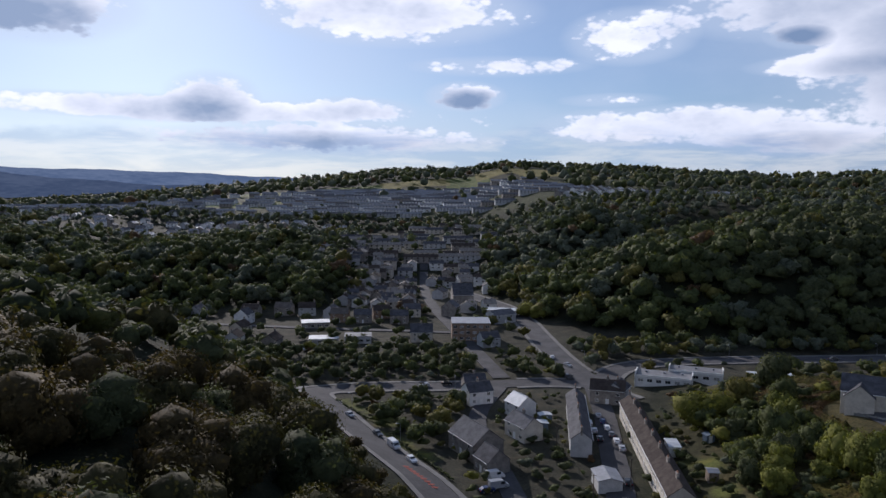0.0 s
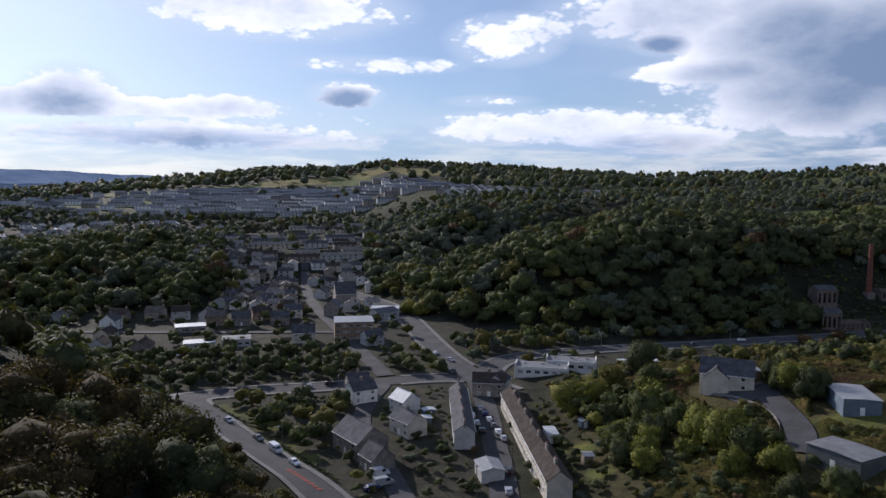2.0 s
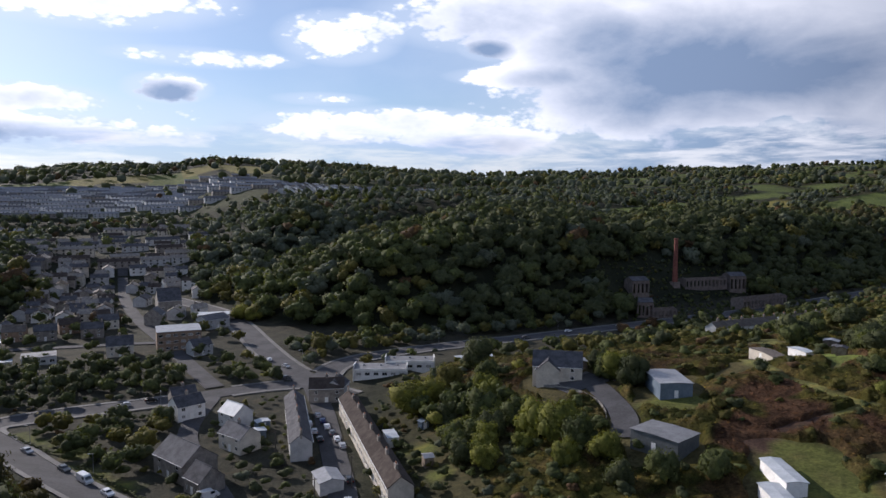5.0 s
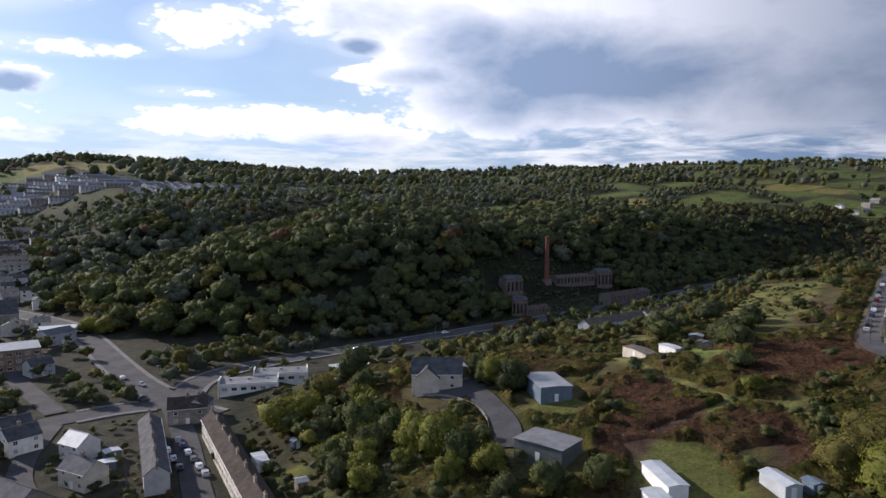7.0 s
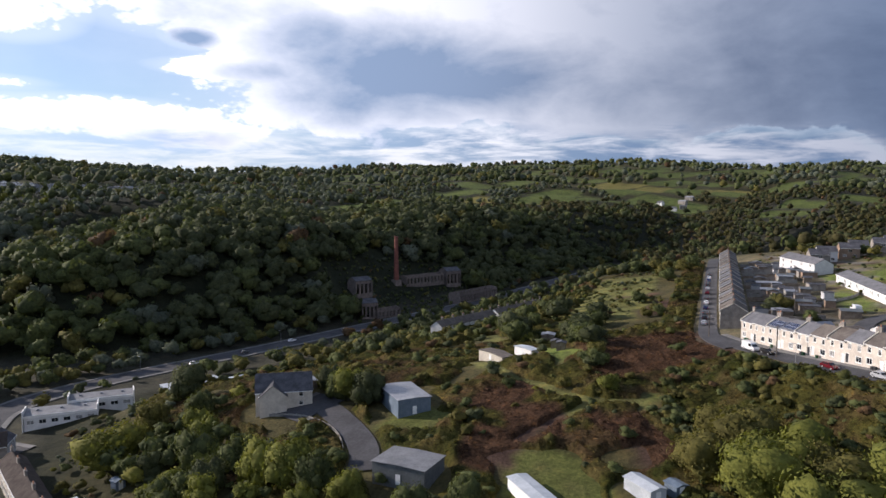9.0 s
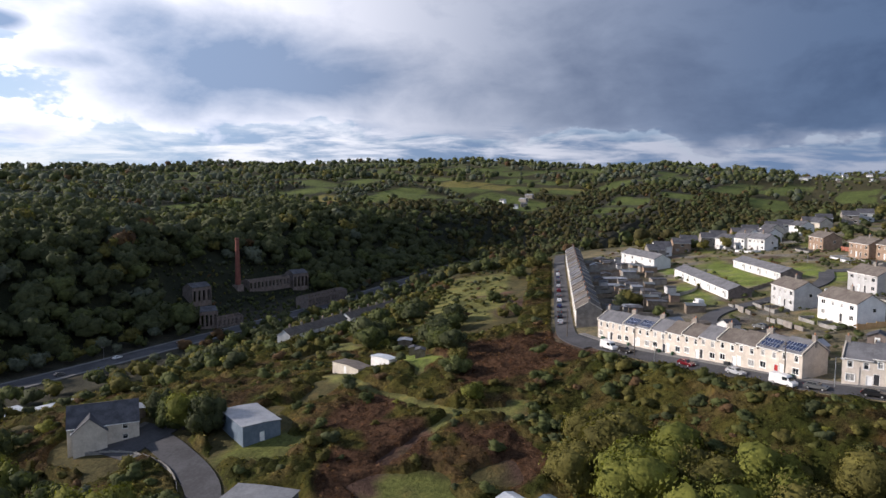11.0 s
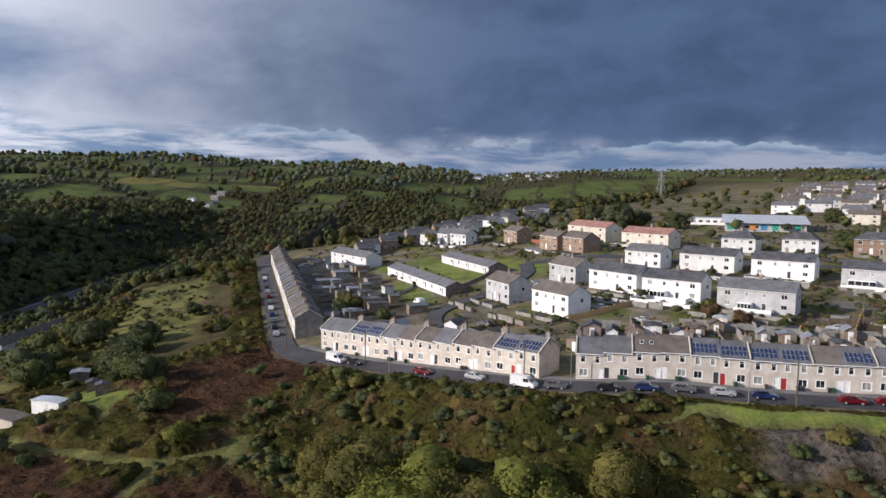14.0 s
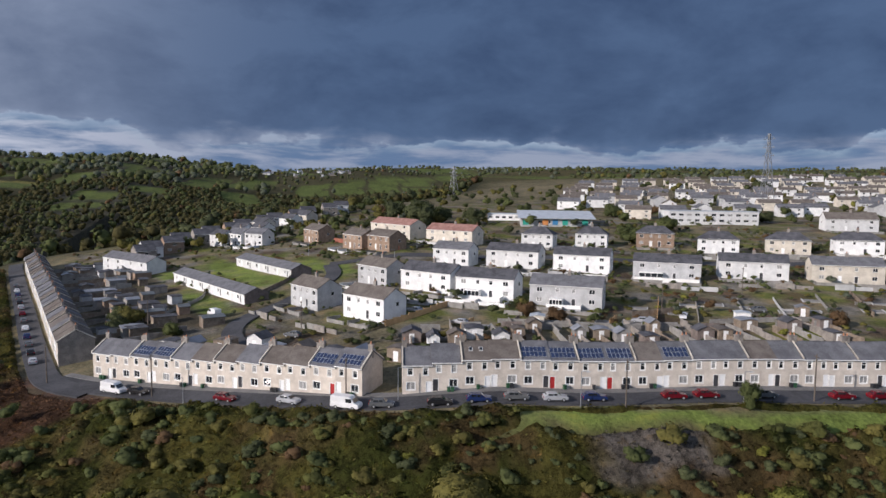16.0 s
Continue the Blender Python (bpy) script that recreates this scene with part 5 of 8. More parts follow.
def estate_beyond():
    """Rows of houses stepping back up the hill to the skyline."""
    r, more = random.Random(11), []
    for row in range(9):
        for i in range(15):
            u, v = 425 + row * 34 + r.uniform(-5, 5), -72 - row * 15 - i * 23 + r.uniform(-4, 4)
            if r.random() < 0.10 or (u < 460 and v > -95):
                continue
            wall, roof = r.choice(((RENDER_WHITE, SLATE), (RENDER_CREAM, SLATE_BROWN), (RENDER_WHITE, SLATE_BROWN), (RENDER_GREY, SLATE)))
            if row > 3:
                more.append((u, v, -112 + r.uniform(-7, 7), 14, 0 if wall is RENDER_WHITE else 2, 3 if roof is SLATE else 4))
                continue
            repeat(("beyond", wall.name, roof.name), lambda: house(14, 8, 5.0, 2.1, wall, roof, [(c - 0.7, c + 0.7, z, z + 1.2) for c in (-4.5, 4.5) for z in (0.9, 3.3)], (), "rendered house with a pitched roof high on the estate", "house", surround=False, back=False, far=True, stacks=(0.0,), group="houses up the hill"),
                   stand(u, v, -112 + r.uniform(-7, 7) + (90 if r.random() < 0.12 else 0), 4))
    joined_houses("houses_on_the_skyline", more, FAR_MATS, "rendered houses with slate roofs up to the skyline")
    for i in range(14):  # gable-fronted houses along the edge of the spur
        k = i / 13
        x, y = 376 + 120 * k, 129 - 44 * k - 46 * k * k + 3 * (i % 2)
        wall = (STONE_DARK, RENDER_WHITE, BRICK_BROWN, STONE_DARK)[i % 4]
        repeat(("edge", wall.name), lambda: house(8.5, 9, 5.0, 2.4, wall, SLATE_DARK, [(-3.0, -1.4, 0.9, 2.1), (1.4, 3.0, 0.9, 2.1), (-0.8, 0.8, 3.3, 4.4)], (), "gabled house on the edge of the spur", "house", surround=False, back=False, group="houses on the spur"), stand(x, y, -62 - 20 * k, 4))
    for i, (x, y) in enumerate(((424, 97), (420, 87), (438, 88), (446, 74), (402, 104), (458, 66))):
        wall = (RENDER_WHITE, RENDER_WHITE, RENDER_CREAM)[i % 3]
        repeat(("edge_white", wall.name), lambda: house(10, 8, 5.0, 2.4, wall, SLATE_DARK, [(-3.4, -1.8, 0.9, 2.1), (1.6, 3.2, 0.9, 2.1), (-0.8, 0.8, 3.3, 4.4)], (), "white house beside the estate road on the spur", "house", surround=False, back=False, group="houses on the spur"), stand(x, y, -140, 4))
    repeat(("edge_row",), lambda: house(34, 8, 5.0, 2.2, RENDER_WHITE, SLATE, [(c - 0.7, c + 0.7, z, z + 1.2) for c in (-13, -5, 5, 13) for z in (0.9, 3.3)], (), "row of white houses with a dark brick gable on the spur", "house", surround=False, back=False), stand(352, 132, -138, 4))


estate_beyond()


# ---- valley floor ----
def street_row(x0, y0, x1, y1, count, wall, roof, key, stack=True):
    length = math.hypot(x1 - x0, y1 - y0)
    w, turn = length / count, math.degrees(math.atan2(y1 - y0, x1 - x0))
    for i in range(count):
        k = (i + 0.5) / count
        repeat((key, i % 2), lambda: terrace_house(w, i % 2 == 1, roof, wall, (DOOR_WHITE, DOOR_DARK)[i % 2], stack=stack, parapet=False, d=6.0), stand(x0 + (x1 - x0) * k, y0 + (y1 - y0) * k, turn, 3.0))


street_row(58.8, 226, 50.3, 150, 15, RENDER_CREAM, SLATE_UMBER, "old_east")
street_row(42.5, 192, 49.0, 236, 8, RENDER_GREY, SLATE_DARK, "old_west")
street_row(288, 262, 232, 246, 11, RENDER_WHITE, SLATE_BROWN, "valley_terrace")
street_row(350, 276, 292, 263, 11, RENDER_WHITE, SLATE_BROWN, "valley_terrace_east")


def plain_house(x, y, turn, w, d, h, rise_, wall, roof, label, shape="gable", stacks=(0.0,)):
    wins = [(c - 0.6, c + 0.6, z, z + 1.2) for c in (-w * 0.3, w * 0.3) for z in ((0.9, 3.3) if h > 4 else (0.9,))]
    ob = house(w, d, h, rise_, wall, roof, wins, [(-0.5, 0.5, 0, 2.1)], label, "house", shape, stacks=stacks, surround=False, back=False)
    ob.matrix_basis = stand(x, y, turn, d / 2)


plain_house(5.5, 193.5, -62, 14, 10, 5.0, 3.8, STONE_DARK, SLATE, "large stone chapel-like building with pale slate roof", stacks=())
plain_house(10.5, 181, -62, 7, 7, 3.8, 3.0, STONE_DARK, SLATE_DARK, "lower stone wing with dark slate roof", stacks=())
plain_house(23.4, 227.9, -60, 8, 7, 4.6, 2.6, RENDER_WHITE, METAL_PALE, "white house with a bright metal roof", stacks=())
plain_house(22.1, 207, -60, 10, 7, 4.6, 2.6, RENDER_CREAM, SLATE, "cream house with grey slate roof beside the lane")
plain_house(14, 240, 20, 9, 8, 4.8, 2.6, RENDER_WHITE, SLATE_DARK, "white detached house at the road junction")
plain_house(58.2, 241, -15, 12, 8, 5.2, 2.8, STONE_DARK, SLATE_UMBER, "end house with dark slate roof at the top of the street")
plain_house(66, 244, 60, 9, 7, 4.8, 2.4, RENDER_GREY, SLATE_DARK, "grey house with dark slate roof behind the street")
plain_house(45, 172, 90, 8, 6, 2.8, 0.8, RENDER_GREY, METAL_GREY, "low garage with a grey sheet roof by the street", stacks=())
plain_house(116.8, 186, -33, 15, 10, 4.8, 3.8, RENDER_CREAM, SLATE_DARK, "large cream house with a dark slate roof", "gable", ())
plain_house(112.5, 191, -123, 7, 7, 4.8, 3.0, RENDER_CREAM, SLATE_DARK, "gabled cream wing with dark slate roof", "gable", ())
plain_house(-10.1, 340.9, 2, 11, 9, 5.0, 3.6, RENDER_CREAM, SLATE_DARK, "gabled house with a pale verge among the trees")
plain_house(13.6, 445, 4, 13, 20, 8.0, 6.5, STONE_DARK, SLATE_DARK, "stone church with a steep dark roof", stacks=())
plain_house(-107, 388, 80, 9, 8, 5.2, 3.0, RENDER_WHITE, SLATE_DARK, "house with a bright white gable on the valley floor")
plain_house(9.3, 414, 75, 9, 9, 6.0, 3.4, STONE_DARK, SLATE, "dark stone hall with a pale-edged gable roof", stacks=())
plain_house(24, 331, 20, 9, 8, 4.4, 2.6, RENDER_GREY, SLATE_DARK, "grey gabled house below the road embankment")
plain_house(12.6, 250, 10, 8, 8, 4.8, 2.8, STONE_DARK, SLATE_DARK, "dark gabled house below the main road")
flat_block(-57, 333, 10, 14, 9, 3.0, RENDER_GREY, METAL_PALE, "low garage block with a pale sheet roof", "garage", 4)
flat_block(-41, 337, 6, 13, 10, 3.4, RENDER_GREY, FELT, "flat-roofed workshop in a parking yard", "workshop", 4)
flat_block(35, 412, -8, 17, 10, 3.8, RENDER_CREAM, METAL_PALE, "low roadside showroom with a pale roof", "showroom", 5)
plain_house(36, 392, 30, 14, 10, 5.0, 2.2, RENDER_GREY, SLATE, "grey workshop with a pale pitched roof by the road", stacks=())


def retail_unit(x, y, turn, w, d, h, bays, label):
    """A low unit with white end walls that rise above the roof like fins."""
    ob = flat_block(x, y, turn, w, d, h, RENDER_WHITE, FELT, label, "retail unit", bays, 1, PAINT_WHITE)
    for sx in (-1, 1):
        bm = bmesh.new()
        prism(bm, [(-d / 2 - 1.0, -1.5), (d / 2 + 0.4, -1.5), (d / 2 + 0.4, h + 0.9), (-d / 2 - 1.0, h + 1.9)], -0.16, 0.16)
        bm.transform(pose(sx * (w / 2 + 0.32), 0, 0, 0, 0, 90))
        bmesh.ops.recalc_face_normals(bm, faces=bm.faces)
        part("end_wall", bm, PAINT_WHITE, ob, "white wall rising above the roof")
    for i in range(3):
        part("roof_vent", one_box(-w / 3 + i * w / 3 - 0.4, -w / 3 + i * w / 3 + 0.4, 0.2, 1.0, h + 0.25, h + 0.8), METAL_GREY, ob)


retail_unit(84, 260.5, -21, 20, 9, 3.4, 6, "low white retail unit with fin walls and felt roof")
retail_unit(98, 265.5, -21, 19, 8, 3.6, 5, "white retail unit with fin walls beside the valley road")
flat_block(129, 258, -4, 20, 12, 4.2, METAL_BLUE, METAL_PALE, "long pale metal-roofed unit beside the valley road", "warehouse", 5)
flat_block(151, 248, -5, 22, 13, 4.4, RENDER_GREY, METAL_PALE, "pale metal-roofed warehouse behind the trees", "warehouse", 5)
flat_block(14.6, 343.9, 1, 19.2, 17, 9.0, BRICK_BROWN, METAL_GREY, "square brown brick block with a flat roof", "office block", 6, 3)
flat_block(-68, 373, 12, 15, 10, 3.2, STONE_DARK, METAL_PALE, "low workshop with a ribbed pale roof", "workshop", 4)


def town():
    r = random.Random(4)
    walls, roofs = (RENDER_GREY, RENDER_CREAM, STONE_DARK, BRICK_BROWN), (SLATE_DARK, SLATE_UMBER, SLATE_BROWN)
    def put(x, y, turn):
        wall, roof = r.choice(walls), r.choice(roofs)
        repeat(("town", wall.name, roof.name), lambda: house(10, 7.5, 5.0, 2.6, wall, roof, [(c - 0.6, c + 0.6, z, z + 1.2) for c in (-3, 3) for z in (0.9, 3.3)], [(-0.5, 0.5, 0, 2.1)], "slate-roofed house in the valley town", "house", surround=False, back=False, far=True, stacks=(4.2,), group="town houses"), stand(x, y, turn, 3.7))
    for x0, x1, y0, y1, step in ((-135, -15, 388, 424, 19), (-125, -60, 326, 366, 24)):
        for x in np.arange(x0, x1, step):
            for y in np.arange(y0, y1, step):
                px, py = x + r.uniform(-5, 5), y + r.uniform(-5, 5)
                if r.random() < 0.22 or not bool(clear_of_roads(np.array([px]), np.array([py]), 7)[0]) or abs(px - 14) < 22 and (abs(py - 352) < 20 or abs(py - 455) < 20) or abs(px + 68) < 13 and abs(py - 376) < 12:
                    continue
                put(px, py, r.choice((-12, 10, 80, -95, 4)) + r.uniform(-8, 8))
    rows = []
    for x0, x1, y0, y1, step in ((-58, 36, 432, 600, 12.5), (-100, -58, 560, 620, 15)):
        for x in np.arange(x0, x1, step):
            for y in np.arange(y0, y1, step):
                px, py = x + r.uniform(-4, 4), y + r.uniform(-4, 4)
                if r.random() < 0.2 or not bool(clear_of_roads(np.array([px]), np.array([py]), 6)[0]) or abs(px - 14) < 16 and abs(py - 455) < 18:
                    continue
                rows.append((float(px), float(py), r.choice((-12, 10, 80, -95, 4)) + r.uniform(-8, 8), r.choice((8, 9, 12)), r.choice((0, 1, 2, 5, 5)), r.choice((3, 4, 5))))
    for y, x0, x1 in ((612, -96, 44), (634, -100, 40), (662, -104, 46), (692, -100, 36), (724, -104, 50), (764, -96, 30), (806, -90, 44), (850, -80, 20)):  # terraces across the head of the valley
        x = x0
        while x < x1:
            w = r.choice((14, 22, 30))
            if r.random() < 0.8:
                rows.append((x + w / 2, y + r.uniform(-5, 5) + 0.05 * x, 2 + r.uniform(-4, 4), w, r.choice((1, 2, 5, 5)), r.choice((3, 5, 4))))
            x += w + r.choice((0.8, 5, 9))
    joined_houses("houses_up_the_town_valley", rows, [RENDER_WHITE, RENDER_GREY, RENDER_CREAM, SLATE_DARK, SLATE_UMBER, STONE_DARK, GLASS], "crowded slate-roofed terraces and houses up the town's valley")


town()


def hill_estate():
    """Terraced rows across the far hillside."""
    r = random.Random(8)
    rows = []
    for row in range(12):
        y = 1000 + row * 31
        for x in np.arange(-250 + 14 * (row % 3), 225 - 9 * row, 34):
            if r.random() < 0.9:
                rows.append((float(x + r.uniform(-3, 3)), y + 0.12 * float(x) + r.uniform(-4, 4), 7 + r.uniform(-4, 4), 30, r.choice((0, 1, 1, 2)), r.choice((3, 3, 4))))
    for row in range(9):
        for x in np.arange(-820, -265, 34):
            if r.random() < 0.8:
                rows.append((float(x + r.uniform(-9, 9)), 1000 + row * 40 + 0.1 * float(x) + r.uniform(-9, 9), r.uniform(-15, 20), r.choice((18, 26)), r.choice((0, 1, 1, 2)), r.choice((3, 3, 4))))
    for row in range(5):  # detached houses with gables to the valley
        for x in np.arange(-450, -125, 19):
            if r.random() < 0.7:
                rows.append((float(x + r.uniform(-6, 6)), 752 + row * 31 + r.uniform(-8, 8), r.choice((80, 95, 5)) + r.uniform(-15, 15), r.choice((9, 12)), r.choice((0, 1, 2)), r.choice((3, 4))))
    for row in range(6):  # newer houses beside the rows, gable on
        for i in range(17):
            if r.random() < 0.85:
                dist, az = 950 + row * 31, radians(9.6 + i * 0.76 + 0.2 * row)
                rows.append((dist * math.sin(az), dist * math.cos(az), (62 if i < 9 else 20) + r.uniform(-10, 10), r.choice((11, 14)), r.choice((0, 1, 2)), r.choice((3, 4))))
    for i in range(36):  # hamlets in the eastern valley
        x, y = (r.uniform(1900, 2500), r.uniform(-60, 300)) if i < 30 else (r.uniform(1050, 1300), r.uniform(560, 640))
        rows.append((x, y, r.uniform(-110, -60), r.choice((8, 12, 16)), r.choice((0, 0, 2)), r.choice((3, 4))))
    joined_houses("far_rows_of_houses", rows, BACKLIT_MATS, "pale terraced rows across the far hillsides")


hill_estate()


# ---- the ruined works across the valley ----
def ruin(x, y, turn, w, d, h, bays, roofed):
    ob = tagged(new("ruined_works"), "roofless weathered brick shell of an old works" if not roofed else "derelict brick engine house with tall arched openings", "ruin")
    step = w / bays
    holes = [(-w / 2 + (i + 0.25) * step, -w / 2 + (i + 0.75) * step, 1.0, h * 0.78) for i in range(bays)]
    for s in (0, 180):
        bm = bmesh.new()
        pierced(bm, -w / 2, w / 2, -2, h, holes, -d / 2, 0.6, pose(0, 0, 0, 0, 0, s))
        pierced(bm, -w / 2, w / 2, -2, h, holes, -d / 2 + 0.6, -0.01, pose(0, 0, 0, 0, 0, s))
        for i in range(bays + 1):
            bx = -w / 2 + i * step
            bm2 = bmesh.new()
            box(bm2, bx - 0.3, bx + 0.3, -d / 2 - 0.25, -d / 2 - 0.01, -2, h * 0.92)
            bm2.transform(pose(0, 0, 0, 0, 0, s))
            part("buttress", bm2, BRICK_RUIN, ob)
        part("wall", bm, BRICK_RUIN, ob)
    for s in (-1, 1):
        bm = bmesh.new()
        prism(bm, [(-d / 2, -2), (d / 2, -2), (d / 2, h), (0, h + (d * 0.22 if roofed else 1.0)), (-d / 2, h)], -0.3, 0.3)
        bm.transform(pose(s * (w / 2 - 0.31), 0, 0, 0, 0, 90))
        bmesh.ops.recalc_face_normals(bm, faces=bm.faces)
        part("gable_wall", bm, BRICK_RUIN, ob)
    if roofed:
        bm = bmesh.new()
        roof_slab(bm, w, d, h, d * 0.22)
        part("roof", bm, SLATE_DARK, ob)
    ob.matrix_basis = stand(x, y, turn, d / 2)


def works_chimney(x, y):
    ob = tagged(new("works_chimney"), "tall tapering red brick factory chimney", "chimney")
    bm = bmesh.new()
    bmesh.ops.create_cone(bm, cap_ends=True, segments=16, radius1=1.9, radius2=1.15, depth=33, matrix=pose(0, 0, 14.5))
    part("shaft", bm, BRICK_SOOT, ob)
    bm = bmesh.new()
    bmesh.ops.create_cone(bm, cap_ends=True, segments=16, radius1=1.25, radius2=1.45, depth=1.2, matrix=pose(0, 0, 31.2))
    part("cap", bm, BRICK_SOOT, ob)
    part("plinth", one_box(-2.5, 2.5, -2.5, 2.5, -2, 2.5), BRICK_RUIN, ob)
    ob.matrix_basis = stand(x, y, 0)


ruin(270.8, 334.5, -25, 9, 9, 9, 4, True)
ruin(289, 362, -5, 12, 9, 9, 4, True)
ruin(282, 331, -5, 16, 7, 5, 6, False)
works_chimney(328.4, 376)
ruin(352, 372, -3, 34, 8, 6, 11, False)
ruin(378.5, 370, -12, 12, 10, 10, 4, True)
ruin(364, 333, 6, 42, 9, 7, 12, False)


# ---- vehicles ----
CAR_PAINT = {n: mat(n + "_car_paint", tuple(v * 0.9 for v in c), c, 2.0, 0.25, 0.0, 0.1, gloss=0.6) for n, c in
             {"red": (0.13, 0.008, 0.015), "white": (0.78, 0.78, 0.78), "dark_blue": (0.02, 0.035, 0.11), "black": (0.02, 0.02, 0.022), "silver": (0.42, 0.43, 0.45), "grey": (0.13, 0.135, 0.14)}.items()}
LAMP_RED = mat("tail_lamp", (0.25, 0.01, 0.01), (0.35, 0.02, 0.02), 0.3, 0.2, 0.0)
LAMP_CLEAR = mat("head_lamp", (0.6, 0.6, 0.6), (0.75, 0.75, 0.75), 0.3, 0.15, 0.0)


def wheel(thing, x, y):
    bm = bmesh.new()
    bmesh.ops.create_cone(bm, cap_ends=True, segments=14, radius1=0.32, radius2=0.32, depth=0.22, matrix=pose(x, y, 0.32, 90))
    t = part("wheel", bm, RUBBER, thing)
    bm = bmesh.new()
    bmesh.ops.create_cone(bm, cap_ends=True, segments=10, radius1=0.19, radius2=0.17, depth=0.24, matrix=pose(x, y, 0.32, 90))
    part("rim", bm, ALUMINIUM, t)


def vehicle(paint, kind):
    van = kind == "van"
    length, wide = (5.2, 1.95) if van else (4.2, 1.74)
    word = paint.replace("_", " ")
    ob = tagged(new("van" if van else "car"), f"{word} panel van parked on the street" if van else f"{word} hatchback car parked on asphalt", "van" if van else "car", "vehicles")
    a = length / 2
    low = [(-a, 0.32), (a, 0.32), (a, 0.62), (a - 0.12, 0.85), (a * 0.45, 0.98), (-a * 0.92, 1.0), (-a, 0.75)]
    cab = [(-a * 0.90, 0.99), (a * 0.42, 0.97), (a * 0.12, 1.44), (-a * 0.60, 1.46)]
    if van:
        low = [(-a, 0.35), (a, 0.35), (a, 0.8), (a - 0.1, 1.05), (a * 0.74, 1.2), (-a, 1.2)]
        cab = [(-a, 1.19), (a * 0.74, 1.19), (a * 0.48, 1.95), (a * 0.36, 2.2), (-a * 0.98, 2.25)]
    bm = bmesh.new()
    prism(bm, low, -wide / 2, wide / 2)
    bmesh.ops.recalc_face_normals(bm, faces=bm.faces)
    bmesh.ops.bevel(bm, geom=bm.edges[:], offset=0.06, segments=2, affect="EDGES")
    part("body", bm, CAR_PAINT[paint], ob)
    bm = bmesh.new()
    inset = 0.06 if van else 0.14
    prism(bm, cab, -wide / 2 + inset, wide / 2 - inset)
    bmesh.ops.recalc_face_normals(bm, faces=bm.faces)
    bmesh.ops.bevel(bm, geom=bm.edges[:], offset=0.07, segments=2, affect="EDGES")
    part("cabin", bm, CAR_PAINT[paint], ob)
    c = [(x * 0.93 - 0.02, z) for x, z in cab]
    zs0, zs1 = cab[0][1] + 0.06, max(z for _, z in cab) - 0.10
    for s in (-1, 1):
        y = s * (wide / 2 - inset + 0.012)
        spans = [(a * 0.10, a * 0.52)] if van else [(-a * 0.62, -a * 0.22), (-a * 0.17, a * 0.10)]
        for x0, x1 in spans:
            hi = zs1 if not van else 1.9
            part("side_window", one_box(x0, x1, *sorted((y, y - s * 0.03)), zs0, hi), GLASS, ob)
    (x0, z0), (x1, z1) = (cab[1], cab[2])
    bm = bmesh.new()
    q = [((x0 * 0.9 + x1 * 0.1) + 0.035, z0 * 0.9 + z1 * 0.1 + 0.02), ((x0 * 0.15 + x1 * 0.85) + 0.035, z0 * 0.15 + z1 * 0.85 + 0.02)]
    prism(bm, [q[0], (q[0][0] + 0.02, q[0][1] + 0.02), (q[1][0] + 0.02, q[1][1] + 0.02), q[1]], -wide / 2 + 0.24, wide / 2 - 0.24)
    bmesh.ops.recalc_face_normals(bm, faces=bm.faces)
    part("windscreen", bm, GLASS, ob)
    if not van:
        part("rear_window", one_box(-a * 0.80, -a * 0.77, -0.55, 0.55, 1.08, 1.33), GLASS, ob)
    for s in (-1, 1):
        part("headlight", one_box(a - 0.10, a + 0.015, *sorted((s * 0.45, s * 0.78)), 0.62, 0.76), LAMP_CLEAR, ob)
        part("tail_light", one_box(-a - 0.015, -a + 0.08, *sorted((s * 0.5, s * 0.8)), 0.70, 0.88), LAMP_RED, ob)
        for x in (-a * 0.60, a * 0.62):
            wheel(ob, x, s * (wide / 2 - 0.10))
    return ob


def park(kind, rows):
    for x, y, turn, paint in rows:
        z = float(land(x, y)) + 0.29
        repeat((kind, paint), lambda: vehicle(paint, kind), pose(x, y, z, 0, 0, turn))


park("van", [(203, 95.9, -122, "white"), (174.6, 51.3, -118, "white"), (-13.5, 194, -60, "white"), (14, 177, 20, "white"), (255, 84, 30, "white"), (14.5, 171, 20, "silver")])
park("car", [(200.1, 90.6, -122, "black"), (188.4, 72.8, -122, "red"), (181.4, 61.1, -122, "silver"), (172.9, 45.5, -100, "grey"), (170.5, 36.0, -97, "black"), (169.9, 29.5, -97, "dark_blue"), (169.3, 23.2, -97, "grey"), (168.6, 16.6, -97, "silver"),
             (168.1, 9.8, -97, "dark_blue"), (166.5, -3.9, -96, "red"), (166.1, -9.6, -96, "red"), (163.7, -34.0, -95, "red"), (163.1, -41.0, -95, "red"), (165.1, -20.0, -95, "grey")])
park("car", [(-29.5, 221, -58, "silver"), (-19, 204, -60, "grey"), (-8, 184, -62, "white"), (49.5, 309, 88, "white"), (54, 295, -70, "silver"), (51, 277, 40, "grey"), (-6.4, 262, 180, "silver"), (2, 264.5, 0, "black"), (11.5, 168.6, 20, "dark_blue"), (44, 160, 80, "silver"), (47.5, 172, 82, "black")])
park("car", [(52.0, 196 + 6.2 * i, 83, ("silver", "white", "grey", "white", "dark_blue")[i % 5]) for i in range(6)] + [(47.6, 205 + 7.5 * i, 83, ("black", "silver", "white")[i % 3]) for i in range(4)])
park("car", [(231 + 9.5 * i, 121.0 + 3.985 * i, 22.8, ("silver", "black", "grey", "dark_blue", "white", "grey", "red")[i % 7]) for i in range(13)])
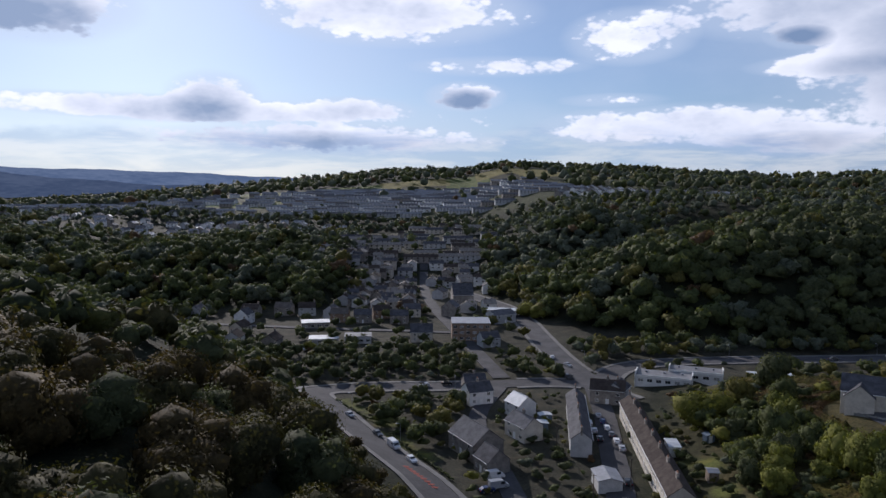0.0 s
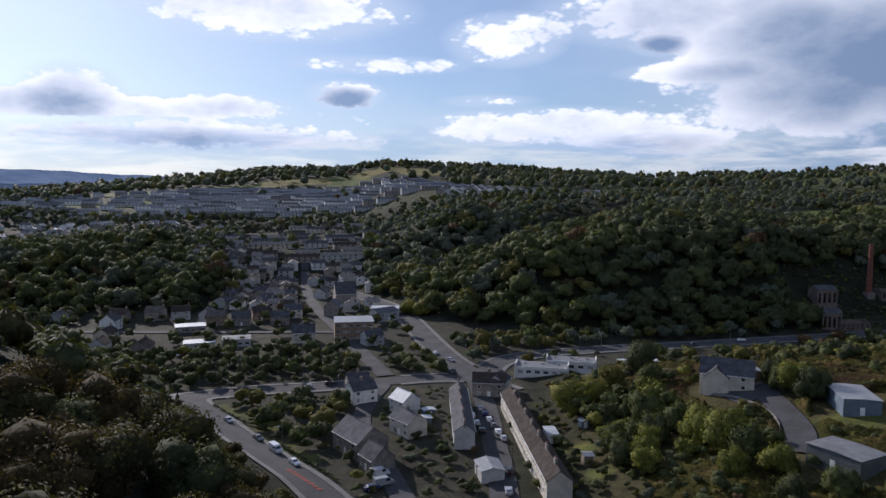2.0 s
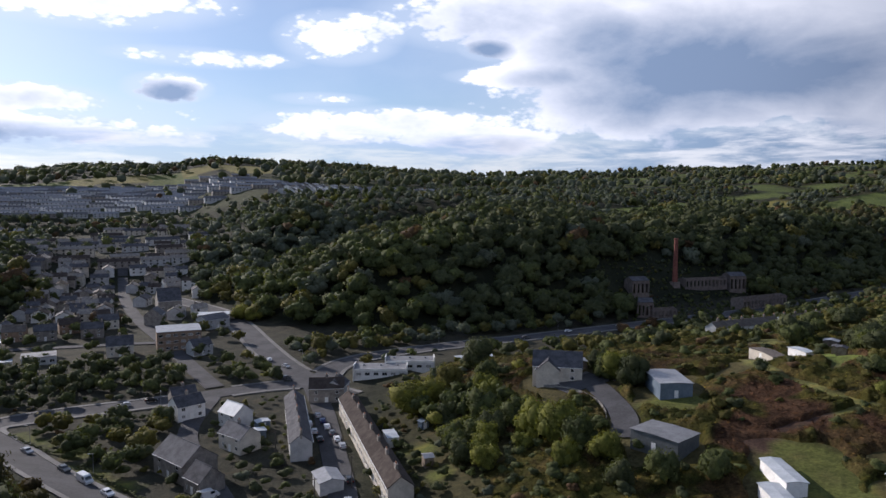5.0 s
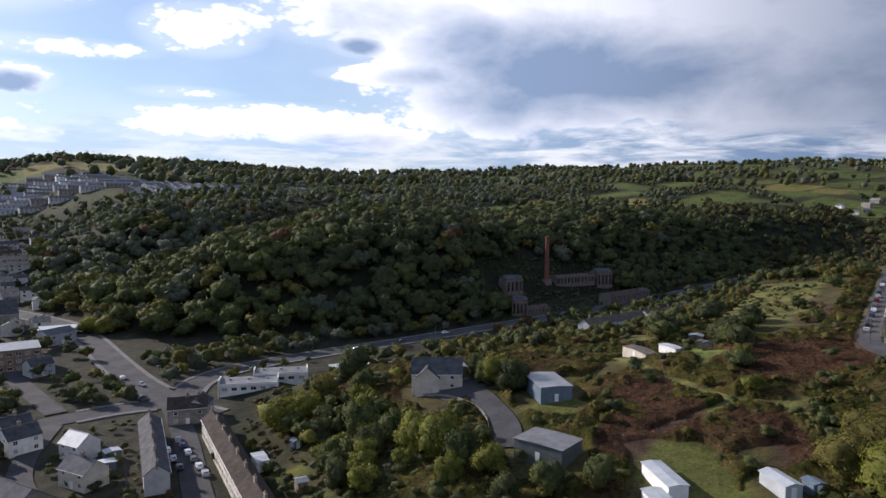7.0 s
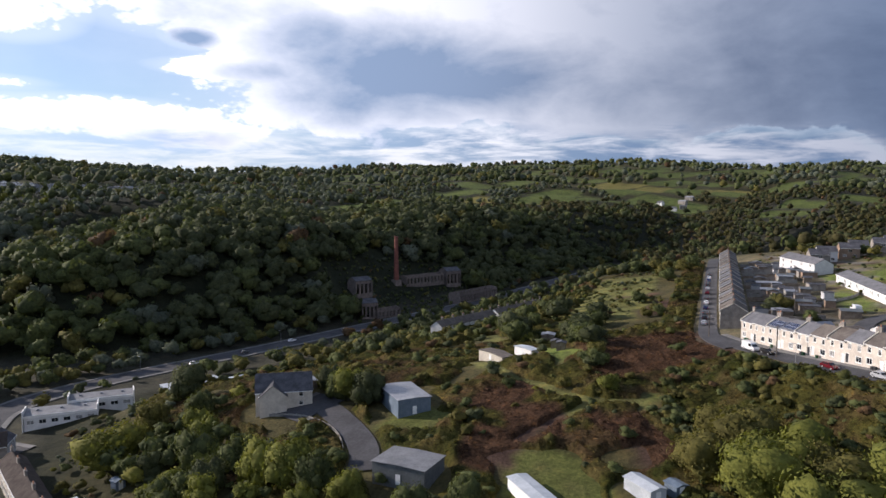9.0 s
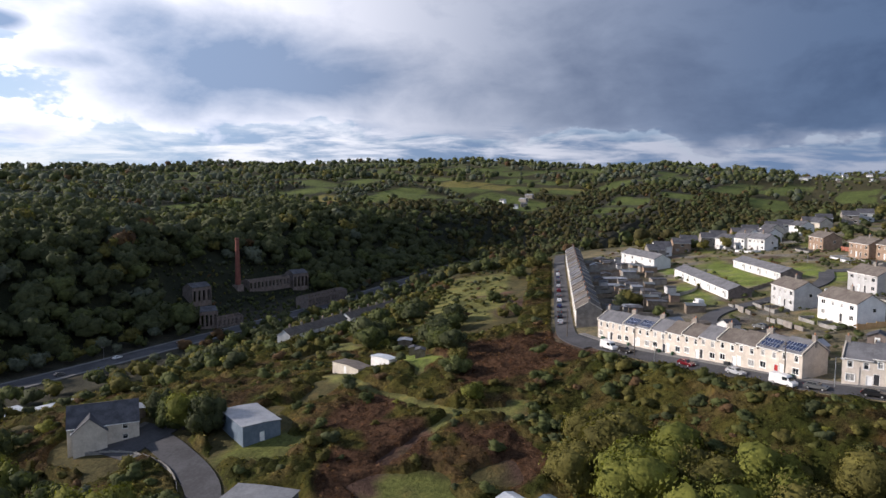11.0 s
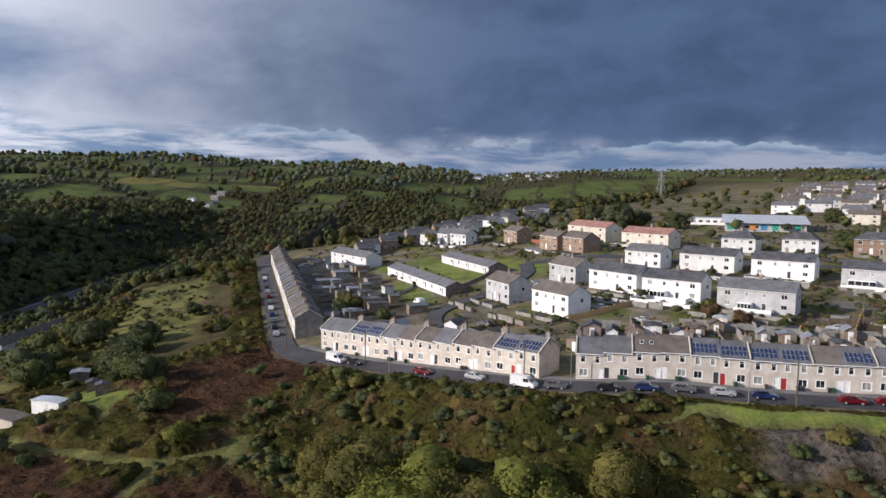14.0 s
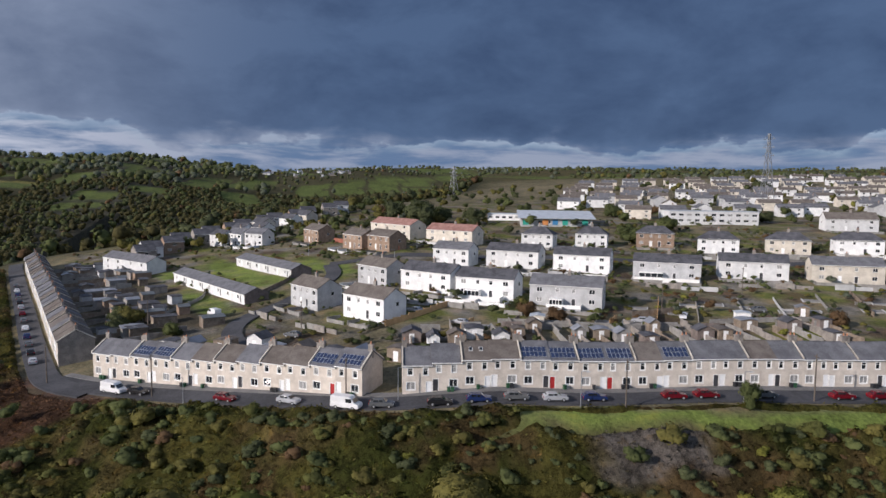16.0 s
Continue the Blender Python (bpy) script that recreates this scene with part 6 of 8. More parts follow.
park("car", [(-64 + 5.4 * i + (i * 7) % 3, 322 + (i * 5) % 9 - 3 * (i % 2), 80 + 9 * (i % 3), ("white", "silver", "grey", "white", "dark_blue")[i % 5]) for i in range(9)])
park("car", [(113, 190, 60, "white"), (119.5, 189, 150, "grey"), (150, 306, 3, "white"), (176, 309, 3, "grey"), (205, 315, 6, "white"), (240, 318, 6, "silver"), (234.6, 31.5, 40, "silver"), (360, 40, 28, "white"), (225, 62, 60, "grey")])


# ---- wheeled bins along the terraces ----
BIN_PLASTIC = mat("black_bin_plastic", (0.015, 0.016, 0.018), (0.035, 0.036, 0.04), 0.5, 0.5, 0.05)
BIN_GREEN = mat("green_bin_plastic", (0.02, 0.06, 0.03), (0.03, 0.09, 0.045), 0.5, 0.5, 0.05)


def wheeled_bin(plastic):
    ob = tagged(new("wheeled_bin"), "dark plastic wheeled rubbish bin by a front door", "bin", "bins")
    bm = bmesh.new()
    prism(bm, [(-0.22, 0.06), (0.22, 0.06), (0.29, 1.0), (-0.29, 1.0)], -0.28, 0.28)
    bmesh.ops.recalc_face_normals(bm, faces=bm.faces)
    part("body", bm, plastic, ob)
    part("lid", one_box(-0.31, 0.31, -0.33, 0.34, 1.0, 1.07, bevel=0.02), plastic, ob)
    bm = bmesh.new()
    bmesh.ops.create_cone(bm, cap_ends=True, segments=8, radius1=0.1, radius2=0.1, depth=0.52, matrix=pose(0, 0.24, 0.1, 0, 90))
    part("wheels", bm, RUBBER, ob)
    return ob


def put_bins():
    r = random.Random(3)
    for x0, y0, x1, y1, count in ((214.6, 103, 178.9, 48.4, 12), (177.1, 41.5, 166.6, -61.5, 20)):
        turn = math.degrees(math.atan2(y1 - y0, x1 - x0))
        for i in range(count):
            if r.random() < 0.55:
                m = pose(x0 + (x1 - x0) * (i + 0.5) / count, y0 + (y1 - y0) * (i + 0.5) / count, 0, 0, 0, turn)
                for j in range(r.choice((1, 2, 2))):
                    p = m @ Vector((0.2 + 0.75 * j + r.uniform(-0.1, 0.1), -0.6, 0))
                    plastic = r.choice((BIN_PLASTIC, BIN_PLASTIC, BIN_GREEN))
                    repeat(("bin", plastic.name), lambda: wheeled_bin(plastic), pose(p.x, p.y, float(land(p.x, p.y)) + 0.1, 0, 0, turn + r.uniform(-15, 15)))


put_bins()


# ---- sheds and yards on the scrubby slope ----
def shed(x, y, turn, w, d, h, fall, wall, roof, label, door=True, name="shed"):
    ob = tagged(new(name), label, name.replace("_", " "))
    bm = bmesh.new()
    prism(bm, [(-w / 2, -1.5), (w / 2, -1.5), (w / 2, h), (-w / 2, h)] if not fall else [(-w / 2, -1.5), (w / 2, -1.5), (w / 2, h), (0, h + fall), (-w / 2, h)], -d / 2, d / 2)
    bmesh.ops.recalc_face_normals(bm, faces=bm.faces)
    part("wall", bm, wall, ob)
    for s in (-1, 1):
        bm = bmesh.new()
        k = fall / (w / 2)
        o = 0.25
        prism(bm, [(s * (w / 2 + o), h - o * k + 0.01), (s * (w / 2 + o), h - o * k + 0.12), (0, h + fall + 0.12), (0, h + fall + 0.01)], -d / 2 - 0.25, d / 2 + 0.25)
        bmesh.ops.recalc_face_normals(bm, faces=bm.faces)
        part("roof", bm, roof, ob)
    if door:
        dd = part("door", one_box(-0.55, 0.55, -d / 2 - 0.05, -d / 2 - 0.004, 0, min(2.1, h - 0.1)), DOOR_WHITE, ob)
        if w > 6:
            part("handle", one_box(0.36, 0.42, -d / 2 - 0.08, -d / 2 - 0.05, 0.95, 1.1), STEEL, dd)
    ob.matrix_basis = stand(x, y, turn, d / 2)


shed(133.0, 152.0, -22, 8.8, 14.5, 4.0, 0.2, METAL_BLUE, METAL_GREY, "blue sheet-metal workshop with a pale roof")
shed(105.2, 127.6, -72, 12.0, 9.0, 3.8, 0.2, METAL_DARK, FELT, "grey sheet-metal barn with a wide flat roof")
shed(173.4, 161.4, -104, 12.0, 4.4, 2.3, 0.4, RENDER_CREAM, SLATE_BROWN, "long cream hut on the rough slope")
shed(181.0, 155.0, -100, 7.5, 3.0, 2.5, 0.25, PAINT_WHITE, METAL_PALE, "pale static caravan beside the hut", name="caravan")
shed(114.4, 97.8, -25, 4.0, 12, 2.6, 0.25, RENDER_WHITE, METAL_PALE, "long white container-like store on the grass", name="storage_container")
shed(107.5, 93.0, -25, 3.8, 10, 2.6, 0.25, RENDER_WHITE, METAL_PALE, "white container-like store on the grass", name="storage_container")
shed(129.0, 83.8, -22, 3.6, 7.5, 2.4, 0.5, METAL_PALE, METAL_PALE, "small pale polytunnel-like shed", name="shed")
shed(133.5, 81.5, -22, 2.6, 3.2, 2.2, 0.3, METAL_BLUE, METAL_BLUE, "small blue shed beside the track", name="shed")
shed(128.5, 192.0, -20, 6, 5, 2.6, 0.5, TIMBER, METAL_GREY, "open timber lean-to with a ribbed roof", door=False)
shed(212.0, 168.0, -60, 4.4, 4.0, 2.4, 0.4, TIMBER, METAL_GREY, "weathered timber field shelter", door=False)
shed(198.0, 155.0, -60, 2.8, 2.8, 2.2, 0.4, TIMBER, SLATE_DARK, "weathered timber field shelter", door=False)
shed(189.5, 147.0, -60, 2.8, 3.0, 2.2, 0.4, TIMBER, SLATE_DARK, "weathered timber field shelter", door=False)
shed(79.0, 205.0, 10, 4.6, 4.0, 2.8, 0.3, PAINT_WHITE, METAL_PALE, "white flat-roofed garden room behind the terrace")
shed(75.0, 190.0, 10, 2.4, 2.2, 2.1, 0.4, METAL_BLUE, METAL_BLUE, "small blue garden shed")
shed(31.0, 214.0, 5, 5.0, 3.2, 2.4, 0.2, METAL_BLUE, METAL_PALE, "blue-roofed garden shed beside the houses")


def back_gardens():
    """Garden walls, sheds and garages behind the terraces."""
    r = random.Random(21)
    for i in range(22):
        k = (i + 0.5) / 22
        x, y = 177.1 + (166.6 - 177.1) * k, 41.5 + (-61.5 - 41.5) * k
        m = pose(x, y, 0, 0, 0, -95.8)
        ob = tagged(new("garden_wall"), "grey block garden wall running up the slope" if i % 3 else "weathered timber fence running up the slope", "wall", "garden walls")
        for j in range(6 + i % 3):
            p = m @ Vector((0, 14 + j * 4.0, 0))
            bm = one_box(-0.1, 0.1, -2.0, 2.0, -1.0, 1.5 + 0.25 * (j % 2))
            bm.transform(pose(p.x, p.y, float(land(p.x, p.y)), 0, 0, -95.8))
            part("wall_panel", bm, (TIMBER, CONCRETE, STONE_DARK)[i % 3], ob)
        if i % 2:
            p = m @ Vector((0, 38 + 3 * r.random(), 0))
            bm = one_box(-2.3, 2.3, -0.12, 0.12, -1.0, 1.8)
            bm.transform(pose(p.x, p.y, float(land(p.x, p.y)), 0, 0, -95.8))
            part("wall_panel", bm, (CONCRETE, BRICK_RUIN)[i % 5 == 0], ob)
        if r.random() < 0.8:
            p = m @ Vector((r.uniform(-0.5, 0.5), r.uniform(24, 38), 0))
            kind = r.choice(((RENDER_WHITE, SLATE_DARK, "white-painted"), (TIMBER, SLATE_BROWN, "timber"), (CONCRETE, METAL_GREY, "concrete"), (BRICK_RUIN, SLATE_DARK, "red brick"), (TIMBER, METAL_GREY, "dark timber"), (STONE_DARK, SLATE_DARK, "stone")))
            shed(p.x, p.y, -95.8, r.uniform(2.6, 4.4), r.uniform(2.6, 4.4), 2.3, r.choice((0.3, 0.9)), kind[0], kind[1], f"{kind[2]} shed in a back garden", name="garden_shed")
    for i in range(9):
        k = (i + 0.5) / 9
        x, y = 214.6 + (178.9 - 214.6) * k, 103 + (48.4 - 103) * k
        m = pose(x, y, 0, 0, 0, -123.2)
        p = m @ Vector((0, 15 + 7 * r.random(), 0))
        kind = ((RENDER_WHITE, SLATE_DARK, "white-painted"), (CONCRETE, METAL_GREY, "concrete"), (TIMBER, SLATE_BROWN, "timber"))[i % 3]
        shed(p.x, p.y, -123, 3.5 + r.random(), 4.2, 2.6, 0.3 + 0.8 * (i % 2), kind[0], kind[1], f"{kind[2]} garage behind the terrace", name="garage")
    for i in range(48):  # allotment sheds between the ridge terrace and the bungalows
        along, off = 8 + 3.1 * i + r.uniform(-2, 2), r.choice((13, 17, 22, 27, 32)) + r.uniform(-1.5, 1.5)
        x, y = 226.5 + 0.922 * along + 0.387 * off, 114 + 0.387 * along - 0.922 * off
        kind = r.choice(((TIMBER, METAL_DARK, "timber"), (CONCRETE, METAL_GREY, "concrete"), (TIMBER, SLATE_DARK, "dark timber"), (BRICK_BROWN, METAL_DARK, "brick"), (STONE_DARK, SLATE_DARK, "stone"), (RENDER_GREY, SLATE_DARK, "rendered")))
        shed(x, y, r.choice((-157, -67, -150)), r.uniform(2.8, 5.5), r.uniform(2.8, 6), 2.3, r.choice((0.2, 0.5)), kind[0], kind[1], f"{kind[2]} allotment shed among garden plots", False, name="garden_shed")
    for i in range(15):  # walls between the plots
        along = 6 + 10.5 * i
        ob = tagged(new("garden_wall"), "dark stone garden wall running back from the ridge terrace", "wall", "garden walls")
        for j in range(4):
            off = 12 + 5.0 * j
            x, y = 226.5 + 0.922 * along + 0.387 * off, 114 + 0.387 * along - 0.922 * off
            bm = one_box(-2.5, 2.5, -0.14, 0.14, -1.0, 1.4 + 0.3 * (j % 2))
            bm.transform(pose(x, y, float(land(x, y)), 0, 0, -67.2))
            part("wall_panel", bm, (STONE_DARK, TIMBER, CONCRETE)[i % 3], ob)


back_gardens()


def fence(points, h, material, label):
    ob = tagged(new("fence"), label, "fence")
    p = dense(points, 2.4)
    for (ax, ay), (bx, by) in zip(p, p[1:]):
        m = pose((ax + bx) / 2, (ay + by) / 2, float(land((ax + bx) / 2, (ay + by) / 2)), 0, 0, math.degrees(math.atan2(by - ay, bx - ax)))
        bm = one_box(-1.16, 1.16, -0.04, 0.04, -0.5, h)
        bm.transform(m)
        part("panel", bm, material, ob)
        bm = one_box(-1.24, -1.14, -0.07, 0.07, -0.5, h + 0.12)
        bm.transform(m)
        part("post", bm, material, ob)


fence([(226, 40), (233, 28), (238, 22)], 1.5, TIMBER_PALE, "new orange-brown close-boarded timber fence")
fence([(330, 25), (352, 36), (372, 50)], 1.8, BRICK_RED, "red brick garden wall in panels")
fence([(262, 100), (290, 88), (318, 106)], 1.1, CONCRETE, "low grey wall along the bungalow lawns")
fence([(278, 74), (300, 62), (330, 78)], 1.2, TIMBER, "weathered timber fence round the bungalow lawn")
fence([(218, 14), (212, -10), (209, -30)], 1.5, CONCRETE, "grey retaining wall above the back gardens")
fence([(222, -22), (226, -40)], 1.6, TIMBER, "weathered timber fence behind the gardens")
fence([(213, -38), (211, -75)], 1.2, CONCRETE, "low grey wall at the end of the gardens")
fence([(112, 188), (118, 176), (116, 160), (106, 146)], 0.8, CONCRETE, "low concrete wall along the hill lane")


def upper_gardens():
    """Plots between the back gardens and the houses above: fences down the slope, low walls across it, paved patches."""
    r = random.Random(44)
    kinds = ((TIMBER, 1.3, "weathered timber fence between sloping gardens"), (CONCRETE, 0.9, "low grey block wall between sloping gardens"), (TIMBER_PALE, 1.3, "new brown timber fence between sloping gardens"), (RENDER_GREY, 0.8, "low pale rendered wall between sloping gardens"))
    for i in range(10):
        y = 22 - 12.0 * i + r.uniform(-1, 1)
        top = 223 if y > -22 else 240
        material, h, label = kinds[r.choice((0, 0, 1, 1, 2, 3))]
        fence([(215.5 + 0.02 * y, y + 1.5), (top + 0.02 * y, y - (top - 213) * 0.42)], h, material, label)
        if i % 2:
            x = r.uniform(217, 221 if y > -22 else 234)
            fence([(x, y - 3), (x - 0.8, y - 9.5)], 0.8, (CONCRETE, RENDER_GREY, RENDER_CREAM)[i % 3], "low retaining wall across a sloping garden")
    for i in range(16):
        y = 18 - 7.6 * i
        x = 216 + r.uniform(-1.5, 3) + (0 if y > -24 else r.uniform(0, 15))
        w, d = r.uniform(1.5, 2.6), r.uniform(1.3, 2.4)
        low = float(land(x, y))
        ob = tagged(new("patio"), "pale concrete paving in a sloping garden", "patio", "garden paving")
        part("slab", one_box(-w, w, -d, d, -0.8, 0.22, 0.03), CONCRETE, ob)
        for side in (-w, w):
            part("kerb", one_box(side - 0.08, side + 0.08, -d, d, -0.5, 0.42), RENDER_GREY, ob)
        ob.matrix_basis = pose(x, y, low, 0, 0, -118)
    shed(214.0, 5.5, -110, 3.2, 3.0, 2.6, 0.3, RENDER_CREAM, METAL_PALE, "pale green-white shed above the back gardens", name="garden_shed")
    shed(213.0, -47.0, -110, 3.4, 2.8, 2.2, 0.2, PAINT_WHITE, METAL_PALE, "white caravan-like store in a sloping garden", name="garden_shed")
    shed(216.5, -66.0, -116, 3.0, 3.0, 2.3, 0.6, TIMBER, FELT, "brown timber shed in a sloping garden", name="garden_shed")


upper_gardens()
park("car", [(216.5, -21.5, 60, "silver"), (218.5, -34.0, 150, "white"), (219, 23, 50, "silver"), (222, -57, 70, "grey")])


# ---- street lamps, poles and pylons ----
def pole(h=8.5):
    ob = tagged(new("utility_pole"), "dark timber utility pole at the roadside", "pole", "utility poles")
    bm = bmesh.new()
    bmesh.ops.create_cone(bm, cap_ends=True, segments=8, radius1=0.15, radius2=0.10, depth=h + 1, matrix=pose(0, 0, h / 2 - 0.5))
    part("shaft", bm, POLE_WOOD, ob)
    part("crossarm", one_box(-0.6, 0.6, -0.05, 0.05, h - 0.5, h - 0.38), POLE_WOOD, ob)
    return ob


def street_lamp(h=6.0):
    ob = tagged(new("street_lamp"), "grey steel street lamp beside the road", "street lamp", "street lamps")
    bm = bmesh.new()
    bmesh.ops.create_cone(bm, cap_ends=True, segments=8, radius1=0.09, radius2=0.055, depth=h + 1, matrix=pose(0, 0, h / 2 - 0.5))
    part("post", bm, STEEL, ob)
    part("arm", one_box(-0.03, 0.03, 0, 1.1, h - 0.05, h + 0.02), STEEL, ob)
    part("lantern", one_box(-0.12, 0.12, 0.8, 1.5, h - 0.16, h - 0.04), METAL_PALE, ob)
    return ob


def plant(key, make, rows):
    for x, y, turn in rows:
        repeat(key, make, stand(x, y, turn))


plant("pole", pole, [(197.5, 87.5, -30), (176.2, 51.3, -30), (164.0, 6.0, 0), (163, -28, 0), (214, 112, 30), (33, 195, 0), (47, 168, 0), (36, 160, 0), (226, 60, 20), (250, 100, 20), (222, -30, 0), (243, -66, 0)])
plant("lamp", street_lamp, [(188.0, 80.0, 0), (175.0, 42.5, 180), (166.2, 13.0, 180), (162.0, -14, 180), (-30, 230, 60), (-12, 200, 60), (5, 256, 0), (62, 300, 90), (130, 312, 0), (200, 317, 0), (330, 18, 0), (300, 30, 0), (345, 60, 0)])


def pylon(x, y, turn, h):
    ob = tagged(new("pylon"), "grey lattice steel electricity pylon on the hill", "pylon")
    def strut(a, b, r=0.16):
        a, b = Vector(a), Vector(b)
        bm = bmesh.new()
        bmesh.ops.create_cone(bm, cap_ends=True, segments=4, radius1=r, radius2=r, depth=(b - a).length, matrix=Matrix.Translation((a + b) / 2) @ (b - a).to_track_quat("Z", "Y").to_matrix().to_4x4())
        return bm
    def width(z):
        return 3.4 * (1 - z / h) ** 1.2 + 0.45
    levels = [h * k for k in (0, 0.2, 0.38, 0.54, 0.68, 0.80, 0.90, 1.0)]
    def joined(name, pairs, r):
        whole = bmesh.new()
        for a, b in pairs:
            bm = strut(a, b, r)
            mesh = bpy.data.meshes.new("strut")
            bm.to_mesh(mesh)
            bm.free()
            whole.from_mesh(mesh)
            bpy.data.meshes.remove(mesh)
        part(name, whole, STEEL, ob)
    corners = ((-1, -1), (1, -1), (1, 1), (-1, 1))
    for sx, sy in corners:
        joined("leg", [((sx * width(a), sy * width(a), a - (1 if a == 0 else 0)), (sx * width(b), sy * width(b), b)) for a, b in zip(levels, levels[1:])], 0.2)
    for a, b in zip(levels, levels[1:]):
        p, q = width(a), width(b)
        joined("brace", [((s[0] * u, s[1] * u, za), (t[0] * v, t[1] * v, zb)) for s, t in zip(corners, corners[1:] + corners[:1]) for u, v, za, zb in ((p, q, a, b), (q, p, b, a))], 0.11)
    for k in (0.68, 0.80, 0.92):
        part("crossarm", strut((-4.6, 0, h * k), (4.6, 0, h * k), 0.2), STEEL, ob)
        for s in (-1, 1):
            part("crossarm_stay", strut((s * 4.6, 0, h * k), (s * 0.6, 0, h * (k + 0.07)), 0.12), STEEL, ob)
    ob.matrix_basis = stand(x, y, turn)


pylon(519, -263, 20, 50)
pylon(746, -76, 40, 27)


# ---- trees that stand singly ----
NEAR_SHAPES = [crown_shape(rng, 15, 3000, 0.050, False, 1.02, 0.06, jitter=0.22) for _ in range(4)]
TALL_SHAPES = [crown_shape(rng, 14, 1800, 0.06, False, 1.7, jitter=0.22) for _ in range(3)]
SOFT_SHAPES = [crown_shape(rng, 11, 800, 0.09, False, 1.1, jitter=0.3) for _ in range(4)]
BARK = mat("bark", (0.045, 0.038, 0.030), (0.10, 0.085, 0.07), 0.8, 0.95, 0.6)


def tree(shape_set, index, leaf, label):
    """A unit tree: crown about 1 m in radius on a tapered trunk with limbs; the foot at the origin."""
    ob = tagged(new("tree"), label, "tree", "trees")
    v, t, w = shape_set[index % len(shape_set)]
    top = float(v[:, 2].max())
    lift = 0.62 + (top - 0.9) * 0.72
    part("crown", mesh_of("crown", v + (0, 0, lift), t, [leaf], None, w), leaf, ob)
    r = random.Random(index)
    bm = bmesh.new()
    bmesh.ops.create_cone(bm, cap_ends=True, segments=7, radius1=0.085, radius2=0.035, depth=lift + 0.5, matrix=pose(0, 0, lift / 2 - 0.05))
    for i in range(4):
        a = i * 1.6 + r.uniform(-0.3, 0.3)
        b = bm
        p, q = Vector((0, 0, lift * 0.45)), Vector((math.cos(a) * 0.5, math.sin(a) * 0.5, lift * 1.05))
        bmesh.ops.create_cone(b, cap_ends=True, segments=5, radius1=0.035, radius2=0.012, depth=(q - p).length, matrix=Matrix.Translation((p + q) / 2) @ (q - p).to_track_quat("Z", "Y").to_matrix().to_4x4())
    part("trunk", bm, BARK, ob)
    return ob


TREE_LABELS = {"leaves_green": "green-leaved", "leaves_dark": "dark green", "leaves_olive": "olive-green early autumn", "leaves_gold": "yellow-green", "leaves_rust": "russet autumn", "leaves_autumn": "brown-green autumn", "leaves_deep": "deep-toned green", "leaves_willow": "bright yellow-green willow-like", "leaves_grey": "grey-green"}


def grow(x, y, size, shapes, leaf, where, sink=0.0, tall=1.0):
    k = random.Random(int(x * 71 + y * 13)).randrange(4)
    turn = (x * 37 + y * 91) % 360
    kind = {id(NEAR_SHAPES): "broad", id(TALL_SHAPES): "tall", id(SOFT_SHAPES): "soft"}[id(shapes)]
    ob = repeat((kind, k, leaf.name, where), lambda: tree(shapes, k, leaf, f"{TREE_LABELS[leaf.name]} {'tall narrow' if kind == 'tall' else 'broad-crowned'} tree {where}"), Matrix())
    ob.matrix_basis = pose(x, y, float(land(x, y)) - sink * size, 0, 0, turn) @ Matrix.Diagonal((size, size, size * tall * (0.9 + (x % 1) * 0.25), 1))


def grove(x0, x1, y0, y1, step, sizes, shapes, leafs, where, test=None, sink=0.0, gap=2.0, reach=165):
    x, y = scatter(x0, x1, y0, y1, step)
    ok = clear_of_roads(x, y, gap)
    if test is not None:
        ok &= test(x, y)
    near = ok & (np.hypot(x - 25, y - 25) < reach)
    for px, py in zip(x[near], y[near]):
        grow(float(px), float(py), float(rng.uniform(*sizes)), shapes, leafs[int(rng.integers(len(leafs)))], where, sink)
    rest = ok & ~near
    tints = [0.02 + sum(leaf is m for leaf in leafs) for m in WOOD_SET]
    woods("tree_belt", x[rest], y[rest], rng.uniform(*sizes, int(rest.sum())), HALF_SHAPES, "deciduous trees " + where, tints, 0.15 + sink, "trees")


HALF_SHAPES = [crown_shape(rng, 6, 90, 0.16, False, 1.1) for _ in range(6)]


def on_west_hill(x, y):
    w = -away(x, y, WEST_FOOT)
    return (w > 14) & (np.hypot(x, y) > 62) & (np.hypot(x, y) < 215) & (np.degrees(np.arctan2(x, y)) > -44) & (inside(x, y, (-71, 157, 13, 8, 20)) > 1)


def before_road(x, y, reach, gap):
    """Whether growth there would stand close before the main road."""
    out = np.zeros(len(x), bool)
    for g in np.arange(0, reach + 1, 6.0):
        k = 1 + g / np.hypot(x, y)
        out |= np.abs(away(x * k, y * k, ROADS["main"][1])) < gap
    return out


grove(-170, 20, 40, 300, 11.5, (5.4, 8.6), NEAR_SHAPES, (LEAF_DEEP, LEAF_DARK, LEAF_AUTUMN, LEAF_DEEP, LEAF_DARK, LEAF_DEEP, LEAF_AUTUMN), "in the wood on the near hillside", lambda x, y: on_west_hill(x, y) & ~before_road(x, y, 36, 10), 0.2, 9.5)
grove(-110, 20, 90, 262, 6.0, (2.2, 3.4), SOFT_SHAPES, (LEAF_DEEP, LEAF_OLIVE, LEAF_AUTUMN, LEAF_GREEN), "at the foot of the near hillside", lambda x, y: (-away(x, y, WEST_FOOT) > 3) & before_road(x, y, 36, 10) & ~before_road(x, y, 12, 7.5) & (np.hypot(x, y) > 90), 0.2, 2.0, 260)


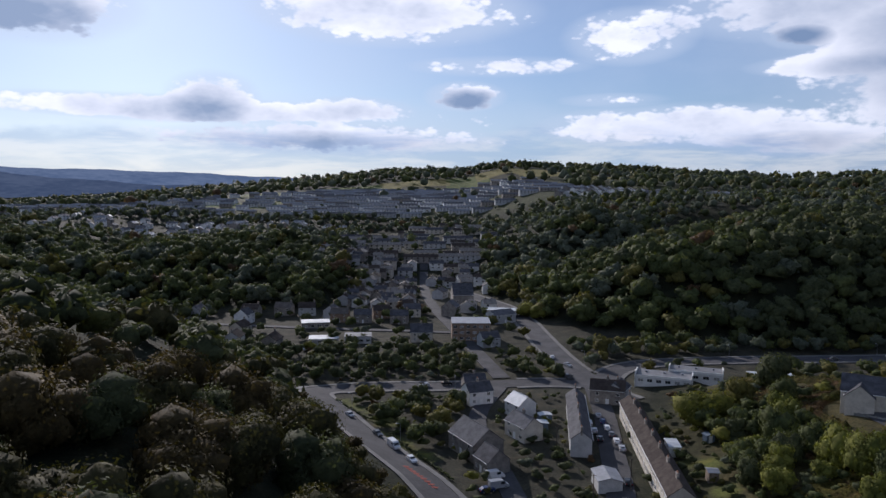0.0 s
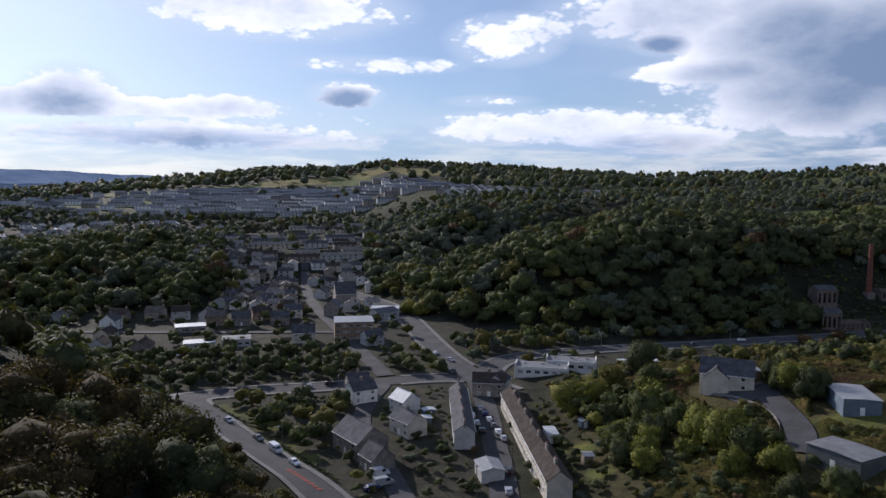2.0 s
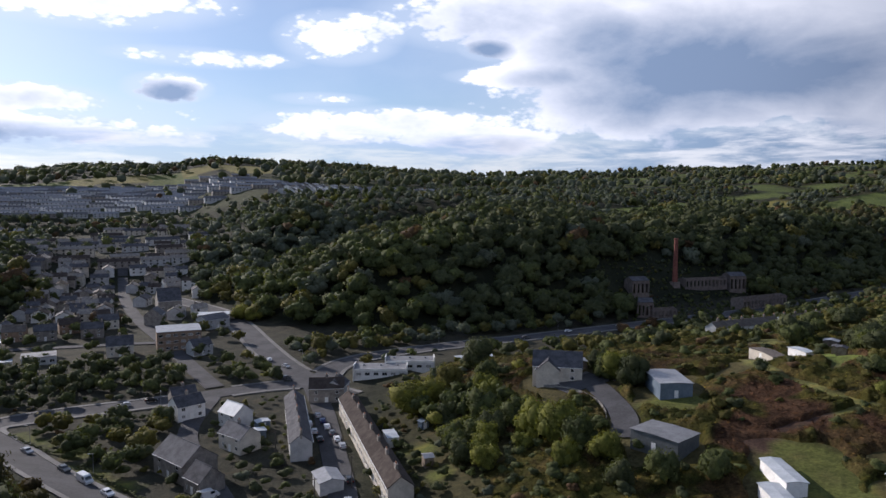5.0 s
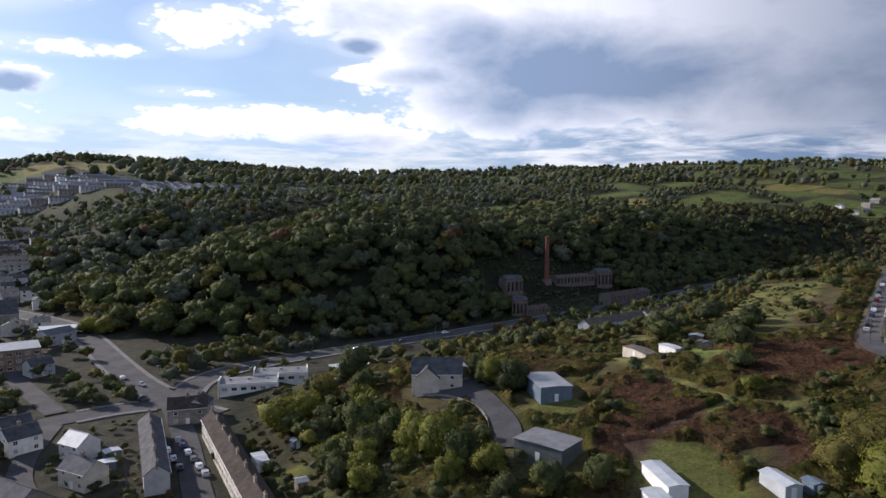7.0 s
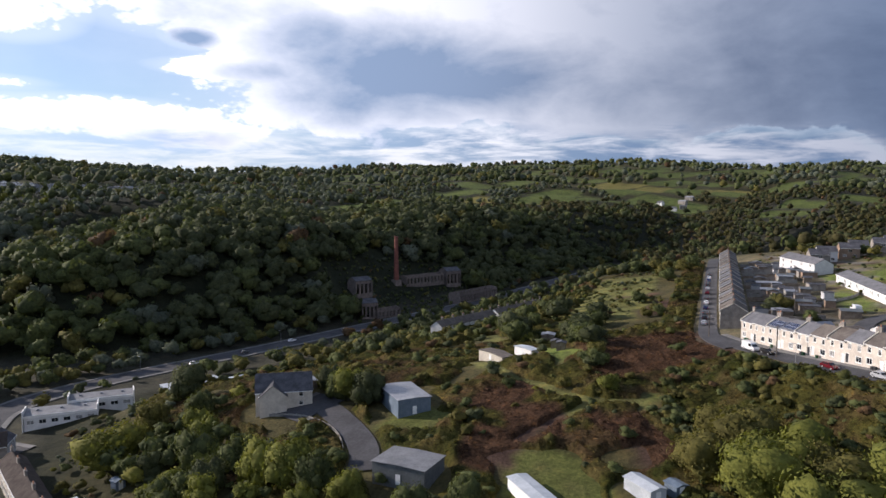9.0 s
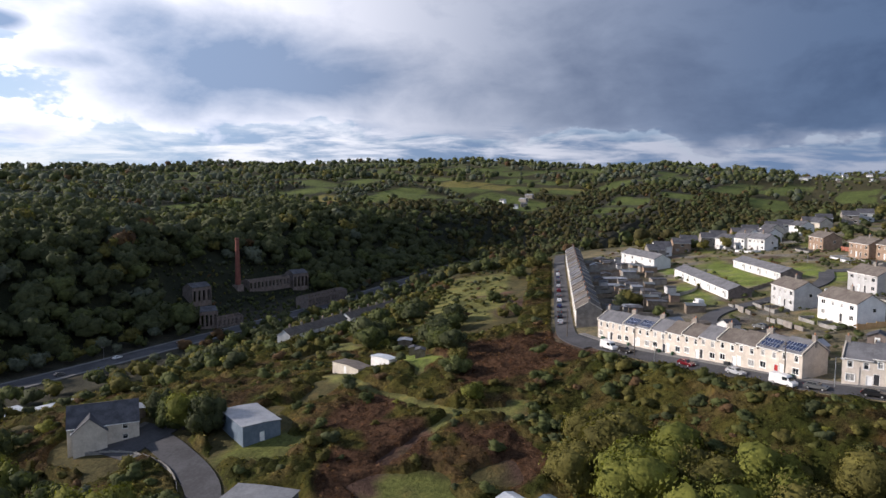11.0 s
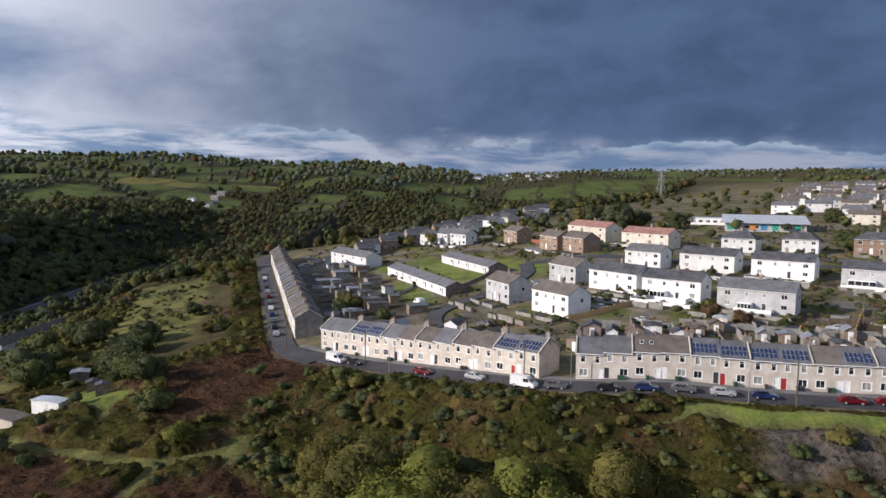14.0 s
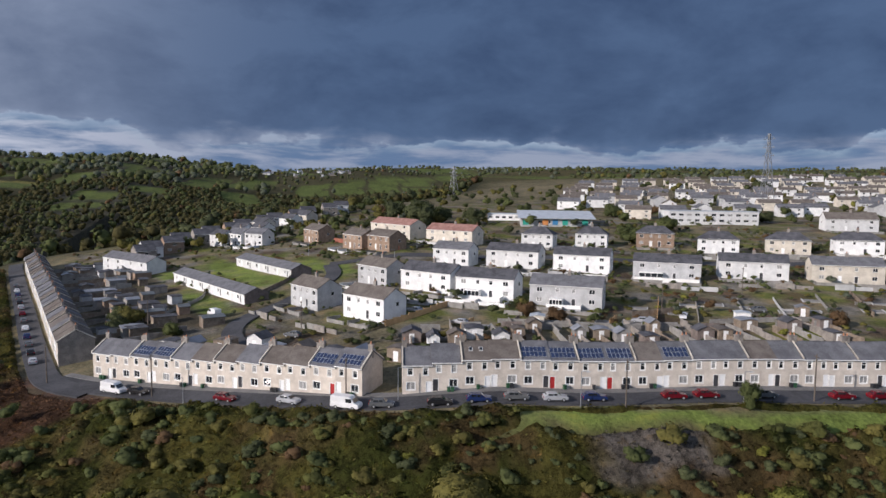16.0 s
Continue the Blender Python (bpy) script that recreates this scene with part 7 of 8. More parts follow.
def west_far():
    x, y = scatter(-700, -60, 60, 330, 9.5)
    w = -away(x, y, WEST_FOOT)
    ok = (w > 4) & (np.hypot(x, y) >= 215) & (np.degrees(np.arctan2(x, y)) > -38)
    woods("near_hill_wood", x[ok], y[ok], rng.uniform(4.0, 6.4, int(ok.sum())), MID_SHAPES, "dense wood over the near hillside")


west_far()
# among the houses and lanes below the spur
grove(66, 108, 150, 206, 8.5, (3.2, 4.6), SOFT_SHAPES, (LEAF_WILLOW, LEAF_GREEN, LEAF_WILLOW), "on the slope above the terrace", lambda x, y: (x - 66 > (206 - y) * 0.12) & ~((x > 99) & (y > 140)), 0.0, 3.5)
for tx, ty, ts, leaf in ((78, 204, 9.0, LEAF_GOLD), (110, 228, 7.5, LEAF_DARK), (92, 212, 6.5, LEAF_OLIVE), (88, 178, 7.0, LEAF_GREEN), (94, 186, 6.0, LEAF_WILLOW), (84, 166, 5.5, LEAF_DARK), (93, 148, 7.0, LEAF_WILLOW), (92, 156, 7.0, LEAF_WILLOW), (95, 141, 6.0, LEAF_GREEN), (94, 168, 5.5, LEAF_GREEN), (131, 168, 5.0, LEAF_DARK), (80, 186, 5.0, LEAF_DARK), (76, 172, 4.6, LEAF_GREEN), (72, 158, 4.4, LEAF_DARK), (104, 208, 5.5, LEAF_GREEN), (98, 198, 5.0, LEAF_WILLOW), (129, 178, 4.2, LEAF_GREEN), (130, 175, 4.6, LEAF_WILLOW), (132, 186, 4.0, LEAF_DARK), (96, 132, 5.0, LEAF_WILLOW), (88, 136, 4.6, LEAF_WILLOW), (100, 118, 5.0, LEAF_GREEN), (108, 112, 4.6, LEAF_GREEN), (92, 122, 4.4, LEAF_DARK)):
    grow(tx, ty, ts * (0.78 if tx < 120 and ts < 8.5 else 1.0), NEAR_SHAPES if ts > 8.5 else TALL_SHAPES, leaf, "beside the hill lane")
# below the terraces
for tx, ty, ts, leaf in ((154, 78, 4.8, LEAF_OLIVE), (150, 68, 5.2, LEAF_WILLOW), (147, 60, 4.8, LEAF_OLIVE), (159, 86, 3.8, LEAF_OLIVE), (149, 50, 4.6, LEAF_WILLOW), (144, 43, 4.8, LEAF_OLIVE), (151, 36, 3.6, LEAF_OLIVE), (141, 70, 5.4, LEAF_WILLOW), (136, 57, 5.6, LEAF_WILLOW),
                         (146, 24, 3.2, LEAF_GREEN), (142, 8, 3.4, LEAF_OLIVE), (137, 34, 4.4, LEAF_WILLOW), (135, 46, 4.6, LEAF_GREEN), (144, 82, 4.2, LEAF_OLIVE), (146, -12, 3.0, LEAF_WILLOW)):
    grow(tx, ty, ts * 1.5, NEAR_SHAPES, leaf, "on the bank below the terrace", 0.12, 1.15)
# along the flank of the spur
for tx, ty, ts, leaf in ((248, 187, 5.5, LEAF_DARK), (240, 184, 5.0, LEAF_DARK), (211, 155, 6.5, LEAF_DARK), (219, 160, 6.0, LEAF_DARK), (203, 149, 5.0, LEAF_GREEN), (191, 137, 5.0, LEAF_DARK), (197, 143, 4.6, LEAF_GREEN), (239, 165, 5.0, LEAF_DARK), (231, 161, 4.6, LEAF_GREEN), (214, 184, 7.5, LEAF_DARK), (207, 178, 6.0, LEAF_GREEN), (230, 187, 4.0, LEAF_GREEN), (178, 127, 3.6, LEAF_GREEN), (184, 131, 3.0, LEAF_OLIVE),
                         (167, 117, 3.4, LEAF_WILLOW), (270, 165, 3.6, LEAF_GREEN), (244, 148, 2.6, LEAF_OLIVE), (248, 145, 2.8, LEAF_GREEN), (254, 150, 2.2, LEAF_OLIVE), (329, 182, 4.6, LEAF_GREEN), (371, 189, 5.5, LEAF_GREEN), (358, 188, 5.0, LEAF_OLIVE), (319, 171, 2.6, LEAF_OLIVE), (340, 190, 4.4, LEAF_OLIVE), (226, 196, 4.6, LEAF_DARK), (258, 200, 4.4, LEAF_GREEN), (181, 107, 2.0, LEAF_GREEN), (180, 90, 2.2, LEAF_GREEN), (158, 142, 2.2, LEAF_GREEN), (164, 128, 2.2, LEAF_OLIVE)):
    grow(tx, ty, ts, SOFT_SHAPES, leaf, "on the flank of the spur")
grow(161.4, -14.6, 2.0, SOFT_SHAPES, LEAF_GREEN, "on the grass beside the street", 0.0, 1.5)
grove(150, 420, 196, 292, 10.0, (2.6, 4.6), SOFT_SHAPES, (LEAF_GREEN, LEAF_DARK, LEAF_OLIVE), "between the spur and the valley road", lambda x, y: (y > 205 + 0.02 * x) & (inside(x, y, (292, 190, 72, 27, 22.5)) > 1) & ~((x > 225) & (x < 352) & (y - 240 - (x - 232) * 0.27 > -28) & (y - 240 - (x - 232) * 0.27 < 11)), 0.1)
grove(250, 420, 186, 240, 8.0, (2.8, 4.6), SOFT_SHAPES, (LEAF_GREEN, LEAF_OLIVE, LEAF_DARK), "on the valley side below the ridge", lambda x, y: (-away(x, y, BENCH_EDGE) < -10) & (inside(x, y, (292, 190, 70, 26, 22.5)) > 1), 0.1)
# valley floor
grove(-28, 12, 198, 246, 7.5, (2.6, 4.2), SOFT_SHAPES, (LEAF_GREEN, LEAF_DARK, LEAF_OLIVE), "beside the road junction", lambda x, y: (x > -12 - (y - 198) * 0.42) & (np.hypot(x - 6, y - 190) > 15) & (np.hypot(x - 14, y - 242) > 9), 0.1)
grove(-90, 20, 272, 326, 8.5, (2.8, 4.6), SOFT_SHAPES, (LEAF_GREEN, LEAF_DARK, LEAF_DARK), "among the buildings of the town", None, 0.15, 3.0)
grove(235, 450, 298, 336, 9.5, (1.8, 2.9), SOFT_SHAPES, (LEAF_DARK, LEAF_GREEN, LEAF_DARK), "beside the valley road", lambda x, y: y < 314 + 0.06 * (x - 240), 0.1, 2.0)
grove(90, 430, 284, 303, 10.5, (1.6, 2.7), SOFT_SHAPES, (LEAF_DARK, LEAF_GREEN, LEAF_GREY), "between the units and the valley road", lambda x, y: (y > 284 + 0.02 * x) & ((x > 190) | (y > 292)), 0.1)
grove(-115, 32, 440, 660, 17.0, (2.2, 4.0), SOFT_SHAPES, (LEAF_DARK, LEAF_GREEN, LEAF_DARK), "up the town's valley", lambda x, y: (np.abs(x - 14) > 12) | (np.abs(y - 455) > 20), 0.1, 4.0)
grove(58, 240, 316, 340, 8.0, (3.0, 5.0), SOFT_SHAPES, (LEAF_GREEN, LEAF_GREY, LEAF_OLIVE), "along the valley road", None, 0.1)
grove(14, 46, 300, 430, 13.0, (2.4, 4.0), SOFT_SHAPES, (LEAF_DARK, LEAF_GREEN, LEAF_OLIVE), "between the road and the town", lambda x, y: np.hypot(x - 14, y - 352) > 19, 0.1, 2.5)
grove(56, 96, 286, 318, 9.0, (2.8, 4.6), SOFT_SHAPES, (LEAF_GREEN, LEAF_GREY, LEAF_OLIVE), "in the corner of the roads", None, 0.1, 2.5)
grove(24, 46, 272, 300, 7.0, (2.8, 4.2), SOFT_SHAPES, (LEAF_DARK, LEAF_GREEN), "on the traffic island", None, 0.1)
for tx, ty, ts, leaf in ((50, 414, 7.0, LEAF_GOLD), (56, 405, 5.5, LEAF_GOLD), (-24, 430, 4.5, LEAF_RUST), (-14, 424, 4.0, LEAF_RUST), (232, 305, 3.5, LEAF_RUST), (240, 300, 3.2, LEAF_RUST)):
    grow(tx, ty, ts, NEAR_SHAPES, leaf, "at the edge of the wood")
grove(-140, 30, 335, 430, 15.0, (2.2, 4.0), SOFT_SHAPES, (LEAF_DARK, LEAF_GREEN), "between the town's houses", lambda x, y: np.hypot(x - 14, y - 352) > 20, 0.1, 3.0)
# on the estate
grove(400, 540, -10, 150, 12.0, (2.2, 4.2), SOFT_SHAPES, (LEAF_DARK, LEAF_GREEN, LEAF_OLIVE), "between the houses at the end of the spur", lambda x, y: (away(x, y, SPUR_END) < 10) & (-away(x, y, BENCH_EDGE) > 5), 0.1)
grove(385, 720, -420, -20, 24.0, (2.0, 4.0), SOFT_SHAPES, (LEAF_DARK, LEAF_GREEN, LEAF_OLIVE), "in gardens up the hill", lambda x, y: np.abs(y + 220) < 220, 0.1)
for tx, ty, ts, leaf in ((440, 2, 8.0, LEAF_DARK), (425, -8, 7.0, LEAF_DARK), (455, 14, 7.0, LEAF_DARK), (338, -75, 5.0, LEAF_GREEN), (371, -109, 6.0, LEAF_GREEN), (394, -177, 5.0, LEAF_DARK), (431, -107, 6.0, LEAF_GREEN), (507, -102, 6.5, LEAF_DARK), (413, 4, 9.5, LEAF_DARK), (419, -24, 7.0, LEAF_DARK), (310, -134, 3.6, LEAF_DARK), (293, -42, 2.6, LEAF_GREEN), (291, -78, 3.3, LEAF_DARK), (474, 11, 6.0, LEAF_DARK), (378, -228, 4.2, LEAF_DARK), (258, 106, 4.0, LEAF_OLIVE), (263, 110, 3.4, LEAF_DARK), (224, 5, 3.0, LEAF_RUST), (219, -1, 2.8, LEAF_RUST), (206, -67, 3.0, LEAF_RUST), (362, -84, 4.5, LEAF_GREEN), (372, -100, 4.0, LEAF_DARK), (415, -150, 4.0, LEAF_GREEN), (420, -185, 4.5, LEAF_DARK), (438, -80, 4.0, LEAF_DARK), (468, -66, 4.5, LEAF_GREEN), (252, 108, 3.4, LEAF_DARK), (240, 92, 2.6, LEAF_GREEN), (300, -20, 2.4, LEAF_GREEN), (610, -320, 9.0, LEAF_DARK)):
    grow(tx, ty, ts, SOFT_SHAPES, leaf, "among the estate houses", 0.1)


# ---- scrub ----
BUSH_SHAPES = [crown_shape(rng, 3, 44, 0.15, False, 0.7, up=0.5, jitter=0.25) for _ in range(8)]


FULL_BUSHES = [crown_shape(rng, 5, 150, 0.095, False, 0.85, up=0.2, jitter=0.35) for _ in range(6)]
BUILT_ON = ((136, 159, 10), (109, 128, 9), (175.5, 161, 7), (183, 155, 5), (117, 103, 8), (110, 97, 7), (130, 88, 6), (119, 188, 13), (212, 168, 4), (198, 155, 3), (189.5, 147, 3), (84, 206, 3))


def patchy(x, y, size, seed=0.0):
    """Smooth random values from 0 to 1 on a lattice of that size."""
    u, v = x / size + seed * 17.3, y / size - seed * 9.1
    i, j = np.floor(u), np.floor(v)
    f, g = smooth(0, 1, u - i), smooth(0, 1, v - j)
    def at(a, b):
        return np.abs(np.sin(a * 127.1 + b * 311.7 + seed * 5.7) * 43758.5453) % 1.0
    return (at(i, j) * (1 - f) + at(i + 1, j) * f) * (1 - g) + (at(i, j + 1) * (1 - f) + at(i + 1, j + 1) * f) * g


def thicket_material():
    m = bpy.data.materials.new("thicket_leaves")
    m.use_nodes = True
    n = Nodes(m.node_tree)
    at = n.add("ShaderNodeNewGeometry").outputs["Position"]
    own = n.add("ShaderNodeNewGeometry").outputs["Random Per Island"]
    growth = n.add("ShaderNodeAttribute", attribute_name="growth").outputs["Color"]
    broad, twig, fine = n.noise(at, 0.22, 4.0, 0.6), n.noise(at, 1.1, 4.0, 0.65), n.noise(at, 5.0, 4.0, 0.7)
    k = n.math("ADD", n.math("MULTIPLY", broad, 0.5), n.math("ADD", n.math("MULTIPLY", twig, 0.8), n.math("MULTIPLY", fine, 0.7)))
    k = n.math("MULTIPLY", n.span(k, 0.76, 1.24, 0.35, 1.7), n.math("ADD", 0.85, n.math("MULTIPLY", own, 0.3)))
    colour = n.vec("MULTIPLY", growth, n.add("ShaderNodeCombineXYZ", {0: k, 1: k, 2: k}).outputs[0])
    colour = n.mix(n.math("MULTIPLY", n.span(n.noise(at, 0.45, 5.0, 0.65), 0.54, 0.66), 0.5), colour, n.vec("MULTIPLY", colour, (1.45, 1.15, 0.75)))
    relief = n.add("ShaderNodeBump", {"Strength": 0.9, "Distance": 0.35, "Height": n.math("ADD", twig, n.math("MULTIPLY", fine, 0.6))})
    shell = n.add("ShaderNodeBsdfPrincipled", {"Base Color": colour, "Roughness": 0.9, "Specular IOR Level": 0.08, "Normal": relief.outputs[0]})
    thin = n.add("ShaderNodeBsdfTranslucent", {0: n.vec("MULTIPLY", colour, (1.4, 1.4, 0.8))})
    both = n.add("ShaderNodeMixShader", {0: 0.35, 1: shell.outputs[0], 2: thin.outputs[0]})
    n.add("ShaderNodeOutputMaterial", {0: both.outputs[0]})
    return m


BRAMBLE, SEDGE, FERN, STRAW = (0.042, 0.047, 0.011), (0.082, 0.074, 0.019), (0.084, 0.047, 0.028), (0.140, 0.102, 0.042)


def thicket(name, x0, x1, y0, y1, step, where, label):
    """Close growth as one uneven sheet of bush heads, with sprays of leaves standing out of it. where: cover from 0 to 1, and how brown."""
    xs, ys = np.arange(x0, x1, step), np.arange(y0, y1, step)
    gx, gy = np.meshgrid(xs, ys)
    shape = gx.shape
    x, y = gx.ravel() + rng.uniform(-0.3, 0.3, gx.size) * step, gy.ravel() + rng.uniform(-0.3, 0.3, gx.size) * step
    k, brown = where(x, y)
    heads = (1 - np.abs(2 * patchy(x, y, 3.4, 1) - 1)) * 0.9 + (1 - np.abs(2 * patchy(x, y, 1.7, 2) - 1)) * 0.55 + patchy(x, y, 0.9, 3) * 0.35
    tall = 0.7 + 1.3 * smooth(0.40, 0.85, 0.6 * patchy(x, y, 9.0, 4) + 0.4 * patchy(x, y, 4.0, 9))
    h = (0.25 + heads * tall * (1 - 0.5 * brown)) * k - 0.4 * (1 - k)
    z = land(x, y) + h
    green = smooth(0.3, 0.7, 0.6 * patchy(x, y, 9.0, 5) + 0.4 * patchy(x, y, 2.6, 6))[:, None]
    tone = np.array(BRAMBLE) * green + np.array(SEDGE) * (1 - green)
    dry = np.clip(smooth(0.62, 0.8, patchy(x, y, 5.0, 7)) * 0.5, 0, 1)[:, None]
    tone = tone * (1 - dry) + np.array(STRAW) * dry
    fern = np.array(FERN) * (0.85 + 0.4 * patchy(x, y, 4.0, 8))[:, None]
    tone = tone * (1 - brown[:, None]) + fern * brown[:, None]
    dead = smooth(1.25, 0.75, inside(x, y, (156.0, 5, 4.5, 9, 0)) + 0.5 * (patchy(x, y, 1.6, 14) - 0.5))[:, None]  # grey leafless brush
    tone = tone * (1 - dead) + np.array((0.135, 0.118, 0.102)) * (0.6 + 0.8 * patchy(x, y, 0.9, 15))[:, None] * dead
    wide = shape[1]
    i = (np.arange(shape[0] - 1)[:, None] * wide + np.arange(wide - 1)).ravel()
    live = (k > 0.02)
    i = i[live[i] | live[i + 1] | live[i + wide] | live[i + wide + 1]]
    tris = np.vstack([np.c_[i, i + 1, i + 1 + wide], np.c_[i, i + 1 + wide, i + wide]])
    v = np.c_[x, y, z]
    # sprays of leaves
    put = np.tile(np.nonzero(k > 0.4)[0], 2)
    c = v[put] + np.c_[rng.uniform(-0.5, 0.5, (len(put), 2)) * step, rng.uniform(0.0, 0.18, len(put))]
    e1, e2 = rng.normal(size=(len(put), 3)), rng.normal(size=(len(put), 3))
    e1[:, 2] *= 0.4
    e2[:, 2] = np.abs(e2[:, 2]) * 0.8 + 0.15
    size = rng.uniform(0.08, 0.20, (len(put), 1)) * (1 + 0.3 * tall[put, None])
    e1[np.cross(e1, e2)[:, 2] < 0] *= -1
    sprays = np.stack([c - e1 * size, c + e1 * size, c + e2 * size], 1).reshape(-1, 3)
    used, back = np.unique(tris, return_inverse=True)
    body = v[used]
    n = len(body)
    verts = np.vstack([body, sprays])
    faces = np.vstack([back.reshape(-1, 3), n + np.arange(len(sprays)).reshape(-1, 3)])
    flat = np.cross(v[tris[:, 1]] - v[tris[:, 0]], v[tris[:, 2]] - v[tris[:, 0]])
    lit = np.zeros_like(v)
    for corner in range(3):
        np.add.at(lit, tris[:, corner], flat)
    lit /= np.linalg.norm(lit, axis=1)[:, None] + 1e-9
    leafy = lit[put] + rng.normal(size=(len(put), 3)) * 0.55
    leafy /= np.linalg.norm(leafy, axis=1)[:, None]
    mesh = mesh_of(name, verts, faces, [THICKET], None, np.vstack([lit[used], np.repeat(leafy, 3, axis=0)]))
    tint = mesh.color_attributes.new("growth", "FLOAT_COLOR", "POINT")
    tones = np.vstack([tone[used], np.repeat(tone[put] * rng.uniform(0.6, 1.9, (len(put), 1)), 3, axis=0)])
    tint.data.foreach_set("color", np.c_[tones, np.ones(len(tones))].ravel())
    tagged(new(name, mesh), label, "scrub", kind="stuff")


THICKET = thicket_material()


def open_ground(x, y):
    """1 where growth may stand, falling to 0 at roads, buildings, lawns and paths."""
    k = np.ones(len(x))
    wob = 0.12 * np.sin(x / 1.9 + y / 3.1) + 0.10 * np.sin(y / 2.3 - x / 4.7)
    for f in FIELDS:
        if f[5] in (GRASS, MEADOW, LAWN):
            k *= smooth(0.95, 1.2, inside(x, y, f) + wob)
    for width, line in ROADS.values():
        k *= smooth(width / 2 + 0.3, width / 2 + 2.0, np.abs(away(x, y, line)))
    for cx, cy, r in BUILT_ON:
        k *= smooth(r - 1, r + 1, np.hypot(x - cx, y - cy))
    return k


def bank_growth(x, y):
    b = -away(x, y, BENCH_EDGE)
    k = open_ground(x, y) * smooth(-40, -34, b) * smooth(4.5, 2.0, b) * np.where(x > 222, smooth(-11, -8, b), 1)
    k *= 0.62 + 0.38 * smooth(0, -8, b)  # low beside the street
    brown = 0.6 * smooth(0.50, 0.70, 0.45 * patchy(x, y, 15.0, 11) + 0.35 * patchy(x, y, 4.0, 12) + 0.2 * patchy(x, y, 1.3, 13))
    return k, np.maximum(brown * 0.9, smooth(1.15, 0.9, inside(x, y, (196, 119, 20, 16, -45))))


def slope_growth(x, y):
    e, b = -away(x, y, EAST_FOOT), -away(x, y, BENCH_EDGE)
    thin = patchy(x, y, 16.0, 21) * 0.6 + patchy(x, y, 6.0, 22) * 0.4
    k = open_ground(x, y) * smooth(28, 34, e) * smooth(-33, -37, b) * smooth(0.24, 0.36, thin)
    k *= 1 - ((x > 66) & (x < 104) & (y > 150) & (y < 206))
    brown = 0.7 * smooth(0.55, 0.72, 0.5 * patchy(x, y, 13.0, 23) + 0.3 * patchy(x, y, 4.0, 24) + 0.2 * patchy(x, y, 1.3, 26))
    for f in FIELDS:
        if f[5] is BRACKEN:
            brown = np.maximum(brown, smooth(1.25, 0.9, inside(x, y, f) + 0.5 * (patchy(x, y, 5.0, 25) - 0.5)))
    return k, brown


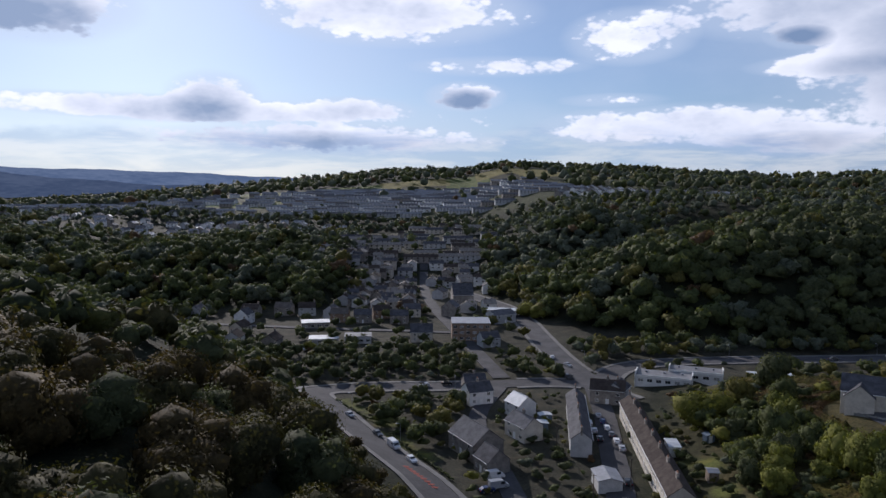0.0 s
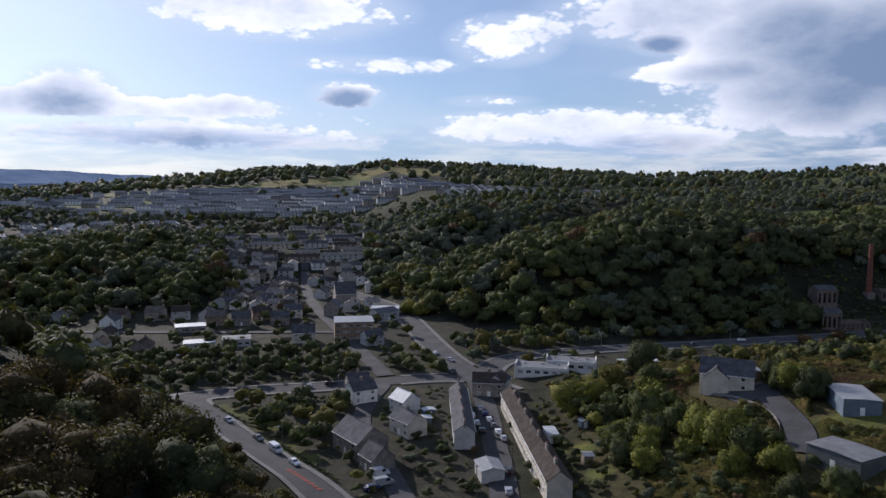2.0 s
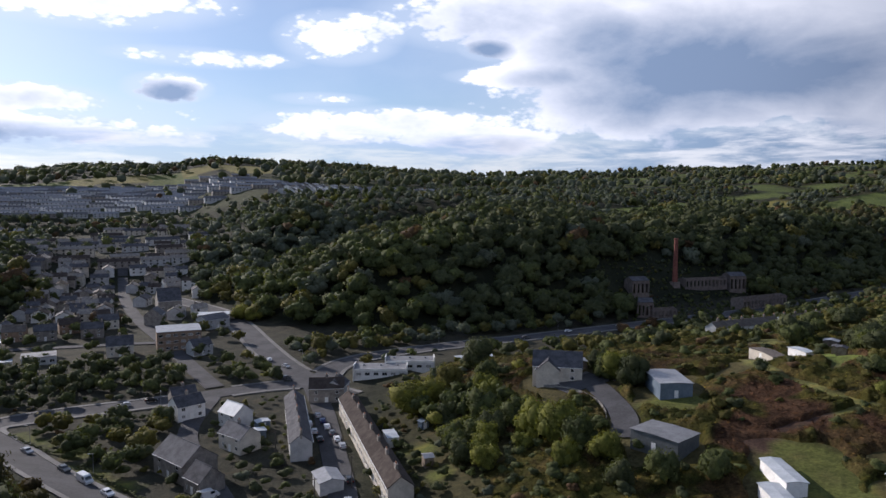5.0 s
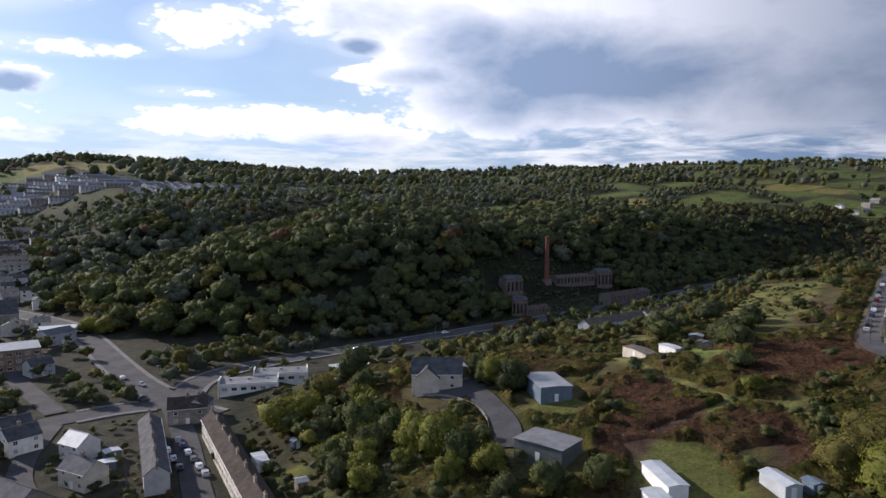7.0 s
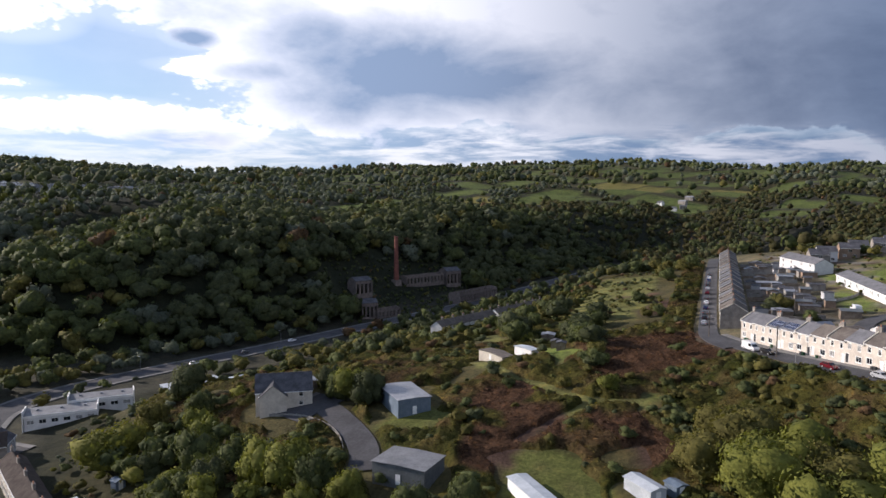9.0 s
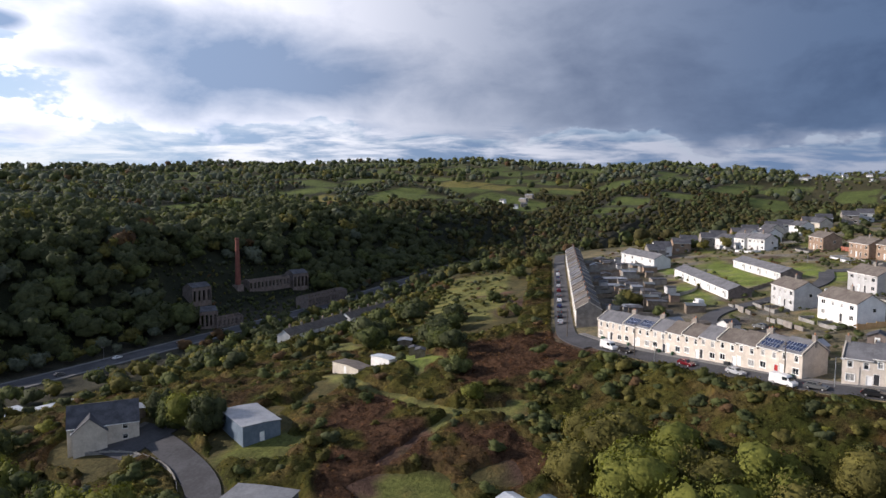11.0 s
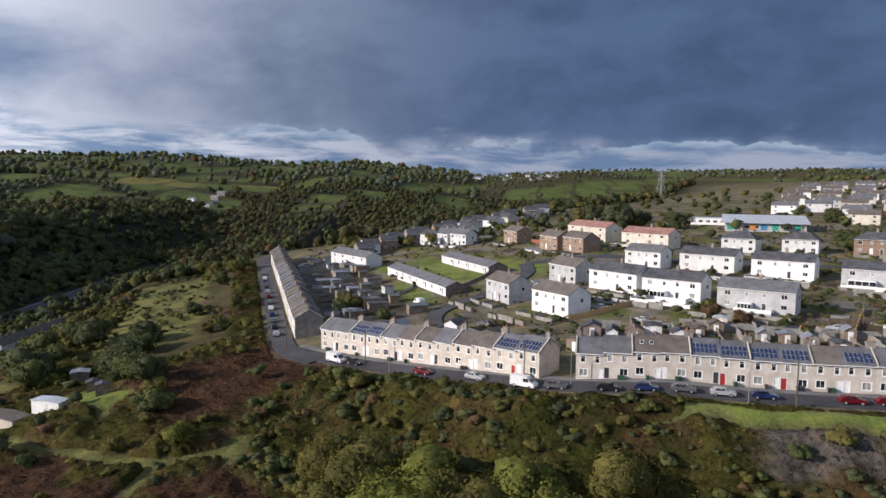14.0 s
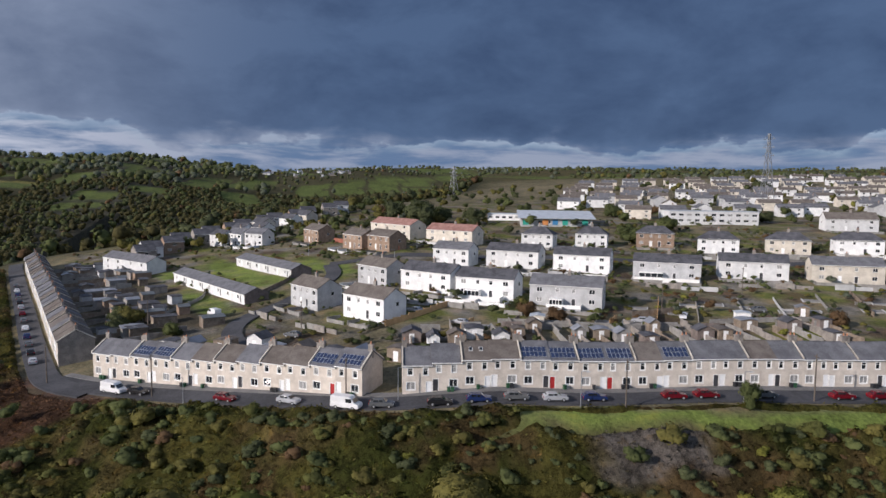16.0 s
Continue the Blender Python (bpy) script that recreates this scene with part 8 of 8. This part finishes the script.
def scrub():
    thicket("brambles", 108, 396, -78, 198, 0.8, bank_growth, "brambles, rough grass and brown bracken on the bank below the street")
    thicket("scrub", 70, 330, -70, 282, 0.95, slope_growth, "bramble, gorse and autumn bracken over the rough slope")
    # single bushes that stand out of it
    x, y = scatter(72, 330, -70, 280, 4.6)
    e, b = -away(x, y, EAST_FOOT), -away(x, y, BENCH_EDGE)
    k = np.where(b > -36, bank_growth(x, y)[0], slope_growth(x, y)[0])
    brown = np.where(b > -36, bank_growth(x, y)[1], slope_growth(x, y)[1])
    ok = (e > 30) & (b < -2.5) & (k > 0.6) & (rng.random(len(x)) < np.where(brown > 0.5, 0.12, np.where(b > -30, 0.45, 0.75)))
    woods("bushes", x[ok], y[ok], 1.0 + 2.0 * rng.random(int(ok.sum())) ** 2, FULL_BUSHES, "single hawthorn and gorse bushes over the rough slope", (0.26, 0.20, 0.16, 0.05, 0.05, 0.0, 0.14, 0.14), 0.3, "scrub", 9.0, 0.5)
    # taller bushes that hide the edge of the street
    x, y = scatter(130, 232, -72, 108, 2.1)
    b = -away(x, y, BENCH_EDGE)
    k, brown = bank_growth(x, y)
    ok = (b < -0.6) & (b > -34) & (k > 0.3) & (brown < 0.6) & (inside(x, y, (156, 5, 4.5, 9, 0)) > 1.1) & (0.6 * patchy(x, y, 11.0, 31) + 0.4 * patchy(x, y, 4.0, 32) > np.where(b > -11, 0.30, 0.45))
    woods("bank_bushes", x[ok], y[ok], 0.8 + 1.5 * rng.random(int(ok.sum())) ** 1.8, FULL_BUSHES, "bramble and sallow bushes over the bank below the street", (0.28, 0.16, 0.13, 0.02, 0.06, 0.0, 0.15, 0.20), 0.35, "scrub", 5.0, 0.6)
    # gardens of the estate and the valley
    x, y = scatter(182, 345, -150, 60, 7.5)
    b = -away(x, y, BENCH_EDGE)
    ok = (b > 16) & clear_of_roads(x, y, 1.5) & (rng.random(len(x)) < 0.42)
    for px, py, turn, w in PLOTS:
        ok &= inside(x, y, (px - 4 * math.sin(radians(turn)), py + 4 * math.cos(radians(turn)), w / 2 + 1.2, 5.6, turn)) > 1
    woods("garden_bushes", x[ok], y[ok], 0.8 + 1.3 * rng.random(int(ok.sum())) ** 2, FULL_BUSHES, "bushes and small trees in the sloping gardens", (0.34, 0.28, 0.12, 0.04, 0.14, 0.04, 0.04), 0.2, "shrubs", 9.0, 0.7)
    x, y = scatter(180, 420, -160, 170, 5.4)
    b = -away(x, y, BENCH_EDGE)
    ok = (b > 26) & (roll_noise(x, y, 6.0) + 0.6 * roll_noise(x + 30, y, 15.0) > -0.15) & clear_of_roads(x, y, 2.0)
    for f in FIELDS:
        ok &= inside(x, y, f) > 1.05
    woods("garden_shrubs", x[ok], y[ok], rng.uniform(0.7, 1.7, int(ok.sum())), BUSH_SHAPES, "shrubs and hedges in the estate gardens", (0.32, 0.28, 0.17, 0.02, 0.14, 0.07), 0.4, "shrubs")
    x, y = scatter(58, 104, 130, 245, 4.4)
    ok = (-away(x, y, EAST_FOOT) > 8) & clear_of_roads(x, y, 2.0) & (roll_noise(x, y, 8.0) > -0.75)
    woods("garden_shrubs", x[ok], y[ok], 0.8 + 1.6 * rng.random(int(ok.sum())) ** 1.5, FULL_BUSHES, "overgrown shrubs behind the old terrace", (0.35, 0.3, 0.2, 0.02, 0.05, 0.08), 0.4, "shrubs")
    x, y = scatter(-110, 60, 120, 330, 6.2)
    ok = (-away(x, y, EAST_FOOT) < 8) & (-away(x, y, WEST_FOOT) < 4) & clear_of_roads(x, y, 2.5) & (roll_noise(x, y, 11.0) > -0.45) & ~before_road(x, y, 6, 7)
    woods("garden_shrubs", x[ok], y[ok], 0.9 + 1.9 * rng.random(int(ok.sum())) ** 1.5, FULL_BUSHES, "hedges and shrubs on the valley floor", (0.35, 0.4, 0.12, 0.02, 0.03, 0.08), 0.4, "shrubs")


scrub()


def meadow_bushes():
    x, y = scatter(225, 372, 150, 225, 4.2)
    ok = (inside(x, y, (292, 190, 66, 24, 22.5)) < 1) & (roll_noise(x, y, 5.0) + 0.7 * roll_noise(y, x + 20, 9.0) > 0.05)
    woods("meadow_bushes", x[ok], y[ok], rng.uniform(0.6, 2.2, int(ok.sum())), BUSH_SHAPES, "single bushes and brambles over the rough meadow", (0.2, 0.2, 0.2, 0.02, 0.12, 0.03, 0.2, 0.2), 0.35, "scrub")


meadow_bushes()


def hedges():
    """Hedges round the plots of the estate and along the valley road."""
    x, y = [], []
    def run(ax, ay, bx, by, step):
        k = np.linspace(0, 1, max(2, int(math.hypot(bx - ax, by - ay) / step)))
        x.extend(ax + (bx - ax) * k + rng.uniform(-0.3, 0.3, len(k)))
        y.extend(ay + (by - ay) * k + rng.uniform(-0.3, 0.3, len(k)))
    for i, (px, py, turn, w) in enumerate(PLOTS):
        m = pose(px, py, 0, 0, 0, turn)
        a = w / 2 + 1.2
        for p, q in (((-a, 9.5), (-a, 20)), ((a, 9.5), (a, 20)), ((-a, 20), (a, 20)), ((0, 10.5), (0, 20)), ((-a, -8.5), (a * 0.2, -8.5)), ((a, -9), (a, 2))):
            if rng.random() < 0.72:
                c, d = m @ Vector((*p, 0)), m @ Vector((*q, 0))
                run(c.x, c.y, d.x, d.y, 1.1)
    x, y = np.array(x), np.array(y)
    ok = clear_of_roads(x, y, 0.8)
    for px, py, turn, w in PLOTS:
        ok &= inside(x, y, (px - 4 * math.sin(radians(turn)), py + 4 * math.cos(radians(turn)), w / 2 + 0.6, 4.8, turn)) > 1
    woods("hedges", x[ok], y[ok], rng.uniform(0.55, 1.15, int(ok.sum())), BUSH_SHAPES, "clipped and overgrown hedges round the estate plots", (0.3, 0.45, 0.1, 0.0, 0.1, 0.05), 0.35, "hedges")
    x, y = [], []
    for line in (HEDGE_CURVE, HEDGE_ROAD):
        for (ax, ay), (bx, by) in zip(line, line[1:]):
            run(ax, ay, bx, by, 0.8)
    woods("hedges", np.array(x), np.array(y), rng.uniform(0.6, 0.95, len(x)), BUSH_SHAPES, "clipped green hedge along the valley road", (0.5, 0.5), 0.35, "hedge")


HEDGE_CURVE = [(-37, 242), (-31, 231), (-25, 222.5), (-18, 219)]
HEDGE_ROAD = [(-15.3, 206), (-8.6, 194.4), (-3.3, 185.6), (3, 174)]
hedges()


def red_hatching():
    """Slanted red bars on the asphalt where the road bends."""
    paint = mat("red_road_paint", (0.20, 0.045, 0.035), (0.32, 0.08, 0.06), 1.2, 0.9, 0.1)
    ob = tagged(new("road_marking"), "worn red hatched bars painted on the asphalt", "road marking", kind="structure")
    for i in range(9):
        k = i / 8
        x, y = -9.6 + 7.6 * k, 177.6 - 11.2 * k
        bm = one_box(-1.3, 1.3, -0.42, 0.42, 0.0, 0.03)
        bm.transform(pose(x, y, float(land(x, y)) + 0.285, 0, 0, -20))
        part("painted_bar", bm, paint, ob)


red_hatching()
shed(65.5, 188.6, 84, 6.5, 3.0, 2.6, 0.2, PAINT_WHITE, METAL_PALE, "white flat-roofed garden room behind the old terrace", name="garden_room")
shed(67.5, 166, 84, 3.0, 2.4, 2.2, 0.4, TIMBER, METAL_GREY, "small dark timber shed in a valley garden", name="garden_shed")
shed(34, 222, 10, 4.0, 3.0, 2.4, 0.3, METAL_BLUE, METAL_PALE, "pale blue sheet-roofed shed behind the street", name="garden_shed")


def garden_bits():
    """Low block walls, steps and patios on the slope between the rows of the estate."""
    r = random.Random(31)
    for i, (x, y, turn, w) in enumerate(PLOTS):
        if x > 320:
            continue
        m = pose(x, y, 0, 0, 0, turn)
        c = m @ Vector((r.uniform(-w / 4, w / 4), 11.5 + r.uniform(-1, 1), 0))
        slab = tagged(new("patio"), "pale paved patio behind an estate house", "patio", kind="structure")
        bm = one_box(-w * 0.22, w * 0.22, -2.0, 2.0, -1.0, 0.3)
        bm.transform(pose(c.x, c.y, float(land(c.x, c.y)), 0, 0, turn))
        part("slab", bm, (CONCRETE, flags)[i % 2], slab)
        c = m @ Vector((r.uniform(-w / 3, w / 3), -12.5, 0))
        wall = tagged(new("retaining_wall"), "grey block retaining wall across the garden slope", "wall", "garden walls")
        for k in range(4):
            q = c + m.to_3x3() @ Vector((-w / 2 + (k + 0.5) * w / 4, 0.6 * (k % 2), 0))
            bm = one_box(-w / 8, w / 8, -0.14, 0.14, -1.2, 1.1 + 0.3 * ((i + k) % 3))
            bm.transform(pose(q.x, q.y, float(land(q.x, q.y)), 0, 0, turn))
            part("wall_panel", bm, (CONCRETE, STONE_DARK, RENDER_GREY)[(i + k // 2) % 3], wall)


garden_bits()
